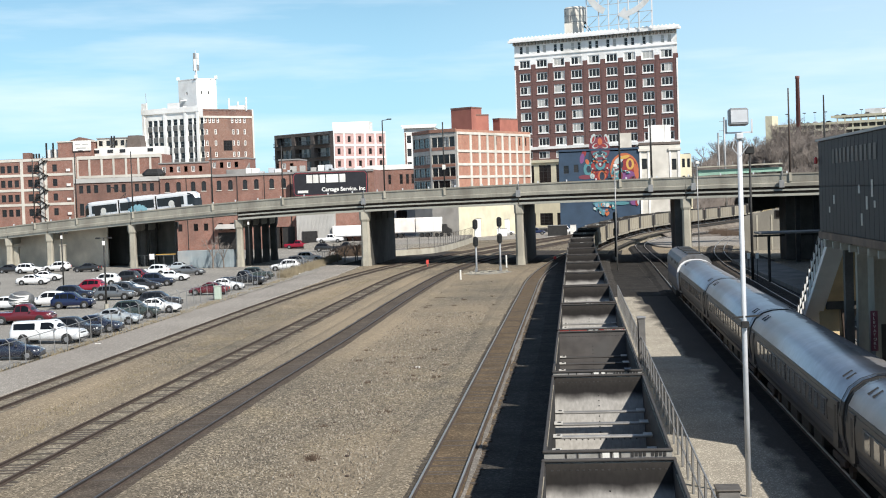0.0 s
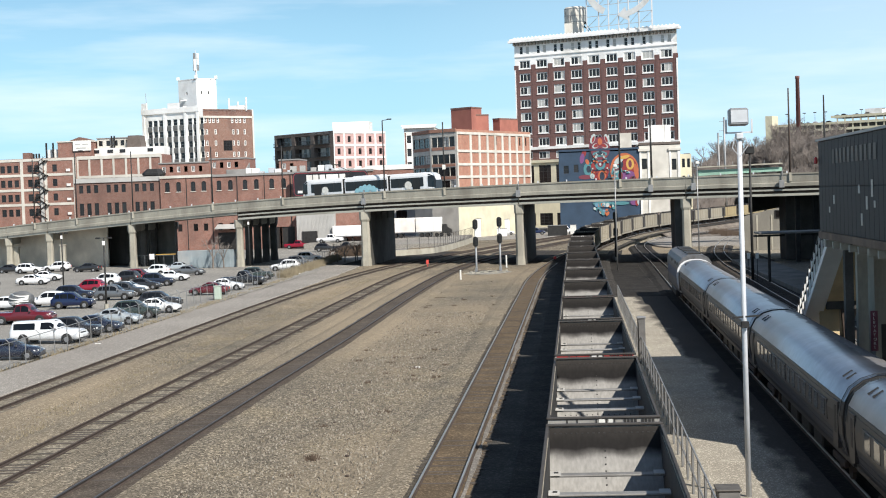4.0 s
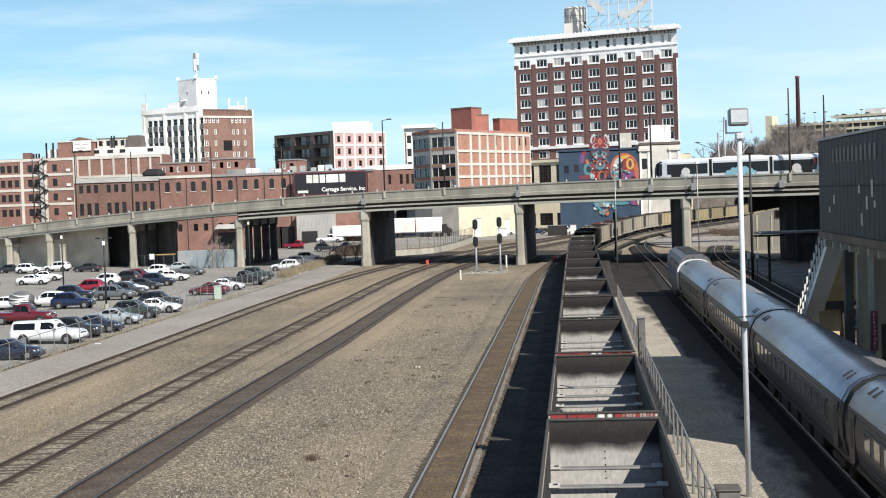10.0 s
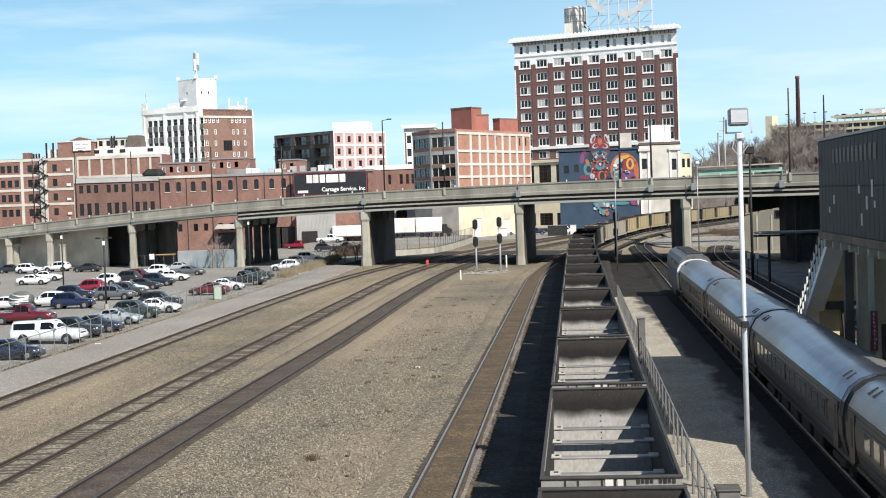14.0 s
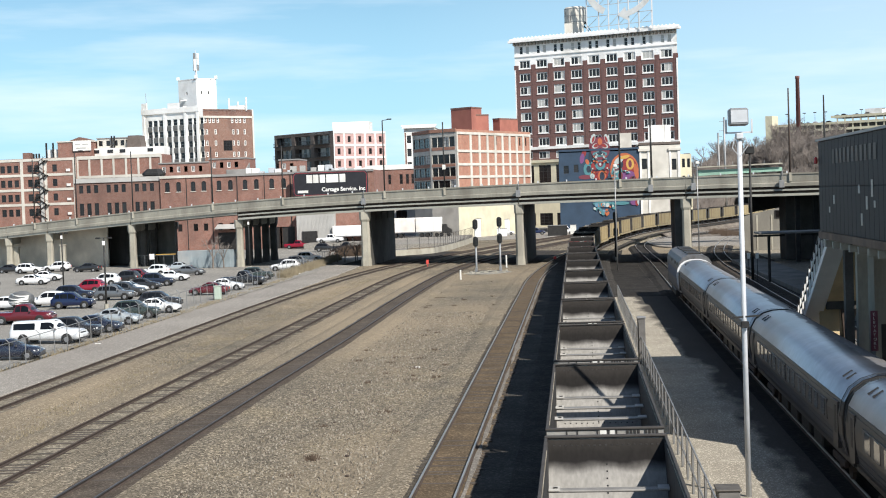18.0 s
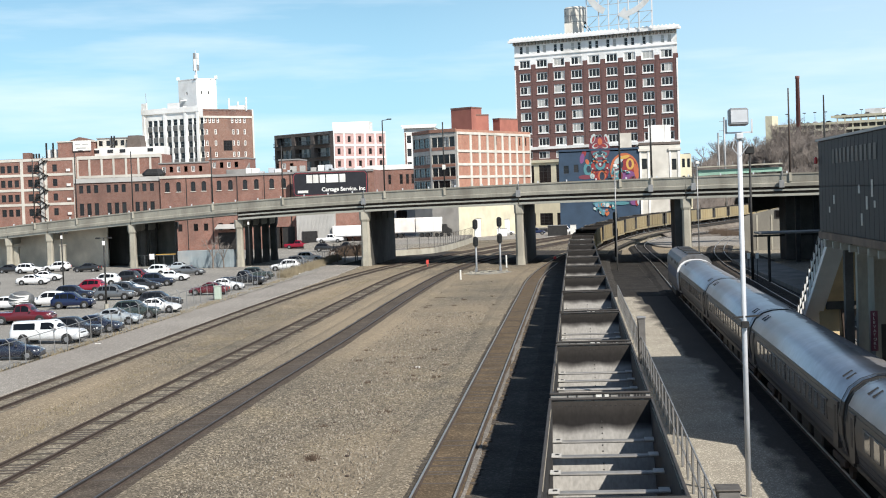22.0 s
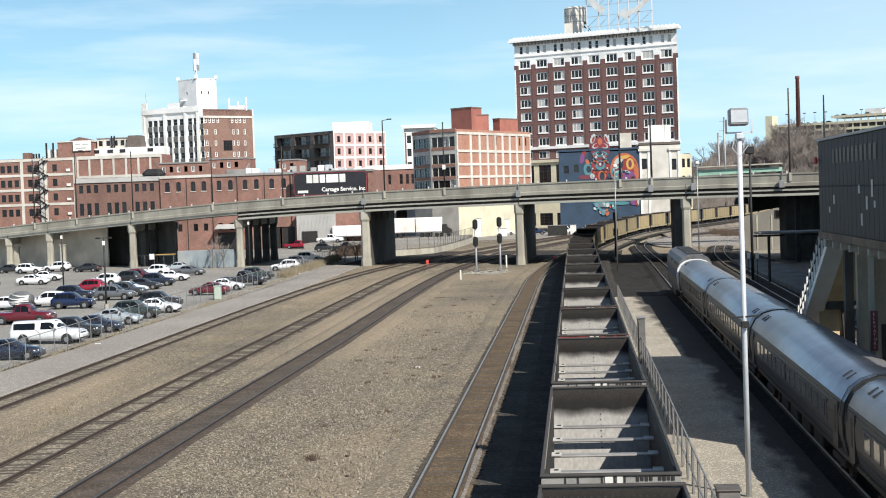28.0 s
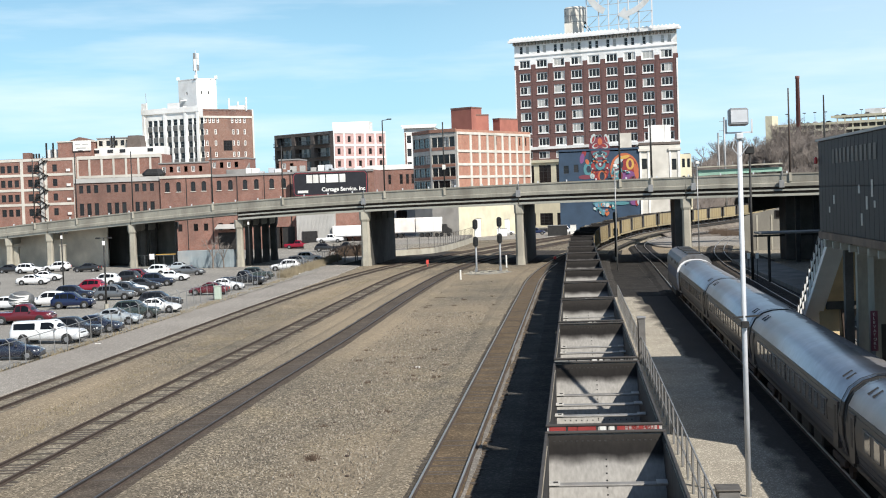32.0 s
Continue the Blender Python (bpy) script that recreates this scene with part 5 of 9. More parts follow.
def loft_building():
    b = building("loft_building", "loft building with dark balconied front and pink brick side", "apartment building")
    p0, p1, p2, p3 = (-92.0, 450.0), (-70.6, 432.0), (-56.9, 446.5), (-78.0, 464)
    l1, l2 = (Vector(p1) - Vector(p0)).length, (Vector(p2) - Vector(p1)).length
    w = BM()
    hs = [(0.9 + k * 9.0, 8.3 + k * 9.0, z - 1.35, z + 1.35) for k in range(3) for z in (28.1, 24.3, 20.5, 16.7)]
    facade(w, p0, p1, -0.5, 30.4, hs, 1.6)
    part("front_wall", w, "brick_grey", b, "dark brick front with loggias")
    windows(b, p0, p1, hs, cols=6, rows=2, frame="steel_grey", inset=1.55, t=0.1, pale=0.42, group_panes=6)
    for (u0, u1, z0, z1) in hs:
        bm = BM()
        m = wall_pose(p0, p1, 0, 0)
        box(bm, u0, u1, -1.2, 1.5, z0 - 0.2, z0, m)
        box(bm, u0, u1, -1.2, -1.12, z0 + 1.0, z0 + 1.08, m)
        n = 14
        for k in range(n + 1):
            u = u0 + (u1 - u0) * k / n
            box(bm, u - 0.03, u + 0.03, -1.2, -1.14, z0, z0 + 1.0, m)
        part("balcony", bm, "black_paint", b, "black steel balcony")
    s = BM()
    ws = [l2 * f for f in (0.1, 0.3, 0.5, 0.7, 0.9)]
    rows = [27.9, 24.25, 20.6, 17.0]
    sh = [(u + o - 0.55, u + o + 0.55, z - 0.9, z + 0.9) for z in rows for u in ws for o in (0.0,)]
    facade(s, p1, p2, -0.5, 30.2, sh, 0.25)
    block(s, [p2, p3, p0], -0.5, 30.2, skip=(2,))
    part("side_wall", s, "brick_pink", b, "pink brick side wall")
    windows(b, p1, p2, sh, cols=1, rows=2, frame="steel_dark", t=0.12)
    strips("pilaster", "white_paint", b, p1, p2, [(max(0, l2 * f - 0.32), min(l2, l2 * f + 0.32), -0.5, 30.2) for f in (0.0, 0.2, 0.4, 0.6, 0.8, 1.0)], 0.12, "white frame upright")
    strips("band", "white_paint", b, p1, p2, [(0, l2, z, z + 0.7) for z in (29.6, 25.75, 22.1, 18.5, 14.9)], 0.14, "white frame band")
    roof_slab(b, [p0, p1, p2, p3], 30.1)
    bm = BM()
    box(bm, -72.5, -61.5, 443, 452, 30.0, 33.4)
    part("penthouse", bm, "white_paint", b, "white rooftop penthouse")
    return b


loft_building()


# -- narrow white-corniced building
def corniced():
    b = building("brick_building", "narrow brick building with white side and cornice", "brick building")
    p0, p1 = (-48.1, 420.0), (-39.4, 420.0)
    w = BM()
    hs = grid_holes([1.4], [26.5, 22.7, 18.9], 1.2, 2.2)
    facade(w, p0, p1, -0.5, 29.7, hs, 0.3)
    block(w, [p0, p1, (-39.4, 440), (-48.1, 440)], -0.5, 29.7, skip=(0,))
    part("wall", w, "glazed_white", b, "white painted wall")
    windows(b, p0, p1, hs, cols=1, rows=2, frame="steel_dark")
    strips("brick_panel", "brick_dark_red", b, p0, p1, [(2.6, 8.7, 10, 28.2), (0.2, 0.6, 10, 28.4)], 0.06, "brown brick panel")
    strips("cornice", "white_paint", b, p0, p1, [(-0.4, 9.2, 29.6, 30.1), (-0.7, 9.5, 30.1, 30.6)], 0.9, "white cornice")
    roof_slab(b, [p0, p1, (-39.4, 440), (-48.1, 440)], 29.8)
    return b


corniced()


# -- orange brick warehouse with pale grid
def orange_warehouse():
    b = building("warehouse", "orange brick warehouse with pale concrete grid and grey front", "warehouse")
    pl, pm, pc, pr = (-39.7, 365.0), (-34.4, 355.0), (-27.6, 350.0), (-11.1, 385.0)
    back = (-30, 392)
    d = lambda a, c: (Vector(c) - Vector(a)).length
    floors = [(22.9, 2.4), (18.8, 2.2), (15.7, 2.1), (12.6, 2.1), (9.4, 2.1)]
    for a, c, nwin in ((pl, pm, 3), (pm, pc, 4)):
        ln = d(a, c)
        hs = [(0.55 + k * (ln - 1.0) / nwin, 0.45 + (k + 1) * (ln - 1.0) / nwin, z - h / 2, z + h / 2) for z, h in floors for k in range(nwin)]
        w = BM()
        facade(w, a, c, -0.5, 25.5, hs, 0.35)
        part("front_wall", w, "pale_stone", b, "pale grey concrete front")
        windows(b, a, c, hs, cols=2, rows=3, frame="steel_dark", pale=0.12, t=0.07)
        strips("spandrel", "brick_orange", b, a, c, [(0.5, ln - 0.5, z - h / 2 - 0.75, z - h / 2 - 0.05) for z, h in floors], 0.05)
        strips("coping", "brick_orange", b, a, c, [(0, ln, 25.2, 26.0)], 0.15)
    ln = d(pc, pr)
    w = BM()
    slots = [(ln * f - 0.4, ln * f + 0.4, 22.2, 24.2) for f in (0.40, 0.52, 0.85, 0.94)]
    facade(w, pc, pr, 7.6, 25.4, slots, 0.3)
    block(w, [pr, back, pl], 7.6, 25.4, skip=(2,))
    part("side_wall", w, "brick_orange", b, "orange brick side wall in panels")
    windows(b, pc, pr, slots, cols=1, rows=2, frame="steel_dark")
    w = BM()
    lows = [(ln * 0.2, ln * 0.2 + 3.4, -0.5, 4.2), (ln * 0.6, ln * 0.6 + 3.0, -0.5, 3.6)]
    facade(w, pc, pr, -0.5, 7.6, lows, 0.3)
    block(w, [pr, back, pl], -0.5, 7.6, skip=(2,))
    part("base_wall", w, "cream", b, "cream painted ground floor")
    for u0, u1, z0, z1 in lows:
        bm = BM()
        box(bm, u0, u1, 0.2, 0.3, z0, z1, wall_pose(pc, pr, 0, 0))
        part("loading_door", bm, "white_paint", b, "white loading door")
    fs = [0.0, 0.175, 0.29, 0.395, 0.5, 0.6, 0.7, 0.8, 0.895, 1.0]
    strips("pilaster", "pale_stone", b, pc, pr, [(max(0, ln * f - 0.45), min(ln, ln * f + 0.45), 7.6, 25.0) for f in fs], 0.2, "pale concrete upright")
    strips("band", "pale_stone", b, pc, pr, [(0, ln, z, z + 0.6) for z in (24.6, 20.3, 17.1, 14.1, 11.1, 8)], 0.22, "pale concrete band")
    strips("coping", "brick_orange", b, pc, pr, [(0, ln, 25.2, 25.8)], 0.12)
    roof_slab(b, [pl, pm, pc, pr, back], 25.3)
    for q, z in ((((-30.3, 370.5), (-24.9, 366.5), (-22.7, 372), (-27.5, 377)), 31.7), (((-24.6, 368.4), (-20.9, 371.5), (-21.6, 377), (-24.4, 375)), 29.9),
                 (((-20.0, 374), (-18.2, 372.5), (-13.9, 379.5), (-17, 384)), 28.9)):
        bm = BM()
        block(bm, list(q), 25.2, z)
        bm.faces.new([bm.verts.new((*c, z)) for c in q])
        part("penthouse", bm, "red_wall", b, "red painted brick penthouse")
        bm = BM()
        cx, cy = sum(c[0] for c in q) / 4, sum(c[1] for c in q) / 4
        r = [[bm.verts.new((cx + (c[0] - cx) * 1.03, cy + (c[1] - cy) * 1.03, zz)) for c in q] for zz in (z - 0.1, z + 0.25)]
        skin(bm, r)
        bm.faces.new(r[0][::-1])
        bm.faces.new(r[1])
        part("coping", bm, "brick_dark_red", b)
    return b


orange_warehouse()


# -- the blue building with a painted wall, and its white neighbour
M["mural_red"] = paint("mural_red", (0.24, 0.028, 0.03), 0.7)
M["mural_orange"] = paint("mural_orange", (0.44, 0.12, 0.05), 0.7)
M["mural_yellow"] = paint("mural_yellow", (0.55, 0.33, 0.08), 0.7)
M["mural_teal"] = paint("mural_teal", (0.07, 0.21, 0.24), 0.7)
M["mural_pale"] = paint("mural_pale", (0.42, 0.48, 0.47), 0.7)
M["mural_plum"] = paint("mural_plum", (0.16, 0.035, 0.055), 0.7)
M["mural_violet"] = paint("mural_violet", (0.17, 0.06, 0.18), 0.7)
M["mural_blue"] = paint("mural_blue", (0.12, 0.26, 0.36), 0.7)
M["mural_navy"] = paint("mural_navy", (0.02, 0.03, 0.05), 0.7)


def blob(parent, cx, cz, rx, rz, mat, turn=0.0, lift=0.0, cut=(0, 360), inner=0.0, y=380.0, n=22):
    """A flat painted patch: an ellipse, a ring or a part of one."""
    bm = BM()
    outer, inn = [], []
    for k in range(n + 1):
        a = radians(cut[0] + (cut[1] - cut[0]) * k / n)
        for lst, f in ((outer, 1.0), (inn, inner)):
            x, z = rx * f * math.cos(a), rz * f * math.sin(a)
            t = radians(turn)
            lst.append((cx + x * math.cos(t) - z * math.sin(t), y - 0.03 - lift, cz + x * math.sin(t) + z * math.cos(t)))
    ov = [bm.verts.new(p) for p in outer]
    iv = [bm.verts.new(p) for p in inn]
    bk = [bm.verts.new((p[0], y, p[2])) for p in outer]
    for k in range(n):
        bm.faces.new((ov[k], ov[k + 1], iv[k + 1], iv[k])) if inner > 0 or True else None
        bm.faces.new((ov[k], bk[k], bk[k + 1], ov[k + 1]))
    return part("painted_patch", bm, mat, parent)


def mural_building():
    b = building("painted_building", "dark blue painted building with a bright abstract mural", "painted building")
    p0, p1 = (-3.7, 380.0), (16.8, 380.0)
    w = BM()
    hs = [(1.2, 2.5, 14.6, 16.6), (3.8, 5.0, 14.8, 16.8), (1.0, 3.2, 10.4, 12.6), (16.9, 18.0, 10.4, 12.4), (14.4, 15.5, 15, 17.6), (12.4, 13.4, 10.4, 13.0)]
    facade(w, p0, p1, -0.5, 20.4, hs, 0.3)
    block(w, [p0, p1, (16.8, 405), (-3.7, 405)], -0.5, 20.4, skip=(0,))
    part("wall", w, "blue_wall", b, "dark blue painted wall")
    windows(b, p0, p1, hs, cols=1, rows=2, frame="steel_dark")
    strips("coping", "blue_wall", b, p0, p1, [(0, 20.5, 20.2, 20.7)], 0.2)
    roof_slab(b, [p0, p1, (16.8, 405), (-3.7, 405)], 20.2)
    # central painted figure rising over the roofline on a stepped gable
    bm = BM()
    ps = [(4.2, 20.4), (4.2, 22.4), (4.6, 24.2), (5.6, 22.8), (7.9, 22.8), (8.9, 24.2), (9.3, 22.2), (9.3, 20.4)]
    r = [[bm.verts.new((x, y, z)) for x, z in ps] for y in (379.98, 380.4)]
    skin(bm, r)
    bm.faces.new(r[0][::-1])
    bm.faces.new(r[1])
    part("gable", bm, "mural_plum", b, "shaped painted gable")
    rm = random.Random(11)
    lift = 0.02
    side = [(2.8, 19.6, 0.58, 1.02, "red", 15), (2.3, 18.3, 0.58, 1.31, "violet", 10), (3.9, 15.5, 1.31, 1.75, "teal", 0), (3.9, 15.5, 0.58, 0.87, "navy", 0),
            (3.0, 13.5, 1.75, 0.58, "plum", 0), (4.5, 18.8, 0.44, 1.75, "navy", 4), (3.6, 17.4, 0.44, 0.73, "orange", -20), (4.9, 14.6, 0.44, 1.31, "orange", 8)]
    head = [(7.0, 20.7, 2.48, 3.06, "plum", 0), (5.2, 23.3, 0.58, 1.31, "pale", 20), (8.8, 23.1, 0.58, 1.31, "pale", -20), (5.3, 23.1, 0.29, 0.87, "red", 20),
            (8.6, 23.0, 0.29, 0.87, "red", -20), (5.8, 21.4, 0.87, 0.58, "pale", -25), (8.2, 21.3, 0.87, 0.58, "pale", 25), (6.0, 21.5, 0.73, 0.44, "red", -25),
            (8.0, 21.4, 0.73, 0.44, "red", 25), (7.0, 22.5, 0.58, 0.87, "orange", 0), (6.9, 19.3, 1.89, 0.73, "teal", 0), (7.0, 19.4, 1.16, 0.36, "navy", 0),
            (5.9, 18.4, 0.29, 0.58, "pale", 0), (7.9, 18.4, 0.29, 0.58, "pale", 0), (7.0, 20.3, 0.44, 0.58, "navy", 0)]
    body = [(6.8, 16.0, 2.18, 2.18, "navy", 0), (6.9, 16.5, 1.31, 1.31, "teal", 0), (6.9, 16.7, 0.73, 0.73, "plum", 0), (6.9, 16.7, 0.29, 0.36, "pale", 0),
            (5.2, 15.4, 0.58, 1.89, "red", -10), (8.6, 15.3, 0.58, 1.89, "red", 10), (6.8, 13.8, 2.04, 1.16, "red", 0), (7.3, 13.8, 1.02, 1.31, "orange", 0),
            (7.3, 13.6, 0.66, 1.09, "navy", 0), (4.8, 13.7, 0.58, 0.73, "pale", 0), (5.9, 17.4, 0.58, 0.29, "orange", 30), (8.0, 17.4, 0.58, 0.29, "orange", -30)]
    arch = [(13.0, 15.0, 3.64, 4.37, "orange", 0), (13.3, 14.7, 3.20, 3.93, "red", 0), (14.0, 13.2, 1.89, 1.60, "violet", 0), (11.1, 14.3, 1.46, 2.04, "teal", 0),
            (10.9, 15.2, 0.73, 0.87, "pale", 0), (12.2, 16.5, 0.58, 1.02, "navy", 0), (11.7, 17.5, 1.46, 0.73, "pale", -38), (14.5, 16.5, 1.02, 1.46, "yellow", 0),
            (14.5, 16.5, 0.44, 0.95, "plum", 0), (16.0, 14.5, 0.58, 2.04, "orange", -8), (12.0, 13.6, 0.58, 1.02, "plum", 0), (10.2, 13.4, 0.58, 0.58, "orange", 0),
            (15.1, 12.8, 0.87, 0.58, "plum", 0), (13.2, 18.3, 1.31, 0.44, "yellow", -10)]
    low = [(7.2, 6.6, 2.5, 0.5, "teal", 0), (12.0, 6.5, 2.0, 0.45, "teal", 0), (15.2, 6.6, 0.9, 0.7, "violet", 0), (16.0, 6.5, 0.5, 0.8, "red", 0), (16.3, 6.7, 0.25, 0.7, "pale", 0)]
    for k in range(34):
        f = rm.random()
        low.append((7.3 + rm.gauss(0, 1.3) * (1 - 0.5 * f), 6.6 - 2.8 * f, rm.uniform(0.18, 0.5), rm.uniform(0.2, 0.65), rm.choice(("teal", "pale", "teal", "orange", "pale", "blue")), rm.uniform(-40, 40)))
    for group in (side, arch, body, head, low):
        for cx, cz, rx, rz, hue, turn in group:
            blob(b, cx, cz, rx, rz, "mural_" + hue, -turn, lift)
            lift += 0.003
    # small curls that fill the figure
    for k in range(30):
        z, off = rm.uniform(10.3, 20.2), rm.uniform(0.6, 2.2)
        rx, rz, turn, hue = rm.uniform(0.12, 0.4), rm.uniform(0.08, 0.22), rm.uniform(-60, 60), rm.choice(("navy", "teal", "pale", "red", "orange", "plum"))
        lift += 0.002
        for sgn in (-1, 1):
            blob(b, 6.8 + sgn * off, z, rx, rz, "mural_" + hue, sgn * turn, lift, n=10)
    for k in range(26):
        lift += 0.002
        blob(b, rm.uniform(9.8, 15.6), rm.uniform(10.4, 15.5), rm.uniform(0.12, 0.45), rm.uniform(0.1, 0.3), "mural_" + rm.choice(("navy", "teal", "pale", "plum", "yellow")), rm.uniform(0, 180), lift, n=10)
    return b


mural_building()


def white_corner():
    b = building("corner_building", "off-white stucco corner building with a plain roof", "building")
    p0, p1 = (16.9, 380.0), (27.3, 380.0)
    hs = [(0.6, 1.9, 15.0, 17.7), (0.7, 1.9, 10.2, 12.6), (8.2, 9.4, 14.6, 17.4), (8.3, 9.4, 10.2, 12.4)] + [(3.7 + k * 0.55, 4.05 + k * 0.55, 10.2, 12.6) for k in range(6)]
    w = BM()
    facade(w, p0, p1, -0.5, 21.6, hs, 0.25)
    block(w, [p0, p1, (28.4, 402), (16.9, 402)], -0.5, 21.6, skip=(0,))
    part("wall", w, "pale_stone", b, "off-white stucco wall")
    windows(b, p0, p1, hs, cols=1, rows=2, frame="steel_dark", t=0.08)
    strips("pilaster", "white_paint", b, p0, p1, [(0.05, 0.5, -0.5, 20), (2.1, 2.5, -0.5, 20), (7.6, 8.0, -0.5, 20), (9.7, 10.3, -0.5, 20)], 0.2)
    strips("cornice", "pale_stone", b, p0, p1, [(-0.3, 2.8, 19.6, 20.2), (7.4, 10.6, 19.6, 20.2)], 0.5)
    strips("coping", "brick_grey", b, p0, p1, [(-0.1, 10.5, 21.2, 21.8)], 0.2)
    roof_slab(b, [p0, p1, (28.4, 402), (16.9, 402)], 21.3)
    q0, q1 = (27.4, 384.0), (30.6, 384.0)
    w = BM()
    box(w, 27.4, 30.4, 384, 404, -0.5, 18.6)
    part("annexe_wall", w, "cream", b, "cream annexe wall")
    for z in (15.2, 10.8):
        piece("annexe_window", "pane", b, [(28.0, 28.7, 383.95, 384.0, z, z + 2.2), (29.3, 30.0, 383.95, 384.0, z, z + 2.2)])
    bm = BM()
    box(bm, 12.0, 15.2, 384, 390, 20.3, 24.6)
    part("stair_house", bm, "pale_stone", b, "pale stair house")
    return b


white_corner()

board = thing("billboard", "blank white billboard on a short steel frame on a roof", "billboard")
piece("panel", "white_paint", board, [(19.4, 23.5, 381.0, 381.3, 21.9, 26.2)], "white billboard panel")
bm = BM()
r = [[bm.verts.new((x, y, z)) for x, y in ((23.6, 381), (25.2, 383), (25.1, 383.2), (23.5, 381.2))] for z in (21.9, 26.2)]
skin(bm, r)
bm.faces.new(r[0][::-1])
bm.faces.new(r[1])
part("panel", bm, "white_paint", board, "second white panel set at an angle")
for x in (20.0, 23.0):
    piece("strut", "steel_dark", board, [(x - 0.1, x + 0.1, 381.3, 381.5, 21.2, 25.5)])


# ---- the coal train ----
CAR_L, PITCH, CAR_W, CAR_H = 14.85, 16.18, 3.2, 3.65


# along the end, as shares of the width: panels, ribs, plates and bars, with their depth under the rim
END_BAND = [("red_panel", "end_red", [(0.03, 0.17, 0.23, 0.05)]), ("red_panel", "end_red", [(0.19, 0.43, 0.23, 0.05)]), ("red_panel", "end_red", [(0.61, 0.97, 0.16, 0.03), (0.03, 0.97, 0.29, 0.26)]),
            ("ribs", "coal_dust", [(x - 0.006, x + 0.006, 0.29, 0.02) for x in (0.18, 0.27, 0.44, 0.53, 0.6)]),
            ("marker_plate", "plate_white", [(0.46, 0.515, 0.22, 0.05)]), ("marker_plate", "plate_white", [(0.545, 0.585, 0.22, 0.05)]),
            ("car_marks", "mark", [(0.68 + 0.031 * k, 0.702 + 0.031 * k, 0.16 - 0.01 * (k % 2), 0.04) for k in range(9) if k != 4])]


def gondola_meshes(red, golden):
    """The parts of a high-sided coal gondola, origin at the rails under its middle, y along it."""
    hl, hw, top, z0 = CAR_L / 2, CAR_W / 2, CAR_H, 0.95
    out = []
    for sx in (-1, 1):
        bm = BM()
        x0, x1 = sorted((sx * (hw - 0.09), sx * (hw - 0.05)))
        box(bm, x0, x1, -hl + 1.35, hl - 1.35, z0 + 0.35, top - 0.12)
        for k in range(11):
            y = -hl + 1.4 + k * (CAR_L - 2.8) / 10
            a, b = sorted((sx * (hw - 0.05), sx * hw))
            box(bm, a, b, y - 0.06, y + 0.06, z0 + 0.3, top - 0.12)
        a, b = sorted((sx * (hw - 0.16), sx * hw))
        box(bm, a, b, -hl, hl, z0, z0 + 0.3)
        n0 = len(bm.faces)
        for ya_, yb_ in ((-hl, -hl + 1.35), (hl - 1.35, hl)):
            box(bm, x0, x1, ya_, yb_, z0 + 0.35, top - 0.12)
        bm.faces.ensure_lookup_table()
        for f in list(bm.faces)[n0:]:
            f.material_index = 1
        out.append(("side_wall", mesh_of(bm, "side_wall", ["car_side" if golden else "car_side_grey", "end_grey"]), "dusty yellow side wall with ribs" if golden else "dusty grey side wall with ribs"))
        bm = BM()
        a, b = sorted((sx * (hw - 0.075), sx * (hw + 0.005)))
        rounded_box(bm, a, b, -hl, hl, top - 0.1, top - 0.02, 0.012)
        out.append(("top_chord", mesh_of(bm, "top_chord", "end_grey"), ""))
        bm = BM()
        a, b = sorted((sx * (hw - 0.1), sx * (hw - 0.09)))
        box(bm, a, b, -hl + 0.05, hl - 0.05, z0 + 0.2, top - 0.14)
        out.append(("inner_lining", mesh_of(bm, "inner_lining", "coal_dust"), "coal-blackened inner side"))
    for sy in (-1, 1):
        bm = BM()
        ya, yb = sy * (hl - 0.02), sy * (hl - 3.1)
        za, zb = top - 0.08, z0 + 0.12
        r = [[bm.verts.new((x, y, z)) for y, z in ((ya, za), (yb, zb), (yb, zb - 0.06), (ya, za - 0.08))] for x in (-hw + 0.092, hw - 0.092)]
        skin(bm, r)
        bm.faces.new(r[0][::-1])
        bm.faces.new(r[1])
        on = lambda x, f, up: (x, ya + (yb - ya) * f + sy * 0.01, za + (zb - za) * f + up)
        n0 = len(bm.faces)
        for k in range(9):
            c = Vector(on(0, 0.22 + k * 0.06, 0.0))
            box(bm, c.x - 0.018, c.x + 0.018, c.y - 0.018, c.y + 0.018, c.z - 0.01, c.z + 0.03)
        for k in range(19):
            c = Vector(on(-1.35 + k * 0.15, 0.055, 0.0))
            box(bm, c.x - 0.03, c.x + 0.03, c.y - 0.018, c.y + 0.018, c.z - 0.01, c.z + 0.02)
        for k in range(13):
            c = Vector(on(-1.2 + k * 0.2, 0.72, 0.0))
            box(bm, c.x - 0.018, c.x + 0.018, c.y - 0.018, c.y + 0.018, c.z - 0.01, c.z + 0.03)
        bm.faces.ensure_lookup_table()
        for f in list(bm.faces)[n0:]:
            f.material_index = 1
        out.append(("slope_sheet", mesh_of(bm, "slope_sheet", ["soot_shaded", "coal_dust"]), "bare metal slope sheet scoured by coal"))
        bm = BM()
        a, b = sorted((sy * (hl + 0.14), sy * (hl - 0.03)))
        rounded_box(bm, -hw - 0.01, hw + 0.01, a, b, top - 0.05, top + 0.02, 0.02)
        out.append(("end_beam", mesh_of(bm, "end_beam", "end_grey"), "dark steel end beam"))
        c, d = sorted((sy * (hl + 0.01), sy * (hl + 0.06)))
        out.append(("end_sheet", mesh_of(box(BM(), -hw + 0.05, hw - 0.05, c, d, 1.0, top - 0.1), "end_sheet", "end_grey"), "dark outer end sheet"))
        # the plated band under the end chord, with ribs, plates and the car's marks as plain bars
        tint = red and sy < 0
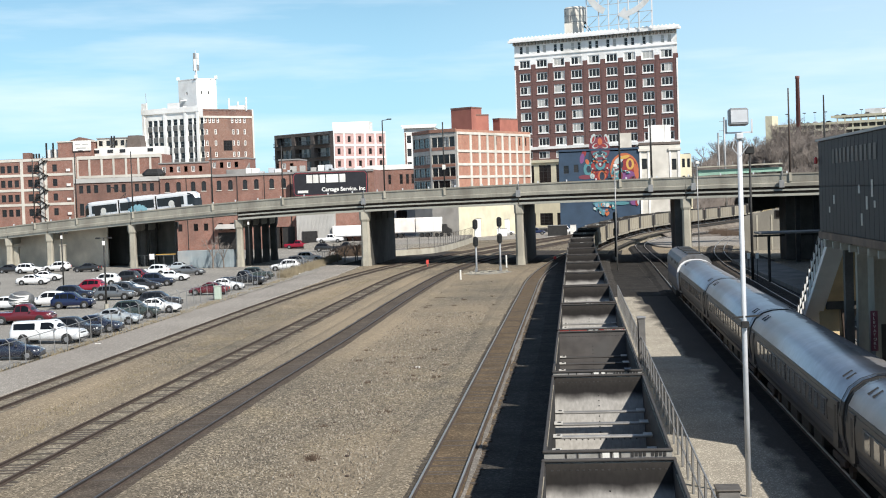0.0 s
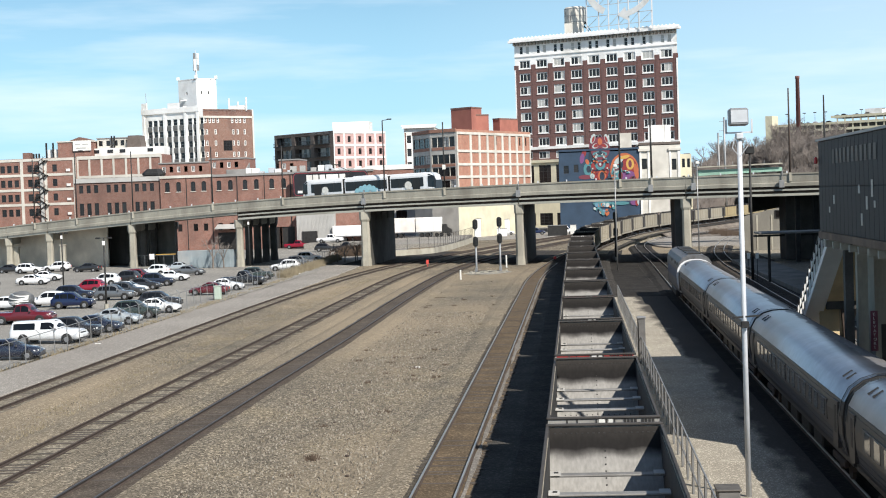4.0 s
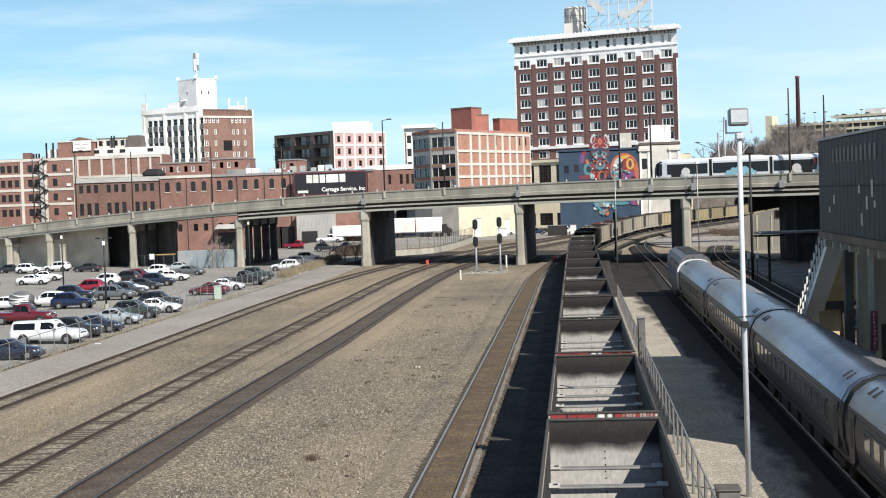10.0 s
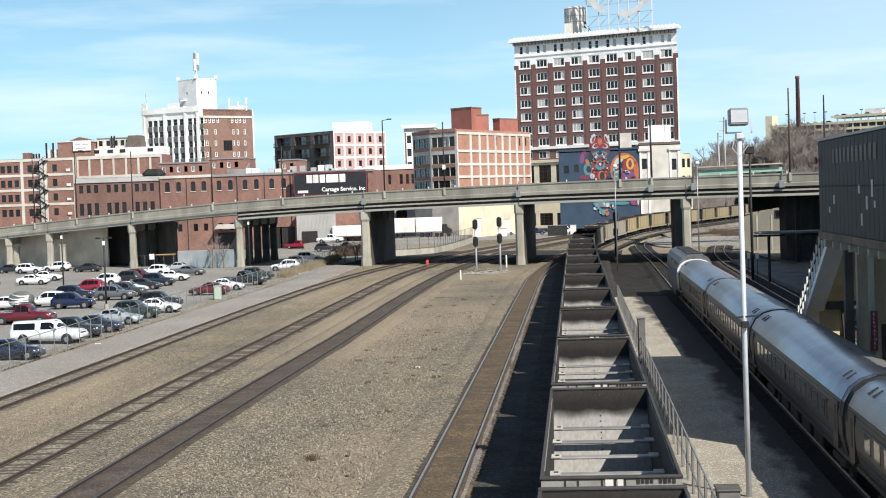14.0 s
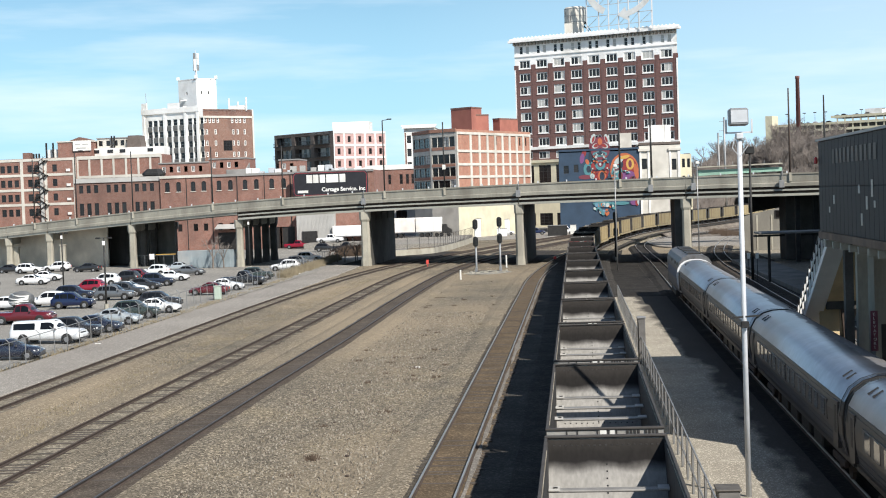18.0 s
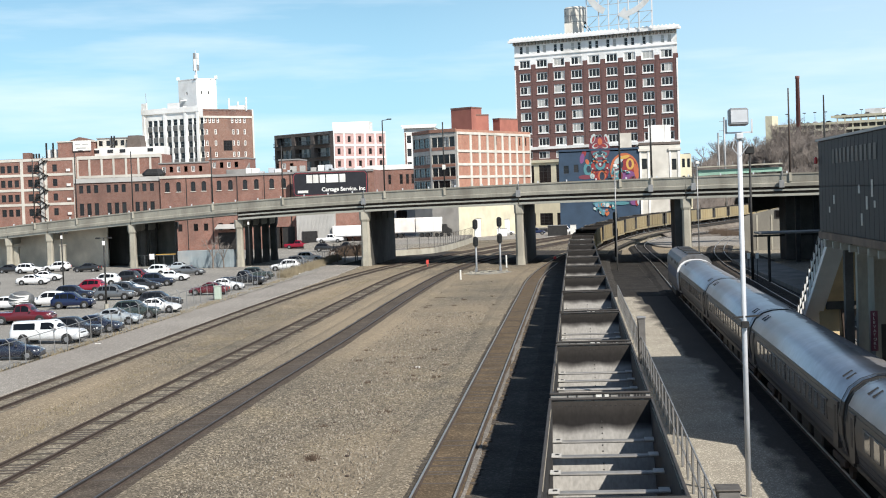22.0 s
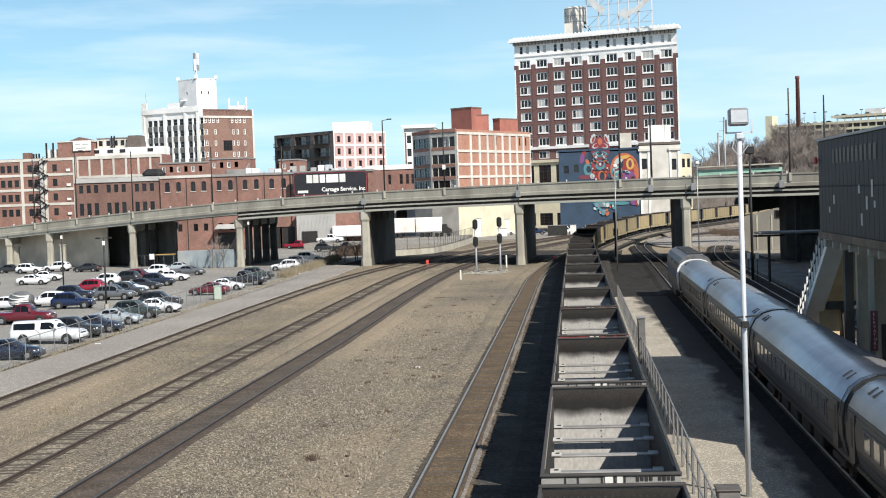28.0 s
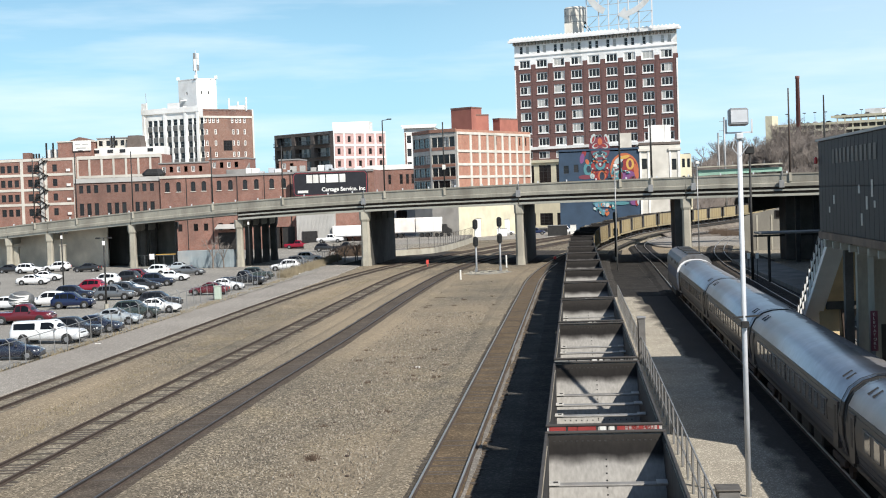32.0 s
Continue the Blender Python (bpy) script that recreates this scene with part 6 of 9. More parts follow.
        c, d = sorted((sy * (hl + 0.06), sy * (hl + 0.10)))
        out.append(("end_plate", mesh_of(box(BM(), -hw + 0.03, hw - 0.02, c, d, top - 0.30, top - 0.01), "end_plate", "end_faded" if tint else "end_pale"), "faded white end plate" if tint else "dusty pale end plate"))
        if sy > 0:
            continue
        c, d = sorted((sy * (hl + 0.10), sy * (hl + 0.12)))
        for nm, mt, bars in END_BAND:
            if mt == "end_red" and not tint:
                continue
            mt = ("plate_white" if tint else "coal_dust") if mt == "mark" else mt
            bm = BM()
            for x0, x1, z0_, z1_ in bars:
                box(bm, -hw + x0 * CAR_W, -hw + x1 * CAR_W, c, d, top - z0_, top - z1_)
            out.append((nm, mesh_of(bm, nm, mt), "faded red panel" if mt == "end_red" else ""))
    bm = BM()
    box(bm, -hw + 0.13, hw - 0.13, -hl + 3.05, hl - 3.05, z0 + 0.06, z0 + 0.12)
    box(bm, -0.35, 0.35, -hl - 0.45, hl + 0.45, z0 - 0.25, z0 + 0.05)
    out.append(("floor", mesh_of(bm, "floor", "interior_alu"), "bare metal floor and centre sill"))
    for k in range(5):
        y = (k - 2) * 2.45
        bm = BM()
        rounded_box(bm, -hw + 0.12, hw - 0.12, y - 0.17, y + 0.17, top - 0.94, top - 0.88, 0.02)
        out.append(("cross_brace", mesh_of(bm, "cross_brace", "interior_alu"), "bare metal cross brace"))
        for sx in (-1, 1):
            bm = BM()
            a, b = sorted((sx * (hw - 0.128), sx * (hw - 0.40)))
            box(bm, a, b, y - 0.25, y + 0.25, top - 0.88, top - 0.85)
            out.append(("brace_plate", mesh_of(bm, "brace_plate", "plate_dusty"), "bolted end plate of the brace"))
            if sx > 0:
                continue
            bm = BM()
            box(bm, sx * (hw - 0.29) - 0.055, sx * (hw - 0.29) + 0.055, y - 0.06, y + 0.06, top - 0.85, top - 0.83)
            out.append(("bolt", mesh_of(bm, "bolt", "coal_dust"), ""))
    for sx in (-1, 1):
        bm = BM()
        beam(bm, (sx * (hw - 0.2), -4.8, top - 0.98), (sx * 0.55, -6.1, top - 2.0), 0.12)
        out.append(("gusset", mesh_of(bm, "gusset", "interior_alu"), ""))
    return out


BOGIE = BM()
for sx in (-1, 1):
    rounded_box(BOGIE, sx * 0.98 - 0.08, sx * 0.98 + 0.08, -1.2, 1.2, 0.42, 0.68, 0.04)
box(BOGIE, -0.95, 0.95, -0.22, 0.22, 0.45, 0.72)
BOGIE_ME = mesh_of(BOGIE, "bogie", "rust")
WHEEL_BM = BM()
tube(WHEEL_BM, [(-0.82, 0, 0), (-0.69, 0, 0), (-0.685, 0, 0), (0.685, 0, 0), (0.69, 0, 0), (0.82, 0, 0)], [0.44, 0.47, 0.09, 0.09, 0.47, 0.44], 14)
WHEEL_ME = mesh_of(WHEEL_BM, "wheelset", "rust")
GONDOLA = {(red, gold): gondola_meshes(red, gold) for red in (False, True) for gold in (False, True)}
GONDOLA_DARK = []
for nm, me, lab in GONDOLA[False, False]:
    if nm in ("slope_sheet", "cross_brace", "floor"):
        me = me.copy()
        me.materials[0] = M["end_grey"]
        lab = "coal-blackened " + nm.replace("_", " ")
    GONDOLA_DARK.append((nm, me, lab))
RED_ENDS = {0, 2, 4, 5, 6, 18, 19}
CAR_RANGE = range(-4, 57)
gondolas = {}
for i in CAR_RANGE:
    red = i in RED_ENDS
    g = thing("coal_gondola", "empty high-sided coal gondola with " + ("red end beams" if red else "grey end beams") + ", on rails",
              "railway car", "coal train")
    for nm, me, lab in GONDOLA_DARK if i == -1 else GONDOLA[red, i > 21]:
        if i > 22 and nm in ("brace_plate", "bolt", "end_sheet", "ribs", "marker_plate", "car_marks", "gusset", "end_plate"):
            continue
        o = shared(nm, me, g)
        if lab:
            o["label"] = lab
        if nm in ("car_marks", "ribs"):
            tagged(o, kind="stuff")
    for y in (-5.4, 5.4):
        b = shared("bogie", BOGIE_ME, g, Matrix.Translation((0, y, 0)))
        for dy in (-0.88, 0.88):
            shared("wheelset", WHEEL_ME, b, Matrix.Translation((0, dy, 0.46)))
    gondolas[i] = g


# ---- the passenger train at the platform ----
def coach_profile(k=1.0, grow=0.0):
    pts = [(-1.22, 1.12), (-1.40, 1.40), (-1.52, 1.95), (-1.545, 2.55), (-1.46, 3.05), (-1.24, 3.46), (-0.85, 3.74), (-0.4, 3.87), (0, 3.89)]
    pts = pts + [(-x, z) for x, z in pts[-2::-1]]
    return [(x * k + math.copysign(grow, x) * (abs(x) > 0.1), z + grow * (z > 3)) for x, z in pts]


def coach_meshes():
    out = []
    L2 = 12.75
    prof = coach_profile()
    body, roof = BM(), BM()
    ys = (-L2, -L2 + 0.05, L2 - 0.05, L2)
    ks = (0.985, 1.0, 1.0, 0.985)
    rows = [[body.verts.new((x * k, y, z)) for x, z in prof[2:5]] for y, k in zip(ys, ks)]
    skin(body, rows, closed=False)
    rows = [[body.verts.new((x * k, y, z)) for x, z in prof[-5:-2]] for y, k in zip(ys, ks)]
    skin(body, rows, closed=False)
    for low in (prof[:3], prof[-3:]):
        bm = BM()
        skin(bm, [[bm.verts.new((x * k, y, z)) for x, z in low] for y, k in zip(ys, ks)], closed=False)
        out.append(("skirt", mesh_of(bm, "skirt", "lower_panel"), "blue-grey lower side panel"))
    box(body, -1.2, 1.2, -L2, L2, 0.95, 1.15)
    for y in (-L2 + 0.02, L2 - 0.02):
        body.faces.new([body.verts.new((x * 0.98, y, z * 0.995)) for x, z in prof])
    half = [p for p in prof[:6]]
    side_x = lambda z: float(np.interp(z, [p[1] for p in half], [-p[0] for p in half]))
    for z in (1.46, 1.68, 2.86, 2.98):
        for sx in (-1, 1):
            fl = BM()
            x0, x1 = side_x(z), side_x(z + 0.05)
            r = [[fl.verts.new((sx * x, y, zz)) for x, zz in ((x0 - 0.02, z), (x0 + 0.018, z), (x1 + 0.018, z + 0.05), (x1 - 0.02, z + 0.05))] for y in (-L2 + 0.3, L2 - 0.3)]
            skin(fl, r)
            fl.faces.new(r[0][::-1])
            fl.faces.new(r[1])
            out.append(("flute", mesh_of(fl, "flute", "stainless" if z > 2 else "lower_panel"), ""))
    out.append(("body", mesh_of(body, "body", "stainless"), "fluted stainless steel body"))
    rows = [[roof.verts.new((x * k, y, z + 0.004)) for x, z in prof[4:-4]] for y, k in zip(ys, ks)]
    skin(roof, rows, closed=False)
    out.append(("roof", mesh_of(roof, "roof", "coach_roof", True), "weathered silver roof"))
    for y0, y1 in ((-9.9, -0.4), (0.2, 9.9)):
        for sx in (-1, 1):
            bm = BM()
            a, b = sorted((sx * 1.50, sx * 1.552))
            box(bm, a, b, y0, y1, 2.06, 2.75)
            out.append(("window_band", mesh_of(bm, "window_band", "coach_band"), "dark grey window band"))
    for k in range(14):
        y = -9.1 + k * 1.4
        for sx in (-1, 1):
            bm = BM()
            a, b = sorted((sx * 1.53, sx * 1.566))
            box(bm, a, b, y - 0.4, y + 0.4, 2.12, 2.7)
            out.append(("window_pane", mesh_of(bm, "window_pane", "coach_pane"), ""))
    for sx in (-1, 1):
        for y in (-11.6, 11.6):
            bm = BM()
            a, b = sorted((sx * 1.42, sx * 1.555))
            box(bm, a, b, y - 0.45, y + 0.45, 1.45, 2.95)
            out.append(("door", mesh_of(bm, "door", "stainless"), "closed steel vestibule door"))
            bm = BM()
            a, b = sorted((sx * 1.55, sx * 1.562))
            rounded_box(bm, a, b, y - 0.16, y + 0.16, 1.9, 2.8, 0.005)
            out.append(("door_window", mesh_of(bm, "door_window", "black_paint"), ""))
    for y in (-12.85, 12.85):
        bm = BM()
        pr = coach_profile(0.955, 0.0)
        rows = [[bm.verts.new((x, y + dy, z - 0.05)) for x, z in pr] for dy in (-0.14, 0.14)]
        skin(bm, rows)
        bm.faces.new(rows[0][::-1])
        bm.faces.new(rows[1])
        out.append(("gangway", mesh_of(bm, "gangway", "rubber"), "black rubber gangway diaphragm"))
    for y in (-12.5, 12.5):
        bm = BM()
        pr = coach_profile(1.0, 0.025)[3:-3]
        rows = [[bm.verts.new((x, y + dy, z)) for x, z in pr] for dy in (-0.06, 0.06)]
        skin(bm, rows, closed=False)
        out.append(("roof_seam", mesh_of(bm, "roof_seam", "rubber"), "dark weather seam"))
    for y in (-10.9, 10.9):
        for dy in (-0.35, 0.35):
            for sx in (-1, 1):
                bm = BM()
                beam(bm, (sx * 0.78, y + dy, 3.78), (sx * 1.1, y + dy, 3.585), 0.08, 0.045)
                out.append(("roof_vent", mesh_of(bm, "roof_vent", "rubber"), ""))
    out.append(("underframe", mesh_of(box(BM(), -0.8, 0.8, -12.4, 12.4, 0.55, 0.99), "underframe", "black_paint"), "black underframe"))
    for y in (-4.6, -1.5, 1.6, 4.4):
        bm = BM()
        rounded_box(bm, -1.05, 1.05, y - 1.0, y + 1.0, 0.32, 0.96, 0.05)
        out.append(("equipment_case", mesh_of(bm, "equipment_case", "black_paint"), ""))
    return out


COACH = coach_meshes()


def add_bogies(parent, ys):
    for y in ys:
        b = shared("bogie", BOGIE_ME, parent, Matrix.Translation((0, y, 0)))
        for dy in (-0.95, 0.95):
            shared("wheelset", WHEEL_ME, b, Matrix.Translation((0, dy, 0.46)))


def coach(m):
    c = thing("passenger_coach", "stainless steel single-level passenger coach standing at the platform", "railway coach", "coaches of the passenger train", at=m)
    for nm, me, lab in COACH:
        o = shared(nm, me, c)
        if lab:
            o["label"] = lab
    add_bogies(c, (-9.1, 9.1))
    return c


def locomotive(m):
    c = thing("locomotive", "grey and blue diesel locomotive heading the passenger train", "locomotive", at=m)
    L2 = 10.2
    bm = BM()
    prof = [(-1.3, 1.05), (-1.36, 1.3), (-1.42, 3.2), (-1.36, 3.65), (-1.1, 4.05), (-0.6, 4.3), (0.6, 4.3), (1.1, 4.05), (1.36, 3.65), (1.42, 3.2), (1.36, 1.3), (1.3, 1.05)]
    rows = [[bm.verts.new((x * k, y + (q * (z - 1.0) if z > 1.5 else 0), z)) for x, z in prof] for y, k, q in ((-L2, 1, 0), (L2 - 2.6, 1, 0), (L2, 0.9, -0.55))]
    skin(bm, rows)
    bm.faces.new(rows[0][::-1])
    bm.faces.new(rows[-1])
    part("body", bm, surface("loco_grey", (0.17, 0.17, 0.175), 0.5, 0.3, stain=(0.09, 0.085, 0.08)), c, "dusty grey painted body")
    for sx in (-1, 1):
        bm = BM()
        a, b = sorted((sx * 1.37, sx * 1.41))
        box(bm, a, b, -L2 + 0.2, L2 - 3, 2.1, 2.9)
        part("side_stripe", bm, surface("loco_blue", (0.05, 0.09, 0.17), 0.5) if sx < 0 else "tram_blue", c, "dark blue side stripe")
        bm = BM()
        rounded_box(bm, a, b, L2 - 4.2, L2 - 3.3, 2.6, 3.3, 0.02)
        part("cab_window", bm, "blue_glass", c)
    for y in (-8.2, -5.6, -2.2, 1.6, 4.2):
        bm = BM()
        rounded_box(bm, -0.6, 0.6, y - 0.95, y + 0.95, 4.28, 4.42, 0.05)
        part("roof_fan", bm, "steel_dark", c, "dark roof grille")
    bm = BM()
    pr = coach_profile(1.0, 0.06)
    rows = [[bm.verts.new((x, y, z)) for x, z in pr] for y in (-10.25, -9.75)]
    skin(bm, rows)
    bm.faces.new(rows[0][::-1])
    bm.faces.new(rows[1])
    part("end_hood", bm, "tram_white", c, "white curved rear end of the body")
    for sx in (-1, 1):
        for y in (-7.4, -4.6, 0.4):
            bm = BM()
            a, b = sorted((sx * 1.36, sx * 1.405))
            box(bm, a, b, y - 1.0, y + 1.0, 3.0, 3.6)
            part("side_grille", bm, "black_paint", c, "black side grille")
    bm = BM()
    rounded_box(bm, -1.3, 1.3, -3.2, 3.2, 0.3, 0.95, 0.1)
    part("fuel_tank", bm, "steel_dark", c)
    add_bogies(c, (-6.6, 6.6))
    return c


for y in (8.3, 34.4, 60.5, 86.6, 112.7):
    coach(TRACK_E.pose_at(TRACK_E.s_of_y(y)))
locomotive(TRACK_E.pose_at(TRACK_E.s_of_y(136.5)))


# ---- the tram on the viaduct ----
def tram():
    t = thing("tram", "white low-floor tram with black windows and pale blue decals", "tram")
    secs = [(-12.1, -4.35, True), (-3.9, 3.9, False), (4.35, 12.1, True)]
    for k, (y0, y1, cab) in enumerate(secs):
        s = BM()
        prof = [(-1.25, 0.28), (-1.32, 0.5), (-1.325, 2.9), (-1.2, 3.25), (-0.95, 3.38), (0.95, 3.38), (1.2, 3.25), (1.325, 2.9), (1.32, 0.5), (1.25, 0.28)]
        rows = []
        sign = -1 if k == 0 else 1
        if cab:
            nose = y0 if k == 0 else y1
            back = y1 if k == 0 else y0
            for y, kk, zs in ((back, 1, 1), (nose - sign * 1.9, 1, 1), (nose - sign * 0.9, 0.93, 0.97), (nose - sign * 0.25, 0.8, 0.86), (nose, 0.7, 0.62)):
                rows.append([s.verts.new((x * kk, y, 0.28 + (z - 0.28) * zs)) for x, z in prof])
        else:
            for y in (y0, y1):
                rows.append([s.verts.new((x, y, z)) for x, z in prof])
        skin(s, rows)
        s.faces.new(rows[0][::-1])
        s.faces.new(rows[-1])
        body = part("body_section", s, "tram_white", t, "glossy white body section")
        wa, wb = (y0 + 1.9, y1 - 0.15) if k == 0 else ((y0 + 0.15, y1 - 1.9) if k == 2 else (y0 + 0.15, y1 - 0.15))
        for sx in (-1, 1):
            bm = BM()
            a, b = sorted((sx * 1.318, sx * 1.345))
            box(bm, a, b, wa, wb, 1.3, 2.66)
            part("window_band", bm, "tram_glass", body, "dark tinted window band")
            for y in np.linspace(wa, wb, 5)[1:-1]:
                bm = BM()
                a, b = sorted((sx * 1.33, sx * 1.352))
                box(bm, a, b, y - 0.05, y + 0.05, 1.3, 2.66)
                part("window_post", bm, "black_paint", body)
            if k != 1:
                yc = (wa + wb) / 2 + 1.6 * sign
                bm = BM()
                box(bm, *sorted((sx * 1.345, sx * 1.365)), yc - 0.65, yc + 0.65, 0.5, 2.6)
                part("door", bm, "black_paint", body, "black double door")
                bm = BM()
                c = Vector((sx * 1.37, (wa + wb) / 2 + 0.2 * sign, 1.55))
                tube(bm, [c, c + Vector((sx * 0.012, 0, 0))], 0.62, 18)
                part("round_decal", bm, "plate_white", body, "round pale decal")
            else:
                for j, (yy, zz, rr) in enumerate(((-1.6, 1.2, 0.42), (-0.9, 1.45, 0.5), (-0.2, 1.7, 0.42), (0.6, 1.6, 0.5), (1.3, 1.4, 0.48), (1.9, 1.15, 0.36), (0.2, 1.1, 0.42))):
                    bm = BM()
                    c = Vector((sx * (1.37 + 0.003 * j), yy, zz))
                    tube(bm, [c, c + Vector((sx * 0.012, 0, 0))], rr, 14)
                    part("decal", bm, "tram_blue", body, "pale blue cloud-shaped decal")
        if cab:
            bm = BM()
            nose = y0 if k == 0 else y1
            r2 = []
            shell = [(-1.34, 1.2), (-1.345, 2.5), (-1.26, 3.14), (1.26, 3.14), (1.345, 2.5), (1.34, 1.2)]
            for y, kk, zs in ((nose - sign * 1.15, 0.962, 0.99), (nose - sign * 0.9, 0.945, 0.985), (nose - sign * 0.22, 0.82, 0.875), (nose + sign * 0.03, 0.715, 0.64)):
                r2.append([bm.verts.new((x * kk, y, 0.28 + (z - 0.28) * zs)) for x, z in shell])
            skin(bm, r2, closed=False)
            bm.faces.new(r2[-1])
            part("windscreen", bm, "windscreen", body, "black raked windscreen")
        if not cab:
            bm = BM()
            rounded_box(bm, -1.0, 1.0, (y0 + y1) / 2 - 2.6, (y0 + y1) / 2 + 2.6, 3.3, 3.5, 0.09)
            part("roof_box", bm, "tram_white", body, "white equipment box on the roof")
    for y in (-4.12, 4.12):
        bm = BM()
        rounded_box(bm, -1.2, 1.2, y - 0.26, y + 0.26, 0.4, 3.2, 0.05)
        part("bellows", bm, "rubber", t, "grey rubber bellows")
    for y in (-8, 8):
        b = shared("bogie", BOGIE_ME, t, Matrix.Translation((0, y, -0.2)))
        for dy in (-0.88, 0.88):
            shared("wheelset", WHEEL_ME, b, Matrix.Translation((0, dy, 0.28)))
    pg = BM()
    beam(pg, (-0.5, -4.4, 3.42), (0, -3.4, 4.25), 0.08)
    beam(pg, (0.5, -4.4, 3.42), (0, -3.4, 4.25), 0.08)
    beam(pg, (0, -3.4, 4.25), (0, -6.4, 5.5), 0.07)
    beam(pg, (-0.8, -6.4, 5.5), (0.8, -6.4, 5.5), 0.07)
    beam(pg, (-0.8, -6.1, 5.55), (0.8, -6.1, 5.55), 0.07)
    beam(pg, (0, -6.4, 5.5), (0, -6.1, 5.55), 0.07)
    part("pantograph", pg, "steel_dark", t, "dark folding pantograph")
    return t


the_tram = tram()


# ---- what moves ----
def cars_passed(t):
    """How many coal cars have passed the mark at y = 36.3 m; the train slows a little."""
    return float(np.interp(t, PASS_T, PASS_N))


PASS_T = np.linspace(-0.5, 33, 135)
PASS_N = -1.9943 + 0.67143 * PASS_T - 0.0011741 * PASS_T ** 2 + 1.4117e-5 * PASS_T ** 3
# the tram: distance along the viaduct's edge of its middle; it slows, and halts far past the view
TRAM_ROWS = [(float(t), 236.68 - 12.297 * t + 0.2007 * t ** 2 - 0.00215 * t ** 3) for t in range(13)]
TRAM_ROWS += [(14.0, 99.0), (16.0, 85.5), (18.0, 75.0), (20.0, 68.0), (24.0, 61.0), (32.0, 58.0)]


def motions():
    base = TRAIN.s_of_y(36.55)
    for i, g in gondolas.items():
        rows = []
        for k in range(33):
            s = base + PITCH * (i - cars_passed(k)) + CAR_L / 2
            rows.append((float(k), TRAIN.pose_at(min(max(s, 2), TRAIN.length - 2))))
        walk(g, rows)
    rows = []
    for t, s in TRAM_ROWS:
        p = EDGE.at(s) + SKEW * 2.3 + Vector((0, 0, -0.95))
        q = EDGE.at(s - 1.5) - EDGE.at(s + 1.5)
        m = q.to_track_quat("Y", "Z").to_matrix().to_4x4()
        rows.append((t, Matrix.Translation(p) @ m))
    walk(the_tram, rows)


# ---- parked vehicles ----
CAR_PAINT = {"white": (0.78, 0.79, 0.80), "silver": (0.48, 0.52, 0.54), "black": (0.026, 0.027, 0.03), "navy": (0.016, 0.022, 0.042), "blue": (0.009, 0.018, 0.062),
             "red": (0.26, 0.010, 0.028), "maroon": (0.12, 0.012, 0.02), "green": (0.035, 0.05, 0.045), "grey": (0.16, 0.17, 0.18), "darkgrey": (0.07, 0.075, 0.08)}
for k, c in CAR_PAINT.items():
    M["car_" + k] = paint("car_" + k, c, 0.25, 0.3 if k in ("silver", "grey", "darkgrey") else 0.0)
M["tyre"] = surface("tyre", (0.02, 0.02, 0.02), 0.9, spread=0.2, scale=6.0)
M["rim"] = surface("rim", (0.3, 0.3, 0.31), 0.4, 0.5, spread=0.1, scale=5.0, bump=0)
M["car_glass"] = glass("car_glass", (0.007, 0.008, 0.009), 0.06, 0.3)
M["lens"] = paint("lens", (0.75, 0.75, 0.72), 0.15)
M["bumper"] = surface("bumper", (0.05, 0.05, 0.052), 0.6, spread=0.15, scale=4.0)

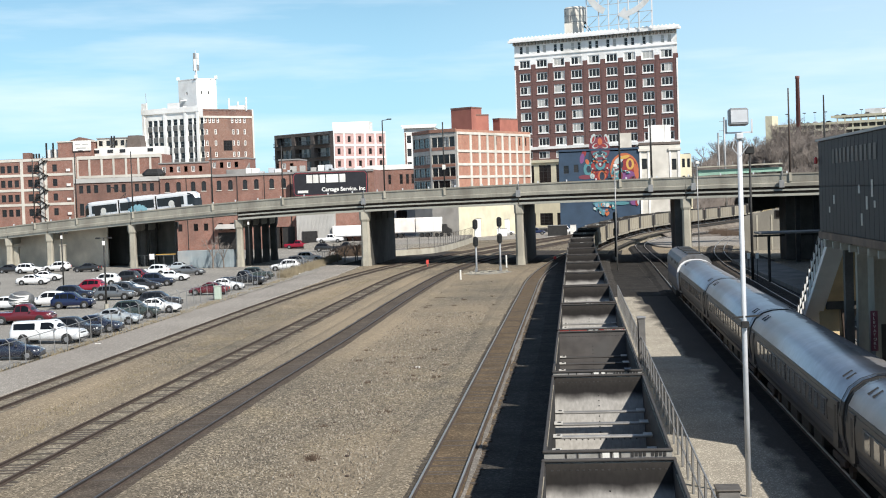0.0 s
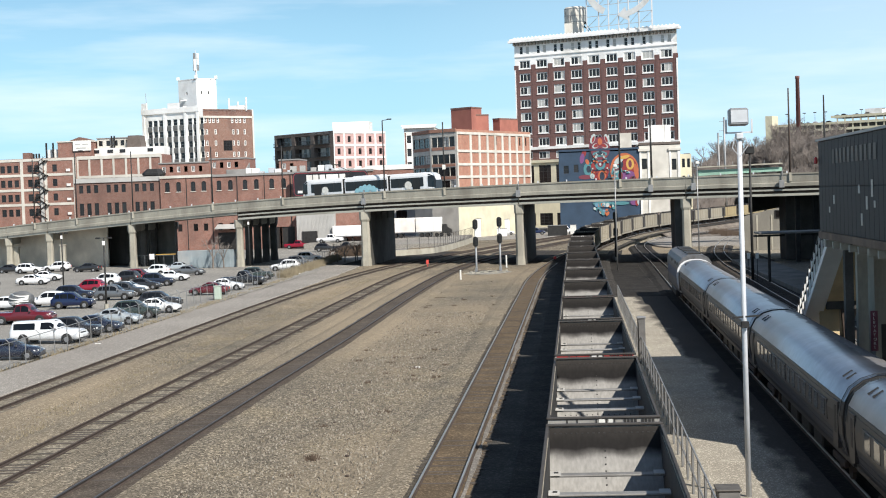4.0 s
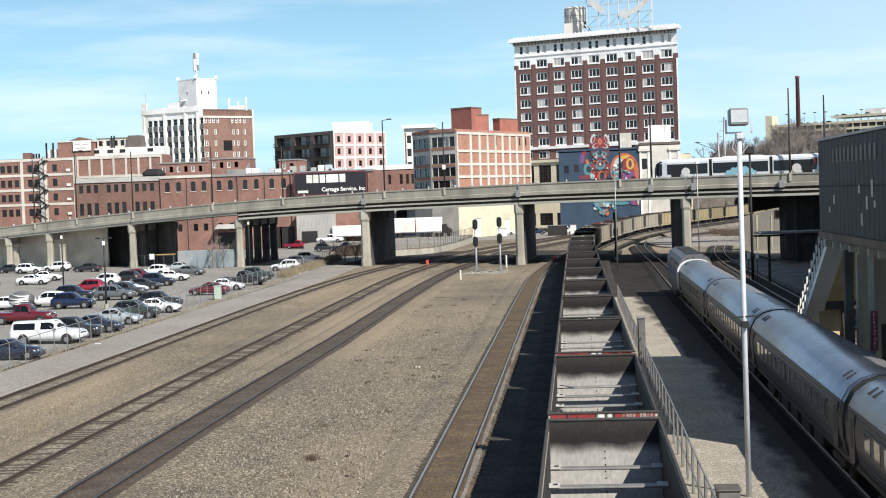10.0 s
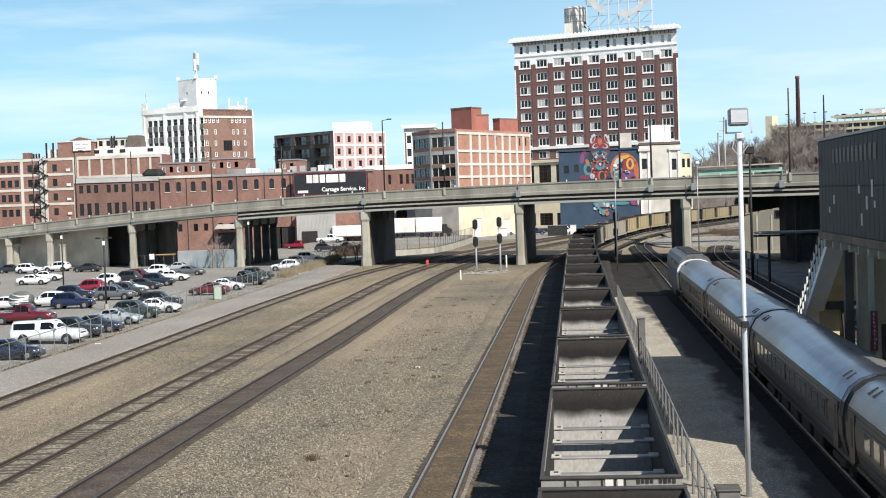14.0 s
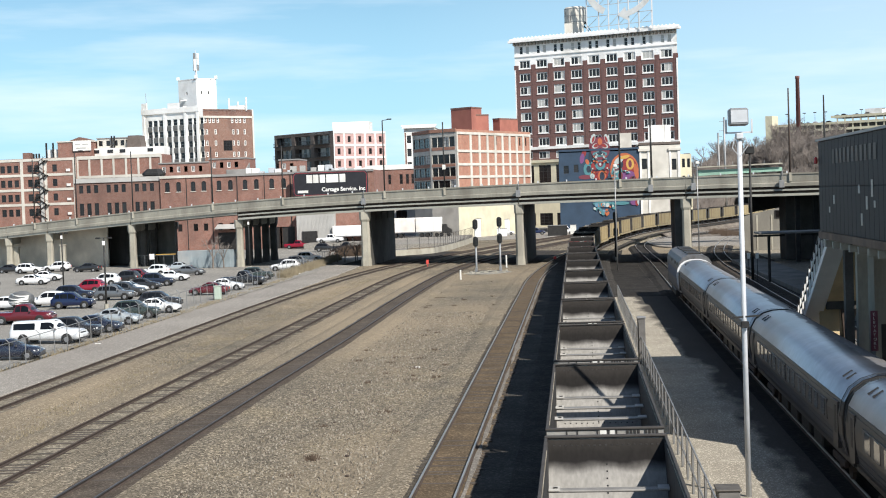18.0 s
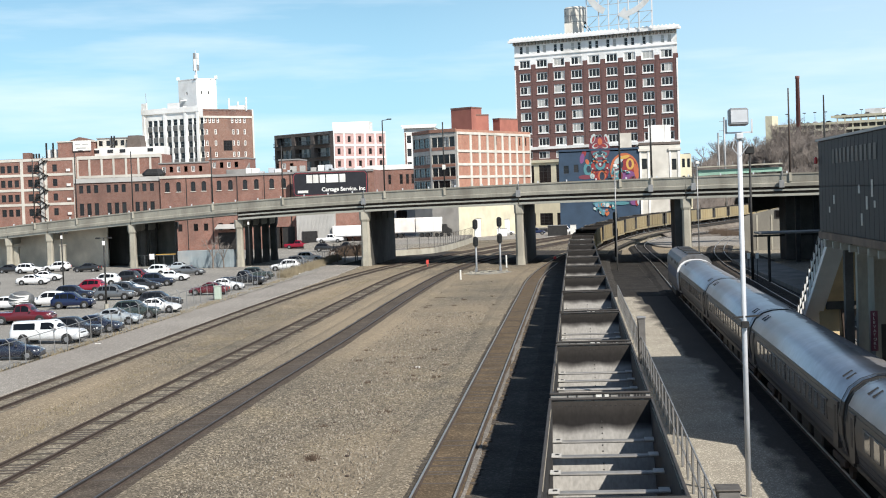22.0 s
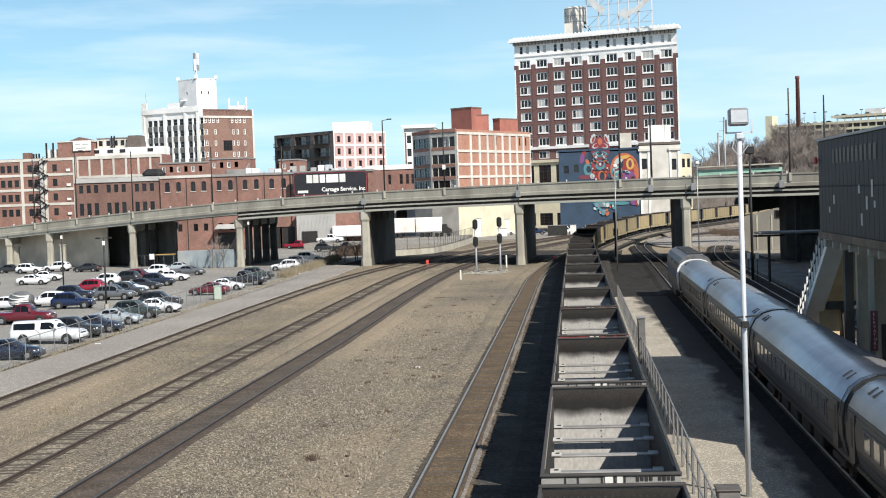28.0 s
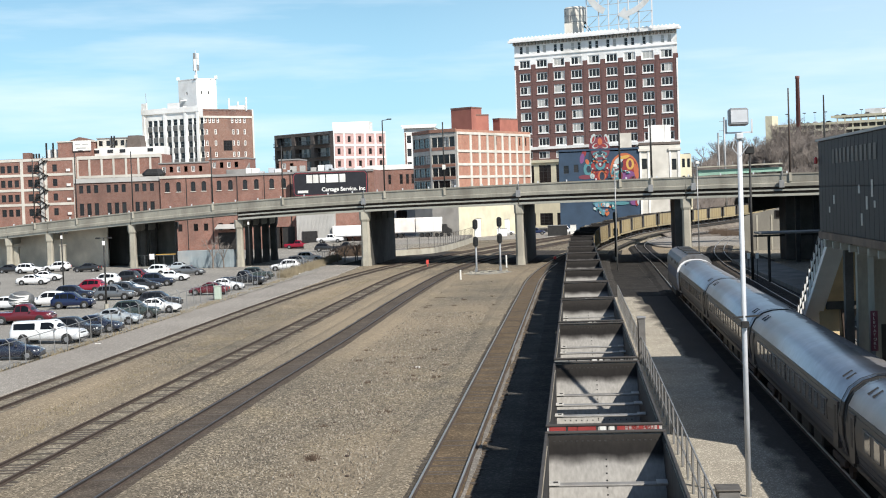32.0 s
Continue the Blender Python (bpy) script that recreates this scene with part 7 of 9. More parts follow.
# along the length from the tail: share of length, belt height, roof height, half width, half roof width
CAR_SHAPES = {
    "sedan": (4.4, [(0.0, 0.80, 0.82, 0.78, 0.68), (0.03, 0.95, 0.98, 0.88, 0.74), (0.17, 1.0, 1.03, 0.91, 0.74), (0.31, 1.0, 1.40, 0.91, 0.60), (0.52, 0.98, 1.45, 0.91, 0.61),
                      (0.70, 0.95, 0.99, 0.91, 0.72), (0.93, 0.80, 0.83, 0.88, 0.70), (1.0, 0.60, 0.62, 0.74, 0.62)], (0.19, 0.30, 0.53, 0.69)),
    "suv": (4.3, [(0.0, 0.95, 0.98, 0.84, 0.74), (0.03, 1.05, 1.12, 0.92, 0.74), (0.13, 1.08, 1.62, 0.94, 0.68), (0.35, 1.05, 1.70, 0.95, 0.69), (0.53, 1.02, 1.68, 0.95, 0.68),
                    (0.70, 1.02, 1.08, 0.95, 0.76), (0.95, 0.94, 0.97, 0.92, 0.76), (1.0, 0.68, 0.70, 0.80, 0.68)], (0.04, 0.12, 0.54, 0.69)),
    "pickup": (5.7, [(0.0, 0.95, 0.97, 0.92, 0.84), (0.01, 1.08, 1.10, 0.97, 0.92), (0.40, 1.08, 1.10, 0.98, 0.93), (0.415, 1.10, 1.80, 0.98, 0.72), (0.60, 1.10, 1.86, 0.98, 0.73),
                     (0.71, 1.10, 1.16, 0.98, 0.82), (0.95, 1.06, 1.09, 0.97, 0.82), (1.0, 0.72, 0.74, 0.88, 0.76)], (0.41, 0.417, 0.605, 0.70)),
    "cap": (5.7, [(0.0, 0.95, 0.97, 0.92, 0.84), (0.01, 1.08, 1.74, 0.97, 0.80), (0.395, 1.08, 1.80, 0.98, 0.82), (0.415, 1.10, 1.80, 0.98, 0.74), (0.60, 1.10, 1.86, 0.98, 0.73),
                  (0.71, 1.10, 1.16, 0.98, 0.82), (0.95, 1.06, 1.09, 0.97, 0.82), (1.0, 0.72, 0.74, 0.88, 0.76)], (0.005, 0.012, 0.605, 0.70)),
    "van": (5.9, [(0.0, 1.05, 1.9, 0.93, 0.80), (0.02, 1.15, 2.05, 0.98, 0.84), (0.5, 1.15, 2.10, 0.99, 0.84), (0.68, 1.12, 2.02, 0.99, 0.80), (0.80, 1.10, 1.16, 0.98, 0.80),
                  (0.96, 1.0, 1.04, 0.94, 0.78), (1.0, 0.7, 0.72, 0.84, 0.7)], (0.01, 0.02, 0.69, 0.79)),
}


def car_meshes(kind):
    ln, st, (r0, r1, f0, f1) = CAR_SHAPES[kind]
    lo = 0.25 if kind in ("sedan",) else 0.34
    fr = np.array([s[0] for s in st])
    grid = np.linspace(0, 1, 49)
    table = {}
    for k in (1, 2, 3, 4):
        v = np.interp(grid, fr, [s[k] for s in st])
        for _ in range(2):
            v[1:-1] = 0.25 * v[:-2] + 0.5 * v[1:-1] + 0.25 * v[2:]
        table[k] = v
    val = lambda f, k: float(np.interp(f, grid, table[k]))
    Y = lambda f: (f - 0.5) * ln

    def body_bm():
        bm = BM()
        rows = []
        for f in grid:
            belt, roof, w, wt = (val(f, k) for k in (1, 2, 3, 4))
            crown = 0.03 if roof > belt + 0.2 else 0.02
            half = [(w * 0.82, lo), (w * 0.98, lo + 0.08), (w, (lo + belt) / 2), (w * 0.985, belt), (wt, roof - 0.03), (wt * 0.9, roof), (0, roof + crown)]
            pts = half + [(-x, z) for x, z in half[-2::-1]]
            rows.append([bm.verts.new((x, Y(f), z)) for x, z in pts])
        skin(bm, rows)
        bm.faces.new(rows[0][::-1])
        bm.faces.new(rows[-1])
        # dark wheel openings
        n0 = len(bm.faces)
        rr = 0.33 if kind == "sedan" else 0.37
        for sx in (-1, 1):
            for f in (0.20, 0.82):
                c = Vector((sx * (val(f, 3) - 0.02), Y(f), rr + 0.02))
                tube(bm, [c, c + Vector((sx * 0.026, 0, 0))], rr * 1.2, 16)
        bm.faces.ensure_lookup_table()
        for f in list(bm.faces)[n0:]:
            f.material_index = 1
        return bm

    def side_glass(sx, fa, fb):
        bm = BM()
        n = 4
        lowr, upr = [], []
        for i in range(n + 1):
            f = fa + (fb - fa) * i / n
            belt, roof, w, wt = (val(f, k) for k in (1, 2, 3, 4))
            for lst, q in ((lowr, 0.10), (upr, 0.84)):
                lst.append((sx * (w * 0.985 + (wt - w * 0.985) * q + 0.012), Y(f), belt + (roof - 0.03 - belt) * q))
        a, b = [bm.verts.new(p) for p in lowr], [bm.verts.new(p) for p in upr]
        c = [bm.verts.new((p[0] - sx * 0.03, p[1], p[2])) for p in lowr]
        d = [bm.verts.new((p[0] - sx * 0.03, p[1], p[2])) for p in upr]
        for i in range(n):
            bm.faces.new((a[i], a[i + 1], b[i + 1], b[i]))
            bm.faces.new((c[i], c[i + 1], a[i + 1], a[i]))
            bm.faces.new((b[i], b[i + 1], d[i + 1], d[i]))
        return bm

    def screen(fa, fb):
        bm = BM()
        rows = []
        for f in (fa + (fb - fa) * 0.06, fb - (fb - fa) * 0.06):
            roof, wt = val(f, 2), val(f, 4)
            rows.append([bm.verts.new((x, Y(f), z)) for x, z in ((-wt * 0.93, roof - 0.005), (0, roof + 0.04), (wt * 0.93, roof - 0.005), (wt * 0.93, roof - 0.04), (-wt * 0.93, roof - 0.04))])
        skin(bm, rows)
        bm.faces.new(rows[0][::-1])
        bm.faces.new(rows[-1])
        return bm

    glass_parts = []
    if kind == "sedan":
        spans = ((0.27, 0.42), (0.435, 0.60))
    elif kind == "suv":
        spans = ((0.12, 0.22), (0.235, 0.41), (0.425, 0.60))
    elif kind == "pickup":
        spans = ((0.425, 0.51), (0.52, 0.64))
    elif kind == "cap":
        spans = ((0.06, 0.37), (0.45, 0.64))
    else:
        spans = ((0.10, 0.38), (0.42, 0.55), (0.57, 0.74))
    for sx in (-1, 1):
        for a, b in spans:
            glass_parts.append(("side_window", mesh_of(side_glass(sx, a, b), "side_window", "car_glass")))
    glass_parts.append(("windscreen", mesh_of(screen(f0, f1), "windscreen", "car_glass")))
    if kind in ("sedan", "suv"):
        glass_parts.append(("rear_window", mesh_of(screen(r1, r0), "rear_window", "car_glass")))
    else:
        bm = BM()
        belt, roof, w = val(r1, 1), val(r1, 2), val(r1, 4)
        box(bm, -w * 0.85, w * 0.85, Y(r0) - 0.03, Y(r1) + 0.02, belt + 0.12, roof - 0.12)
        glass_parts.append(("rear_window", mesh_of(bm, "rear_window", "car_glass")))
    lamps = []
    w1 = val(0.96, 3)
    zf, zr = val(0.95, 1) - 0.12, val(0.01, 1) - 0.1
    for sx in (-1, 1):
        bm = BM()
        rounded_box(bm, sx * w1 * 0.72 - 0.17, sx * w1 * 0.72 + 0.17, Y(0.965), Y(0.965) + 0.11, zf - 0.10, zf + 0.08, 0.04)
        lamps.append(("headlight", mesh_of(bm, "headlight", "lens")))
        bm = BM()
        rounded_box(bm, sx * w1 * 0.80 - 0.11, sx * w1 * 0.80 + 0.11, Y(0.0) - 0.02, Y(0.0) + 0.13, zr - 0.16, zr + 0.12, 0.04)
        lamps.append(("tail_light", mesh_of(bm, "tail_light", "red_lamp")))
        bm = BM()
        fm = f1 - 0.03
        rounded_box(bm, sx * (val(fm, 3) + 0.09) - 0.08, sx * (val(fm, 3) + 0.09) + 0.08, Y(fm) - 0.06, Y(fm) + 0.06, val(fm, 1) + 0.0, val(fm, 1) + 0.15, 0.03)
        lamps.append(("wing_mirror", mesh_of(bm, "wing_mirror", "bumper")))
    for f, nm in ((0.985, "front_bumper"), (0.012, "rear_bumper")):
        bm = BM()
        ww = val(f, 3) * 0.97
        rounded_box(bm, -ww, ww, Y(f) - 0.09, Y(f) + 0.09, lo - 0.02, lo + 0.2, 0.05)
        lamps.append((nm, mesh_of(bm, nm, "bumper")))
    bm = BM()
    rounded_box(bm, -0.5, 0.5, Y(0.985), Y(0.985) + 0.06, zf - 0.16, zf + 0.02, 0.03)
    lamps.append(("grille", mesh_of(bm, "grille", "black_paint")))
    r = 0.33 if kind == "sedan" else 0.37
    bm = BM()
    tube(bm, [(-0.11, 0, 0), (-0.08, 0, 0), (0.08, 0, 0), (0.11, 0, 0)], [r * 0.9, r, r, r * 0.9], 16)
    tyre = mesh_of(bm, "tyre", "tyre")
    bm = BM()
    tube(bm, [(-0.118, 0, 0), (-0.10, 0, 0), (0.10, 0, 0), (0.118, 0, 0)], [r * 0.52, r * 0.58, r * 0.58, r * 0.52], 12)
    rim = mesh_of(bm, "rim", "rim")
    return body_bm, glass_parts + lamps, (tyre, rim, r, [(sx * (val(f, 3) - 0.085), Y(f)) for sx in (-1, 1) for f in (0.20, 0.82)])


CAR_BUILT = {}
KIND_WORDS = {"sedan": ("sedan car", "car"), "suv": ("sport utility car", "car"), "pickup": ("pickup truck", "pickup truck"), "cap": ("pickup truck with a bed cap", "pickup truck"), "van": ("panel van", "van")}


def vehicle(x, y, kind, color, right, where="parked on the asphalt lot", z=-0.30, turn=0.0, group="cars in the parking lot"):
    if kind not in CAR_BUILT:
        CAR_BUILT[kind] = car_meshes(kind)
    body, parts, (tyre, rim, r, spots) = CAR_BUILT[kind]
    words, cat = KIND_WORDS[kind]
    col = {"green": "dark green", "darkgrey": "dark grey", "navy": "navy blue", "maroon": "dark red"}.get(color, color)
    nm = {"sedan": "car", "suv": "car", "van": "van"}.get(kind, "pickup_truck")
    v = thing(nm, f"{col} {words} {where}", cat, group, at=pose(x, y, z, 0, 0, (-90 if right else 90) + turn))
    me = cached(("body", kind, color), lambda: mesh_of(body(), "body", ["car_" + color, "tyre"], True))
    b = shared("body", me, v)
    b["label"] = f"glossy {col} body"
    for n, m in parts:
        shared(n, m, v)
    for wx, wy in spots:
        w = shared("wheel", tyre, v, Matrix.Translation((wx, wy, r)))
        shared("rim", rim, w)
    return v


FENCE_ROW = [(-39.5, 99.2, "sedan", "navy", 1), (-40.9, 110.5, "cap", "white", 1), (-40.3, 114.7, "suv", "black", 1), (-40.1, 119.3, "sedan", "navy", 1), (-40.7, 126.7, "sedan", "silver", 1),
             (-40.8, 133.0, "suv", "green", 1), (-40.6, 139.2, "sedan", "white", 1), (-42.2, 145.9, "suv", "black", 1), (-41.8, 164.3, "sedan", "maroon", 0), (-41.7, 171.8, "sedan", "white", 1),
             (-41.7, 181.2, "pickup", "black", 1), (-42.5, 193.3, "suv", "green", 1), (-43.2, 215.8, "suv", "white", 0), (-43.7, 230.3, "suv", "grey", 1), (-44.8, 244.2, "suv", "white", 1)]
MIDDLE_ROW = [(-50.5, 130.1, "pickup", "maroon", 1), (-59.2, 148.9, "sedan", "white", 1), (-56.1, 151.5, "suv", "white", 0), (-52.2, 148.4, "suv", "blue", 1), (-56.9, 162.3, "suv", "navy", 1),
              (-59.4, 174.3, "suv", "red", 0), (-51.5, 160.2, "suv", "grey", 1), (-51.8, 165.6, "suv", "darkgrey", 1), (-62.4, 189.5, "suv", "white", 0), (-53.5, 171.9, "sedan", "white", 1),
              (-61.2, 194.8, "suv", "black", 0), (-60.3, 199.1, "suv", "maroon", 1), (-53.7, 178.4, "sedan", "black", 1), (-54.0, 185.7, "suv", "navy", 1), (-55.1, 196.9, "sedan", "white", 1)]
FAR_ROW = [(-62.2, 212.5, "suv", "white", 0), (-62.2, 224.8, "sedan", "silver", 0), (-56.5, 211.0, "sedan", "grey", 1), (-75.1, 197.6, "sedan", "white", 1), (-76.7, 207.3, "sedan", "white", 1),
           (-81.0, 194.5, "sedan", "black", 1), (-89.0, 233.0, "suv", "white", 1), (-85.8, 237.0, "suv", "white", 0), (-79.1, 232.3, "sedan", "black", 0), (-93.6, 236.8, "sedan", "black", 1)]
for row in (FENCE_ROW, MIDDLE_ROW, FAR_ROW):
    for x, y, kind, color, right in row:
        vehicle(x, y, kind, color, right, turn=random.uniform(-5, 5))
for x, y, kind, color, right in [(-60.2, 315.2, "pickup", "red", 1), (-50.3, 293.0, "suv", "black", 1), (-45.6, 291.0, "pickup", "black", 0), (-52.3, 311.0, "pickup", "white", 1)]:
    vehicle(x, y, kind, color, right, "parked behind the viaduct", z=0.83 if color == "white" else -0.36, turn=random.uniform(-4, 4), group="vehicles behind the viaduct")

# covered round load on a trailer among the cars
load = thing("covered_trailer", "low trailer with a bulging load under strapped grey tarpaulin", "trailer", at=pose(-56.6, 145.5, -0.3, 0, 0, 90))
bm = BM()
rows = []
for k in range(9):
    f = k / 8
    w = 1.15 * math.sin(math.pi * (0.12 + 0.76 * f)) ** 0.6
    rows.append([bm.verts.new((w * math.cos(a) * (1 + 0.04 * math.sin(5 * a + k)), (f - 0.5) * 2.3, 1.25 + 0.9 * math.sin(a) * (w / 1.15))) for a in (2 * math.pi * j / 14 for j in range(14))])
skin(bm, rows)
bm.faces.new(rows[0][::-1])
bm.faces.new(rows[-1])
M["tarp"] = surface("tarp", (0.11, 0.115, 0.12), 0.6, spread=0.3, scale=2.0, stretch=(1, 1, 4), stain=(0.2, 0.2, 0.2))
part("tarpaulin", bm, "tarp", load, "grey tarpaulin cover", True)
for k, z0_ in enumerate((0.72, 0.98, 1.24, 1.52, 1.8)):
    bm = BM()
    rows = []
    for q in range(9):
        f = 0.06 + 0.88 * q / 8
        w = 1.15 * math.sin(math.pi * (0.12 + 0.76 * f)) ** 0.6
        z = z0_ + 0.16 * math.sin(math.pi * f + k)
        a = math.asin(max(-0.95, min(0.95, (z - 1.25) / (0.9 * w / 1.15))))
        x = -w * math.cos(a) * 1.05
        rows.append([bm.verts.new((x - 0.02, (f - 0.5) * 2.3, z + dz)) for dz in (-0.055, 0.055)] + [bm.verts.new((x + 0.03, (f - 0.5) * 2.3, z + dz)) for dz in (0.055, -0.055)])
    skin(bm, rows)
    part("strap", bm, "white_paint", load, "white strap round the load")
piece("trailer_bed", "steel_dark", load, [(-0.9, 0.9, -1.6, 1.5, 0.35, 0.5)])
for sx in (-1, 1):
    shared("wheel", CAR_BUILT["sedan"][2][0], load, Matrix.Translation((sx * 0.95, 0, 0.33)))


# ---- fences ----
def wire_fence(name, label, line, s0, s1, h, post_step, cell, parent_mat="galv", lean=0.0, z=-0.3, rails=(1.0,), post_w=0.07):
    f = thing(name, label, "fence")
    n = int((s1 - s0) / post_step)
    for i in range(n + 1):
        m = line.pose_at(s0 + i * post_step, z)
        bm = BM()
        tube(bm, [m @ Vector((0, 0, 0)), m @ Vector((0, 0, h))] + ([m @ Vector((-lean, 0, h + lean))] if lean else []), post_w / 2, 6)
        part("post", bm, parent_mat, f)
    for k in rails:
        bm = BM()
        for i in range(n):
            a, b = (line.pose_at(s0 + j * post_step, z) @ Vector((0, 0, h * k)) for j in (i, i + 1))
            beam(bm, a, b, 0.045)
        part("rail_bar", bm, parent_mat, f, "top rail")
    bm = BM()
    s = s0
    while s < s1 - h:
        for d in (0, 1):
            a = line.pose_at(s + d * h * 0.9, z) @ Vector((0, 0, 0.03))
            b = line.pose_at(s + (1 - d) * h * 0.9, z) @ Vector((0, 0, h - 0.02))
            q = Vector((0, 0.0035, 0))
            bm.faces.new([bm.verts.new(p) for p in (a - q, a + q, b + q, b - q)])
        s += cell
    tagged(part("wire_mesh", bm, parent_mat, f, "diamond wire mesh"), kind="stuff")
    return f


LOT_FENCE = Line([(-36.9, 78), (-37.2, 95), (-37.7, 110), (-38.6, 131), (-39.3, 160), (-39.8, 190), (-40.6, 220), (-41.6, 246)])
wire_fence("lot_fence", "galvanised chain-link fence along the parking lot", LOT_FENCE, 0, LOT_FENCE.length, 1.75, 3.0, 0.22, lean=0.28, parent_mat="steel_grey")
TRACK_FENCE = Line([(3.62, 20), (3.62, 80), (3.62, 134)])
tf = wire_fence("track_fence", "grey steel mesh fence beside the coal track", TRACK_FENCE, 0, 113, 1.8, 2.4, 0.14, rails=(1.0, 0.52, 0.06), post_w=0.09, parent_mat="steel_grey")
GATE = Line([(-72.4, 236.6), (-65.2, 234.0)])
wire_fence("yard_gate", "grey chain-link yard gate under the viaduct", GATE, 0, GATE.length, 2.2, 1.9, 0.2, parent_mat="steel_grey", z=-0.3, rails=(1.0, 0.05))
# cabinet fixed to the fence
M["weathered_grey"] = surface("weathered_grey", (0.16, 0.155, 0.15), 0.7, spread=0.2, scale=2.0, stain=(0.09, 0.085, 0.08))
cab = thing("relay_cabinet", "tall grey relay cabinet standing at the track fence", "cabinet")
bm = BM()
rounded_box(bm, 3.42, 3.86, 85.6, 86.1, -0.3, 2.55, 0.04)
part("body", bm, "weathered_grey", cab)
bm = BM()
rounded_box(bm, 3.38, 3.9, 85.55, 86.15, 2.55, 2.66, 0.03)
part("lid", bm, "steel_grey", cab, "dull metal lid")
piece("door", "weathered_grey", cab, [(3.48, 3.8, 85.56, 85.6, 0.0, 2.35)])
M["dull_metal"] = surface("dull_metal", (0.12, 0.11, 0.1), 0.7, 0.2, spread=0.2, scale=3.0)
box_low = thing("ground_box", "low grey metal equipment box on the gravel", "equipment box")
bm = BM()
rounded_box(bm, 4.2, 4.9, 46.4, 47.3, -0.3, 0.5, 0.04)
part("body", bm, "weathered_grey", box_low)
bm = BM()
rounded_box(bm, 4.15, 4.95, 46.35, 47.35, 0.5, 0.56, 0.02)
part("lid", bm, "dull_metal", box_low, "dull brown-grey lid")
# utility pedestal by the lot fence
ped = thing("utility_pedestal", "pale green utility pedestal by the lot fence", "utility box")
M["pale_green"] = paint("pale_green", (0.44, 0.52, 0.44), 0.5)
bm = BM()
rounded_box(bm, -39.0, -38.3, 155.2, 155.9, -0.3, 1.1, 0.06)
part("body", bm, "pale_green", ped)
bm = BM()
rounded_box(bm, -39.05, -38.25, 155.15, 155.95, 1.1, 1.22, 0.05)
part("lid", bm, "pale_green", ped)


# ---- poles and lamps ----
def post(name, label, cat, x, y, z0, z1, r0, r1, mat, group=""):
    t = thing(name, label, cat, group)
    bm = BM()
    tube(bm, [(x, y, z0), (x, y, z0 + (z1 - z0) * 0.5), (x, y, z1)], [r0, (r0 + r1) / 2, r1], 10)
    part("pole", bm, mat, t, smooth=True)
    return t


PX, PY = 5.36, 48.2
big = post("floodlight_pole", "tall galvanised floodlight pole beside the tracks", "light pole", PX, PY, -0.1, 11.72, 0.092, 0.078, "galv")
bm = BM()
rounded_box(bm, PX - 0.33, PX + 0.28, PY - 0.33, PY + 0.27, 12.01, 12.57, 0.05)
part("lamp_housing", bm, "steel_grey", big, "square grey floodlight housing")
piece("lens", "galv", big, [(PX - 0.28, PX + 0.24, PY - 0.35, PY - 0.33, 12.11, 12.50)], "milky lens")
bm = BM()
beam(bm, (PX - 0.41, PY, 11.79), (PX + 0.41, PY, 11.79), 0.055)
beam(bm, (PX - 0.41, PY, 11.77), (PX - 0.41, PY, 12.22), 0.055)
beam(bm, (PX + 0.41, PY, 11.77), (PX + 0.41, PY, 12.22), 0.055)
part("yoke", bm, "galv", big, "bent steel yoke")
bm = BM()
rounded_box(bm, PX - 0.12, PX + 0.12, PY - 0.16, PY + 0.16, 11.57, 11.77, 0.03)
part("junction_box", bm, "galv", big)
bm = BM()
tube(bm, [(PX - 0.16, PY - 0.11, 11.65), (PX - 0.24, PY - 0.13, 11.3), (PX - 0.05, PY - 0.13, 11.05)], 0.014, 5)
tube(bm, [(PX + 0.16, PY - 0.11, 11.65), (PX + 0.27, PY - 0.13, 11.38), (PX + 0.05, PY - 0.13, 11.08)], 0.014, 5)
part("cable", bm, "galv", big)
bm = BM()
rounded_box(bm, PX - 0.13, PX + 0.13, PY - 0.27, PY - 0.11, 5.48, 5.70, 0.02)
beam(bm, (PX - 0.38, PY - 0.05, 5.81), (PX + 0.49, PY - 0.05, 5.86), 0.055)
part("camera_arm", bm, "steel_dark", big, "dark bracket on the pole")


def lot_lamp(x, y, z):
    t = post("lot_lamp", "dark steel parking lot lamp with twin box heads", "lamp post", x, y, -0.3, z, 0.11, 0.075, "steel_dark", "lamps of the lot")
    bm = BM()
    tube(bm, [(x, y, -0.35), (x, y, 0.35)], 0.24, 12)
    part("footing", bm, "concrete", t, "round concrete footing")
    bm = BM()
    beam(bm, (x - 0.55, y, z), (x + 0.55, y, z), 0.07)
    part("arm", bm, "steel_dark", t)
    for sx in (-1, 1):
        bm = BM()
        rounded_box(bm, x + sx * 0.6 - 0.22, x + sx * 0.6 + 0.22, y - 0.16, y + 0.16, z - 0.08, z + 0.08, 0.03)
        part("lamp_head", bm, "steel_dark", t)
    bm = BM()
    rounded_box(bm, x - 0.14, x + 0.14, y - 0.16, y - 0.02, z - 0.75, z - 0.3, 0.03)
    part("camera", bm, "white_paint", t, "white camera dome")


lot_lamp(-47.4, 144.5, 7.0)
lot_lamp(-65.0, 181.5, 7.0)
lot_lamp(-49.6, 220.5, 7.4)

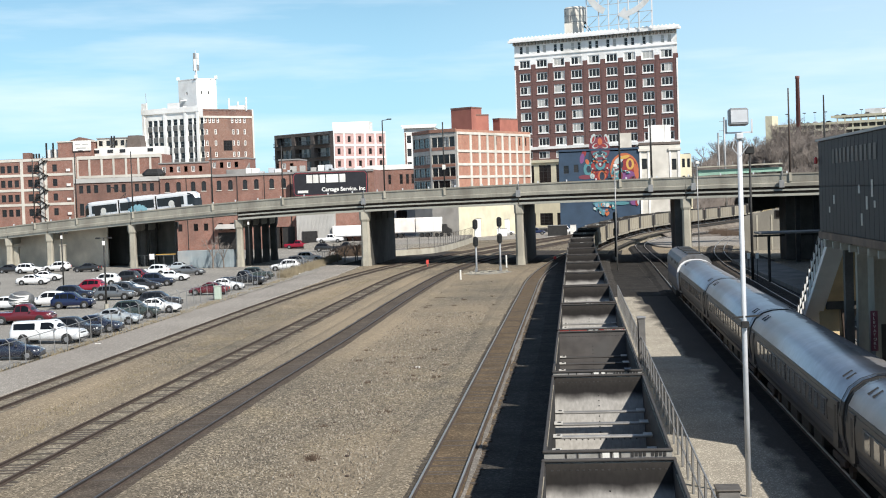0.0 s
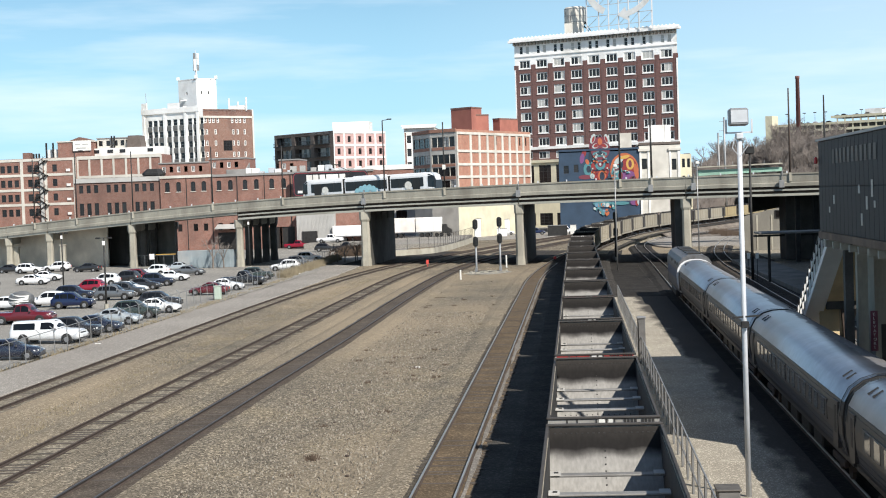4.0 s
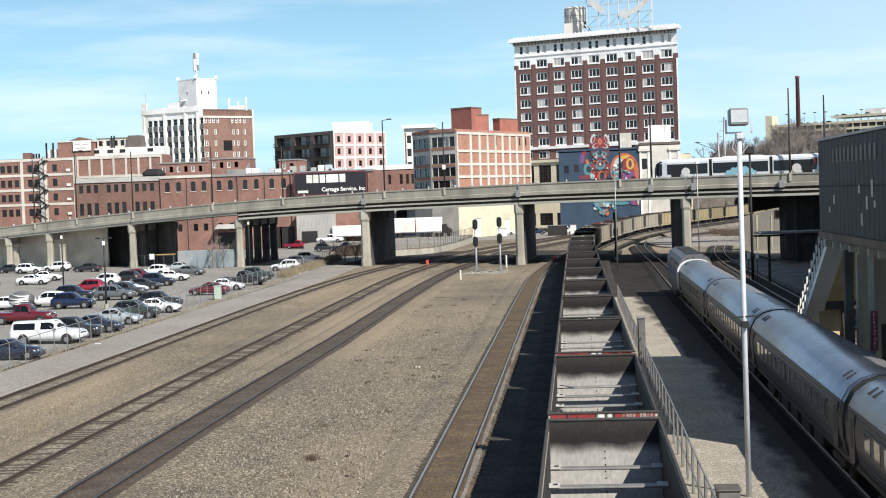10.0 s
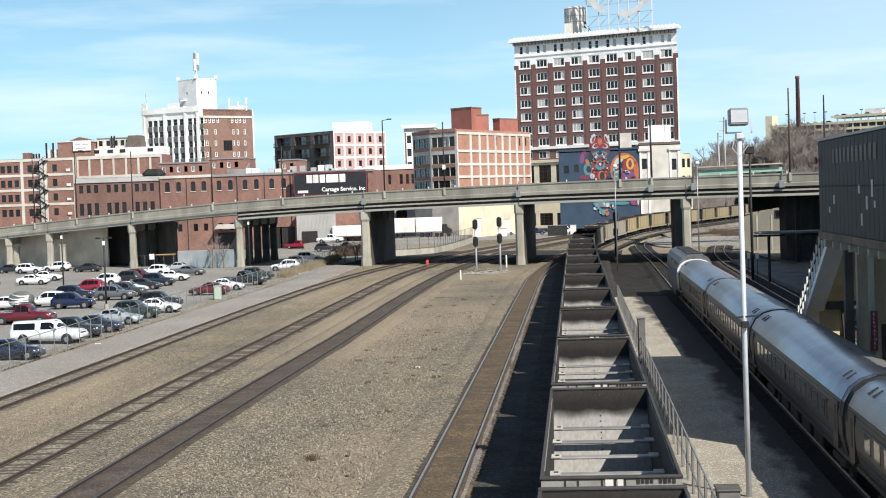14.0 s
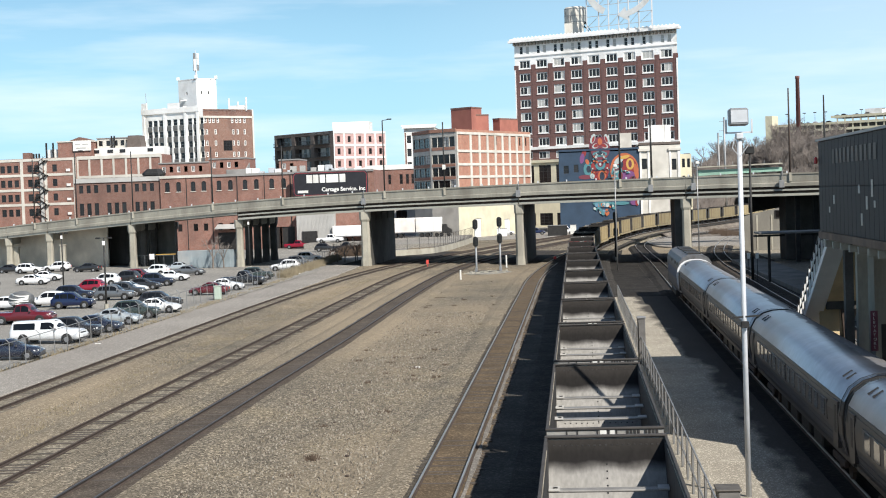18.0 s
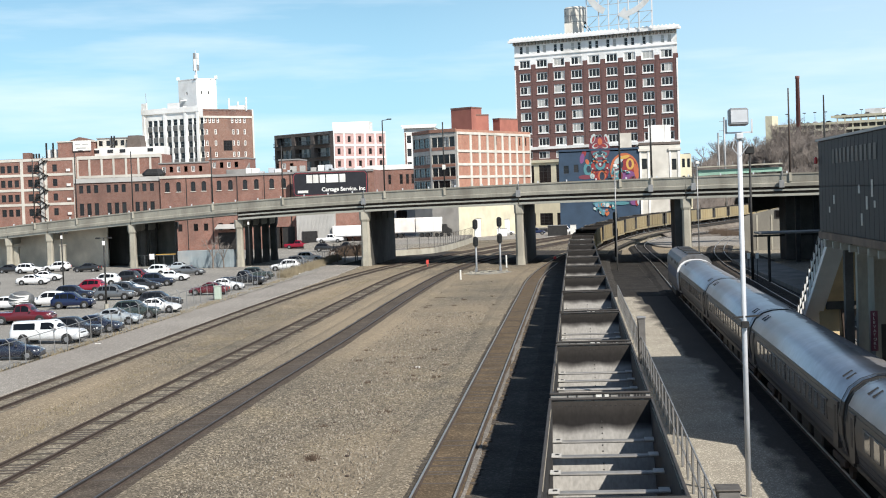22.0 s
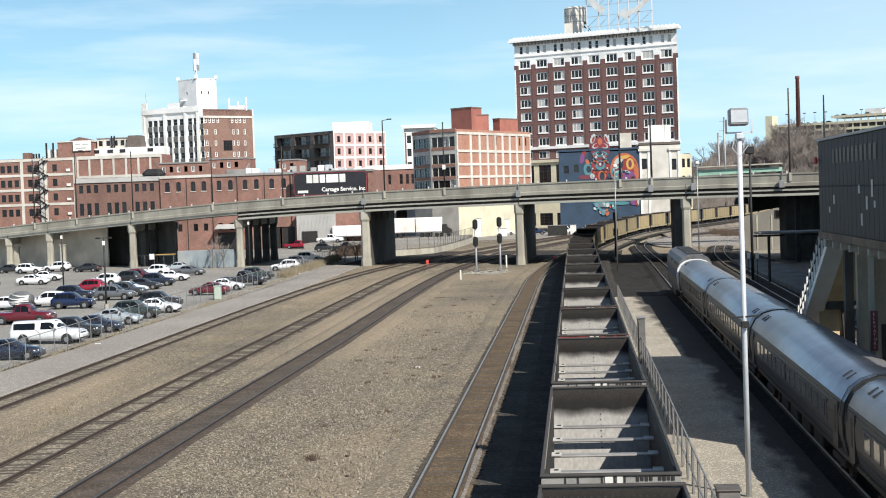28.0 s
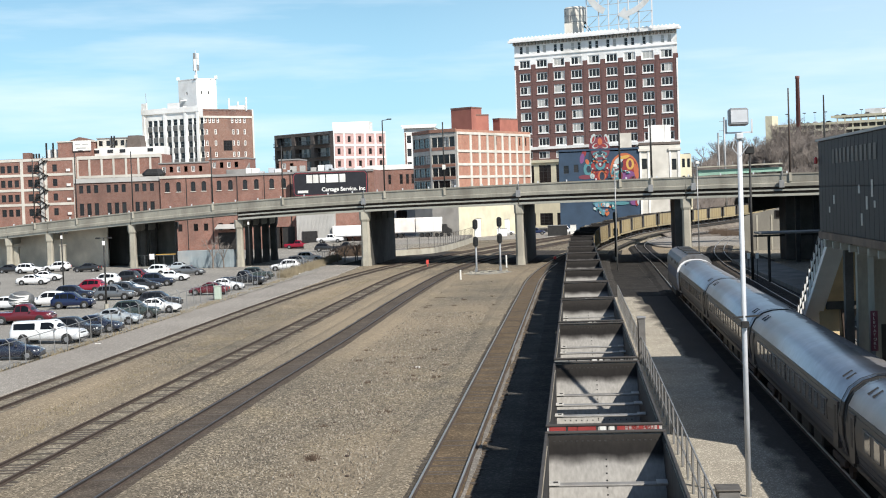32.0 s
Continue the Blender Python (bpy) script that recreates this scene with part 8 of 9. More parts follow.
dark_pole = post("sign_pole", "dark pole with a small box head on the platform", "pole", 18.9, 160.5, -0.3, 13.6, 0.16, 0.11, "steel_dark")
bm = BM()
rounded_box(bm, 18.4, 19.4, 160.2, 160.7, 13.4, 14.2, 0.08)
part("box_head", bm, "steel_dark", dark_pole)
for x, y in ((5.25, 190.0), (15.7, 190.0)):
    t = post("yard_lamp", "slim pale yard lamp with a small globe head", "lamp post", x, y, -0.3, 13.0, 0.09, 0.06, "steel_grey", "yard lamps")
    bm = BM()
    rounded_box(bm, x - 0.22, x + 0.32, y - 0.2, y + 0.2, 12.9, 13.3, 0.1)
    part("lamp_head", bm, "plate_white", t, "pale lamp head")

# street lamps on the viaduct's parapet: position along x and top height
for k, (x, z) in enumerate(((-104.3, 17.8), (-94.7, 18.9), (-85.6, 19.8), (-74.0, 19.3), (-58.5, 19.3), (-45.7, 18.8), (-28.5, 21.7), (-19.0, 20.9), (6.4, 21.2), (10.6, 21.4), (28.1, 22.5), (32.3, 21.3))):
    p = EDGE.at(s_edge(x))
    y = p.y + 0.15
    t = post("street_lamp", "dark brown street lamp on the viaduct parapet", "street lamp", x, y, p.z - 0.9, z, 0.16 if x > 5 else 0.12, 0.09, "steel_dark" if k != 10 else "rust", "street lamps of the viaduct")
    bm = BM()
    box(bm, x - 0.17, x + 0.17, y - 0.2, y + 0.17, p.z - 1.1, p.z + 0.05)
    part("pedestal", bm, "concrete", t, "concrete pedestal")
    if k in (2, 6):
        bm = BM()
        beam(bm, (x, y, z), (x + 1.1, y + 0.2, z + 0.15), 0.09)
        rounded_box(bm, x + 0.7, x + 1.4, y, y + 0.35, z + 0.08, z + 0.26, 0.05)
        part("lamp_arm", bm, "steel_dark", t, "short arm with a lamp head")
    elif k in (7, 11):
        bm = BM()
        rounded_box(bm, x - 0.25, x + 0.25, y - 0.35, y - 0.15, z - 7.0, z - 6.3, 0.04)
        part("notice", bm, "plate_white", t, "small white notice")
# small utility boxes and rail stubs along the parapet
for x in np.arange(40, -125, -4.1):
    p = EDGE.at(s_edge(float(x)))
    me = cached(("stub",), lambda: mesh_of(box(BM(), -0.09, 0.09, 0.05, 0.25, 0.0, 0.28), "rail_stub", "galv"))
    shared("rail_stub", me, viaduct, Matrix.Translation(p))
for a, b, zz in ((150, -60, -1.62), (150, -60, -2.15)):
    deck_part("conduit", [(0.30, zz), (0.38, zz), (0.38, zz - 0.1), (0.30, zz - 0.1)], "steel_grey" if zz > -2 else "steel_dark", s_edge(a), s_edge(b), viaduct, "conduit along the girders")
for x in (-32, -8, 10.4, 16, 27):
    p = EDGE.at(s_edge(x))
    bm = BM()
    rounded_box(bm, -0.35, 0.35, -0.28, 0.0, -1.9, -0.9, 0.05, Matrix.Translation(p))
    tube(bm, [p + Vector((0.1, -0.1, -1.0)), p + Vector((0.1, -0.12, 0.35))], 0.06, 6)
    part("conduit_box", bm, "steel_grey", viaduct, "grey conduit box")


# ---- railway signals and lineside things ----
def signal(x, y, z, heads, mat, word, thick=0.11):
    t = post("railway_signal", f"{word} railway signal mast with two black heads", "signal", x, y, -0.2, z, thick, thick * 0.85, mat, "railway signals")
    for hz in heads:
        bm = BM()
        r = [[bm.verts.new((x + 0.34 * math.cos(a), yy, hz + math.copysign(0.34, math.sin(a)) + 0.34 * math.sin(a))) for a in np.linspace(0.02, 2 * math.pi - 0.02, 20)] for yy in (y - 0.32, y - 0.18)]
        skin(bm, r)
        bm.faces.new(r[0][::-1])
        bm.faces.new(r[1])
        part("backboard", bm, "black_paint", t, "oval black backboard")
        for dz in (-0.25, 0.08, 0.4):
            bm = BM()
            tube(bm, [(x, y - 0.34, hz + dz - 0.05), (x, y - 0.55, hz + dz - 0.05)], 0.13, 10)
            part("hood", bm, "black_paint", t)
    bm = BM()
    rounded_box(bm, x - 0.19, x + 0.19, y - 0.19, y + 0.19, -0.35, 0.35, 0.05)
    part("base", bm, "steel_grey", t, "dull base casing")
    bm = BM()
    for k in range(12):
        beam(bm, (x - 0.13, y + 0.2, 0.6 + k * 0.45), (x + 0.13, y + 0.2, 0.6 + k * 0.45), 0.02)
    beam(bm, (x - 0.13, y + 0.2, 0.2), (x - 0.13, y + 0.2, z - 0.6), 0.025)
    beam(bm, (x + 0.13, y + 0.2, 0.2), (x + 0.13, y + 0.2, z - 0.6), 0.025)
    part("ladder", bm, "steel_grey", t)


signal(-13.25, 195.0, 6.3, (6.1, 3.8), "galv", "silver")
signal(-10.1, 196.0, 6.5, (6.3, 4.1), "galv", "silver")
signal(5.8, 214.5, 6.4, (6.2, 3.9), "steel_dark", "dark", 0.2)
pad = thing("signal_pad", "broken pale concrete pad under the signals with rubble and cables", "concrete pad")
bm = BM()
ring = []
for k in range(22):
    a = 2 * math.pi * k / 22
    f = 1 + 0.35 * noise.noise((math.cos(a) * 1.7, math.sin(a) * 1.7, 5.0))
    ring.append((-11.9 + 3.2 * f * math.cos(a), 193.2 + 4.0 * f * math.sin(a)))
low, high = ([bm.verts.new((x, y, z)) for x, y in ring] for z in (-0.36, -0.235))
for k in range(len(ring)):
    j = (k + 1) % len(ring)
    bm.faces.new((low[k], low[j], high[j], high[k]))
bm.faces.new(high)
part("slab", bm, "concrete_worn", pad)
r2 = random.Random(31)
bm = BM()
for k in range(60):
    x, y, w = r2.uniform(-14.6, -9.2), r2.uniform(190.0, 196.5), r2.uniform(0.06, 0.2)
    box(bm, x - w, x + w, y - w, y + w, -0.25, -0.22 + w * 0.6, None)
tagged(part("rubble", bm, "concrete", pad, "lumps of broken concrete"), kind="stuff")
bm = BM()
tube(bm, [(-13.2, 194.6, -0.1), (-12.6, 193.4, -0.2), (-11.4, 193.8, -0.18), (-10.2, 195.6, -0.1)], 0.035, 6)
part("cable", bm, "rubber", pad, "black cable")
for x, y, h in ((-14.2, 179.5, 0.9), (-9.75, 205.4, 1.45)):
    t = thing("marker_post", "short white marker post beside the track", "marker post")
    bm = BM()
    tube(bm, [(x, y, -0.35), (x, y, h)], 0.11, 8)
    part("post", bm, "plate_white", t)
    bm = BM()
    tube(bm, [(x, y, h), (x, y, h + 0.1)], 0.12, 8)
    part("cap", bm, "steel_dark", t)
flag = thing("track_flag", "small orange track warning board on a stake", "warning board")
M["safety_orange"] = paint("safety_orange", (0.6, 0.07, 0.055), 0.6)
piece("board", "safety_orange", flag, [(-21.66, -21.28, 211.5, 211.55, 0.2, 0.85)])
piece("stake", "safety_orange", flag, [(-21.49, -21.41, 211.55, 211.6, -0.35, 0.15)])

# ---- behind the viaduct ----
def semi_trailer(x0, x1, y, z0, z1, label):
    g = z0 - 1.25
    t = thing("semi_trailer", label, "trailer", "trailers behind the viaduct")
    bm = BM()
    rounded_box(bm, x0, x1, y, y + 2.55, z0, z1, 0.06)
    part("box_body", bm, "white_paint", t, "white box body")
    n = int((x1 - x0) / 1.2)
    for k in range(n):
        piece("side_post", "plate_white", t, [(x0 + 0.6 + k * 1.2 - 0.04, x0 + 0.6 + k * 1.2 + 0.04, y - 0.02, y, z0 + 0.2, z1 - 0.2)])
    piece("side_rail", "steel_grey", t, [(x0, x1, y - 0.04, y, z0 - 0.12, z0 + 0.05)])
    for wx in (x0 + 1.3, x0 + 2.6):
        for yy in (y + 0.2, y + 2.3):
            bm = BM()
            tube(bm, [(wx, yy - 0.15, g + 0.5), (wx, yy + 0.15, g + 0.5)], 0.5, 14)
            part("wheel", bm, "tyre", t)
    piece("landing_leg", "steel_dark", t, [(x1 - 2.6, x1 - 2.4, y + 0.3, y + 0.5, g, z0)])
    return t


semi_trailer(-43.3, -37.3, 341, 1.75, 5.1, "white box semi-trailer standing in the yard")
semi_trailer(-37.1, -31.0, 341, 1.75, 5.1, "white box semi-trailer coupled to a dark tractor")
dock = part("loading_dock", box(BM(), -57.6, -43.7, 308.2, 319.3, -0.5, 0.82), "asphalt")
tagged(dock, "raised asphalt loading yard beside the brick building", "loading dock", "", "structure")
semi_trailer(-52.6, -45.8, 315.9, 2.0, 4.25, "white box semi-trailer parked beside the brick building")
tr = thing("road_tractor", "dark road tractor coupled to a white trailer", "truck")
bm = BM()
rows = [[bm.verts.new(p) for p in ((x, 341.2, 1.3), (x, 343.3, 1.3), (x, 343.3, z + 0.9), (x, 341.2, z + 0.9))] for x, z in ((-30.9, 2.5), (-30.0, 2.5), (-29.7, 1.8), (-28.9, 1.3), (-28.7, 1.0))]
skin(bm, rows)
bm.faces.new(rows[0][::-1])
bm.faces.new(rows[-1])
part("cab", bm, "steel_dark", tr, "dark cab")
for wx in (-32.2, -31.1, -29.4):
    bm = BM()
    tube(bm, [(wx, 341.1, 1.0), (wx, 341.4, 1.0)], 0.5, 14)
    part("wheel", bm, "tyre", tr)

M["container_grey"] = surface("container_grey", (0.26, 0.305, 0.325), 0.6, spread=0.15, scale=0.6, stain=(0.38, 0.37, 0.36))
cont = thing("container", "pale grey steel container standing under the viaduct edge", "container")
bm = BM()
rounded_box(bm, -64.4, -55.7, 233.4, 235.9, -0.3, 2.55, 0.05)
part("body", bm, "container_grey", cont)
for k in range(18):
    piece("rib", "container_grey", cont, [(-64.2 + k * 0.48, -64.05 + k * 0.48, 233.38, 233.4, -0.1, 2.35)])
bm = BM()
r = [[bm.verts.new((x, y, z)) for x, z in ((-55.7, -0.3), (-54.4, -0.3), (-55.1, 2.55), (-55.7, 2.55))] for y in (233.5, 235.8)]
skin(bm, r)
bm.faces.new(r[0][::-1])
bm.faces.new(r[1])
part("chute_end", bm, "container_grey", cont, "slanted end of the container")

# brown infill walls, and dark walls in place of the shaded opening, under the viaduct's lower end
def under_wall(x0, x1, d, mat, label):
    """A wall under the deck, its top meeting the sloping underside."""
    bm = BM()
    rows = []
    for x in (x0, x1):
        p = EDGE.at(s_edge(x))
        q, q2 = p + SKEW * d, p + SKEW * (d + 0.5)
        top = p.z - 1.46
        rows.append([bm.verts.new(v) for v in ((q.x, q.y, -0.5), (q2.x, q2.y, -0.5), (q2.x, q2.y, top), (q.x, q.y, top))])
    skin(bm, rows)
    bm.faces.new(rows[0][::-1])
    bm.faces.new(rows[1])
    tagged(part("retaining_wall", bm, mat), label, "wall", "", "structure")


for x0, x1 in ((-158, -141), (-140.9, -119), (-118.9, -102), (-101.9, -81.5)):
    under_wall(x0, x1, 5.0, "infill", "brown stained retaining wall under the viaduct")
# added walls: the opening's deep shade as a dark surface
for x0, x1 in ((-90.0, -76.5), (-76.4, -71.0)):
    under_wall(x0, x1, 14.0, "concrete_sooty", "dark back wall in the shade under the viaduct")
for x, y, h in ((-99.9, 255.6, 3.3), (-89.2, 249.5, 3.6)):
    t = thing("concrete_post", "pale weathered concrete post before the viaduct wall", "concrete post", "posts before the wall")
    bm = BM()
    rounded_box(bm, x - 0.45, x + 0.45, y - 0.4, y + 0.4, -0.4, h, 0.08)
    part("shaft", bm, "concrete", t)
    bm = BM()
    rounded_box(bm, x - 0.55, x + 0.55, y - 0.5, y + 0.5, h, h + 0.25, 0.06)
    part("cap", bm, "concrete", t)
led = part("low_wall", box(BM(), -98, -88.5, 258.4, 260.0, -0.4, 1.0), "concrete")
tagged(led, "low pale concrete ledge at the foot of the wall", "wall", "", "structure")
yb = thing("barrier", "yellow height barrier with a white sign board", "barrier")
piece("bar", "mural_yellow", yb, [(-67.6, -64.3, 232.0, 232.12, 2.1, 2.22)])
for x in (-67.4, -64.5):
    piece("leg", "steel_dark", yb, [(x - 0.05, x + 0.05, 232.0, 232.15, -0.3, 2.1)])
piece("sign", "white_paint", yb, [(-68.6, -67.8, 231.9, 231.95, 1.4, 2.3)])
# iron fence and low wall along the street behind
iron = Line([(-33.5, 254.0), (-29, 258), (-25.3, 264), (-23.2, 292), (-22.3, 324)])
wire_fence("iron_fence", "dark iron railing on a low wall behind the tracks", iron, 0, iron.length - 1, 2.2, 2.6, 0.6, parent_mat="steel_dark", z=0.7, rails=(1.0, 0.1))
ribbon(iron, 0, iron.length, 0.2, 0.25, 0.75, -0.4, "concrete", "kerb_wall", "low stained concrete kerb wall")
lotw = part("street_terrace", box(BM(), -43.5, -24.5, 296, 349.5, -0.4, 0.5), "asphalt")
tagged(lotw, "pale asphalt terrace of the street", "pavement", "", "structure")
for k, (x, y, w, h, mat) in enumerate(((2.2, 331, 3.0, 2.2, "galv"), (-13, 352, 3.2, 1.6, "steel_grey"), (-19, 357, 2.4, 1.5, "white_paint"), (-6.5, 348, 4.6, 2.0, "steel_dark"), (-1.2, 345, 1.4, 2.1, "plate_white"),
                                      (31.0, 282, 2.6, 1.2, "steel_dark"), (34.0, 296, 1.8, 1.0, "rust"))):
    t = thing("equipment_box", "weathered metal equipment box in the yard", "equipment box", "boxes in the yard behind")
    bm = BM()
    rounded_box(bm, x, x + w, y, y + w * 0.6, -0.4, h, 0.05)
    part("body", bm, mat, t)
    bm = BM()
    rounded_box(bm, x - 0.05, x + w + 0.05, y - 0.05, y + w * 0.6 + 0.05, h, h + 0.1, 0.03)
    part("lid", bm, "steel_grey", t)
for x, y, kind, col in ((-17.5, 370, "sedan", "white"), (-9.5, 362, "suv", "blue"), (-3.0, 358, "van", "white"), (-24, 372, "suv", "grey")):
    vehicle(x, y, kind, col, 1, "parked behind the viaduct", z=-0.36, group="vehicles behind the viaduct")

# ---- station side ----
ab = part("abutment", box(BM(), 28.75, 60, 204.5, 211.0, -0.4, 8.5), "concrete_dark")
tagged(ab, "dark concrete abutment of the viaduct", "abutment", "", "structure")
for x in (29.6, 32.0):
    t = thing("support_column", "dark steel column under the viaduct's end", "column", "columns under the viaduct")
    bm = BM()
    rounded_box(bm, x - 0.3, x + 0.3, 199.5, 200.1, -0.4, 8.5, 0.05)
    part("shaft", bm, "steel_dark", t)
# added dark plate, standing for the shade on the train here
shade_p = thing("ramp_girder", "dark steel ramp girder behind the viaduct", "girder")
bm = BM()
r = [[bm.verts.new(v) for v in ((25.2, y, 8.6), (31.4, y, 8.6), (31.4, y, 6.95), (25.2, y, 6.05))] for y in (216.0, 217.2)]
skin(bm, r)
bm.faces.new(r[0][::-1])
bm.faces.new(r[1])
part("web_plate", bm, "steel_dark", shade_p)
pw = thing("wing_wall", "pale concrete retaining wall beyond the viaduct with a rising top", "retaining wall")
bm = BM()
r = [[bm.verts.new(v) for v in ((x, 238.0, -0.4), (x, 238.9, -0.4), (x, 238.9, z), (x, 238.0, z))] for x, z in ((26.6, 5.0), (29.8, 5.7), (33.0, 6.35), (40.0, 7.6))]
skin(bm, r)
bm.faces.new(r[0][::-1])
bm.faces.new(r[-1])
part("wall", bm, "concrete_worn", pw)
for x in (28.9, 31.2):
    piece("joint_rib", "concrete", pw, [(x - 0.12, x + 0.12, 237.92, 238.0, -0.4, 5.2)])
piece("opening_frame", "steel_dark", pw, [(31.7, 33.1, 237.9, 238.0, 4.6, 4.72), (31.7, 33.1, 237.9, 238.0, 5.8, 5.92), (31.7, 31.82, 237.9, 238.0, 4.72, 5.8), (32.98, 33.1, 237.9, 238.0, 4.72, 5.8)])
piece("opening_pane", "pane", pw, [(31.82, 32.98, 237.96, 238.0, 4.72, 5.8)])
plat = part("platform", rounded_box(BM(), 13.2, 17.0, 10, 190, -0.4, 0.25, 0.05), "concrete_sooty")
tagged(plat, "long grey concrete island platform", "platform", "", "structure")
plat2 = part("platform", rounded_box(BM(), 20.6, 25.0, 30, 198, -0.4, 0.25, 0.05), "concrete_sooty")
tagged(plat2, "grey concrete side platform in the shade", "platform", "", "structure")
can = thing("platform_canopy", "flat grey platform canopy on steel posts", "canopy")
bm = BM()
rounded_box(bm, 18.2, 25.0, 148.5, 152.5, 5.1, 5.3, 0.05)
part("roof", bm, "weathered_grey", can)
for y in (150.5,):
    for x in (19.4, 24.2):
        bm = BM()
        rounded_box(bm, x - 0.13, x + 0.13, y - 0.13, y + 0.13, 0.2, 5.0, 0.03)
        part("column", bm, "steel_dark", can)
        bm = BM()
        beam(bm, (x - 1.6, y, 4.9), (x + 1.6, y, 4.9), 0.2)
        part("bracket", bm, "steel_dark", can)
for x, y in ((17.12, 150), (17.98, 150)):
    t = thing("notice_board", "small white notice board on a post", "notice board")
    piece("board", "plate_white", t, [(x, x + 0.34, y, y + 0.04, 2.65, 3.22)])
    piece("leg", "steel_dark", t, [(x + 0.14, x + 0.2, y + 0.04, y + 0.1, -0.35, 3.1)])
# out of view behind the hall; added to throw shade over the platforms
annex = thing("shade_annexe", "long low station building behind the platforms", "station building")
bm = BM()
box(bm, 31, 60, 140.2, 186, -0.4, 14.6)
part("wing_wall", bm, "brick_grey", annex)
bm = BM()
box(bm, 25.2, 30.98, 96, 150, -0.4, 13.8)
part("platform_wing", bm, "brick_grey", annex)
roof_slab(annex, [(25.0, 95.8), (30.9, 95.8), (30.9, 150.2), (25.0, 150.2)], 14.05)
bm = BM()
box(bm, 31, 60, 20, 140, -0.4, 11.5)
part("wall", bm, "pale_stone", annex)
roof_slab(annex, [(30.6, 140.3), (60.4, 140.3), (60.4, 186.4), (31.0, 186.4)], 14.9)
roof_slab(annex, [(30.6, 19.6), (60.4, 19.6), (60.4, 140.2), (30.6, 140.2)], 11.8)

# pale paved apron beyond the viaduct, its end rounded towards the tracks
bm = BM()
ring = [(16.4 + 2.9 * math.cos(a), 279 + 23.0 * math.sin(a)) for a in (radians(90 + 180 * k / 14) for k in range(15))] + [(33.0, 256.0), (44.0, 256.0), (44.0, 303.0), (33.0, 303.0)]
low, high = ([bm.verts.new((x, y, z)) for x, y in ring] for z in (-0.42, -0.12))
for k in range(len(ring)):
    j = (k + 1) % len(ring)
    bm.faces.new((low[k], low[j], high[j], high[k]))
bm.faces.new(high)
tagged(part("paved_apron", bm, "road"), "pale paved apron with a rounded end beyond the viaduct", "pavement", "", "structure")
red_m = thing("track_marker", "small red marker lamp beside the coal track", "marker lamp")
bm = BM()
tube(bm, [(-3.1, 216.0, -0.3), (-3.1, 216.0, 0.15)], 0.05, 6)
part("stake", bm, "steel_dark", red_m)
bm = BM()
tube(bm, [(-3.1, 215.8, 0.4), (-3.1, 216.1, 0.4)], [0.24, 0.24], 12)
part("lamp", bm, "red_lamp", red_m, "round red lamp")

# elevator hall of the footbridge with its stair
hall = thing("footbridge_hall", "dark metal-clad raised hall at the footbridge end", "footbridge hall")
HX, HY0, HY1, HZ0, HZ1 = 12.7, 50.0, 78.0, 7.55, 12.2
bm = BM()
box(bm, HX + 0.06, HX + 8.0, HY0, HY1, HZ0, HZ1)
part("core", bm, "metal_panel", hall, "dark cladding core")
M["hall_pane"] = surface("hall_pane", (0.085, 0.08, 0.07), 0.5, spread=0.3, scale=1.5, per_object=0.5, bump=0)
pme = mesh_of(rounded_box(BM(), 0, 0.06, 0.02, 0.98, 0.0, 2.28, 0.01), "panel", "metal_panel")
for k in range(28):
    for r in range(2):
        z = HZ0 + 0.03 + r * 2.32
        shared("panel", pme, hall, Matrix.Translation((HX - 0.002, HY0 + k, z)))
        if r == 1 and 12 < k < 24:
            bm = cached(("hallwin",), lambda: mesh_of(box(BM(), -0.02, 0.0, 0.22, 0.78, 1.1, 1.8), "glazing", "hall_pane"))
            shared("glazing", bm, hall, Matrix.Translation((HX - 0.003, HY0 + k, z)))
for k, (y, z, h) in enumerate(((67.0, 9.54, 0.39), (64.1, 9.4, 0.74), (65.3, 8.84, 0.58), (63.6, 8.94, 0.3), (66.5, 8.11, 0.54), (73.4, 9.02, 0.43), (74.7, 8.57, 0.29))):
    piece("light_slot", "pane_pale", hall, [(HX - 0.02, HX - 0.004, y, y + 0.36, z, z + h)], "narrow pale slot window")
M["rusty_beam"] = surface("rusty_beam", (0.2, 0.14, 0.1), 0.85, spread=0.25, scale=0.8, stain=(0.1, 0.065, 0.045))
piece("base_beam", "rusty_beam", hall, [(HX - 0.06, HX + 8.0, HY0, HY1 + 0.15, HZ0 - 0.36, HZ0)], "rust-stained dark edge beam")
for k in range(12):
    piece("joist_end", "concrete", hall, [(HX - 0.04, HX + 0.4, HY0 + 2 + k * 2.2, HY0 + 2.3 + k * 2.2, HZ0 - 0.75, HZ0 - 0.42)])
piece("roof", "steel_grey", hall, [(HX - 0.12, HX + 8.1, HY0 - 0.1, HY1 + 0.12, HZ1, HZ1 + 0.12)], "thin metal roof edge")
bm = BM()
rounded_box(bm, HX - 0.22, HX - 0.05, HY1 - 0.1, HY1 + 0.08, 11.05, 11.42, 0.05)
part("red_lamp", bm, "red_lamp", hall, "small red lamp at the corner")
for x, y, w in ((HX + 1.2, 62.0, 0.9), (HX + 1.2, 74.5, 0.5), (HX + 6, 66, 0.9)):
    piece("pillar", "concrete", hall, [(x, x + w, y, y + w, 0.2, HZ0 - 0.4)], "concrete pillar")
piece("shaft_wall", "concrete", hall, [(HX + 2.3, HX + 4.3, 76, 81, 0.2, HZ0 - 0.4)], "grey elevator shaft wall")
piece("shaft_door", "steel_dark", hall, [(HX + 2.6, HX + 3.9, 75.94, 76, 0.2, 2.8)])

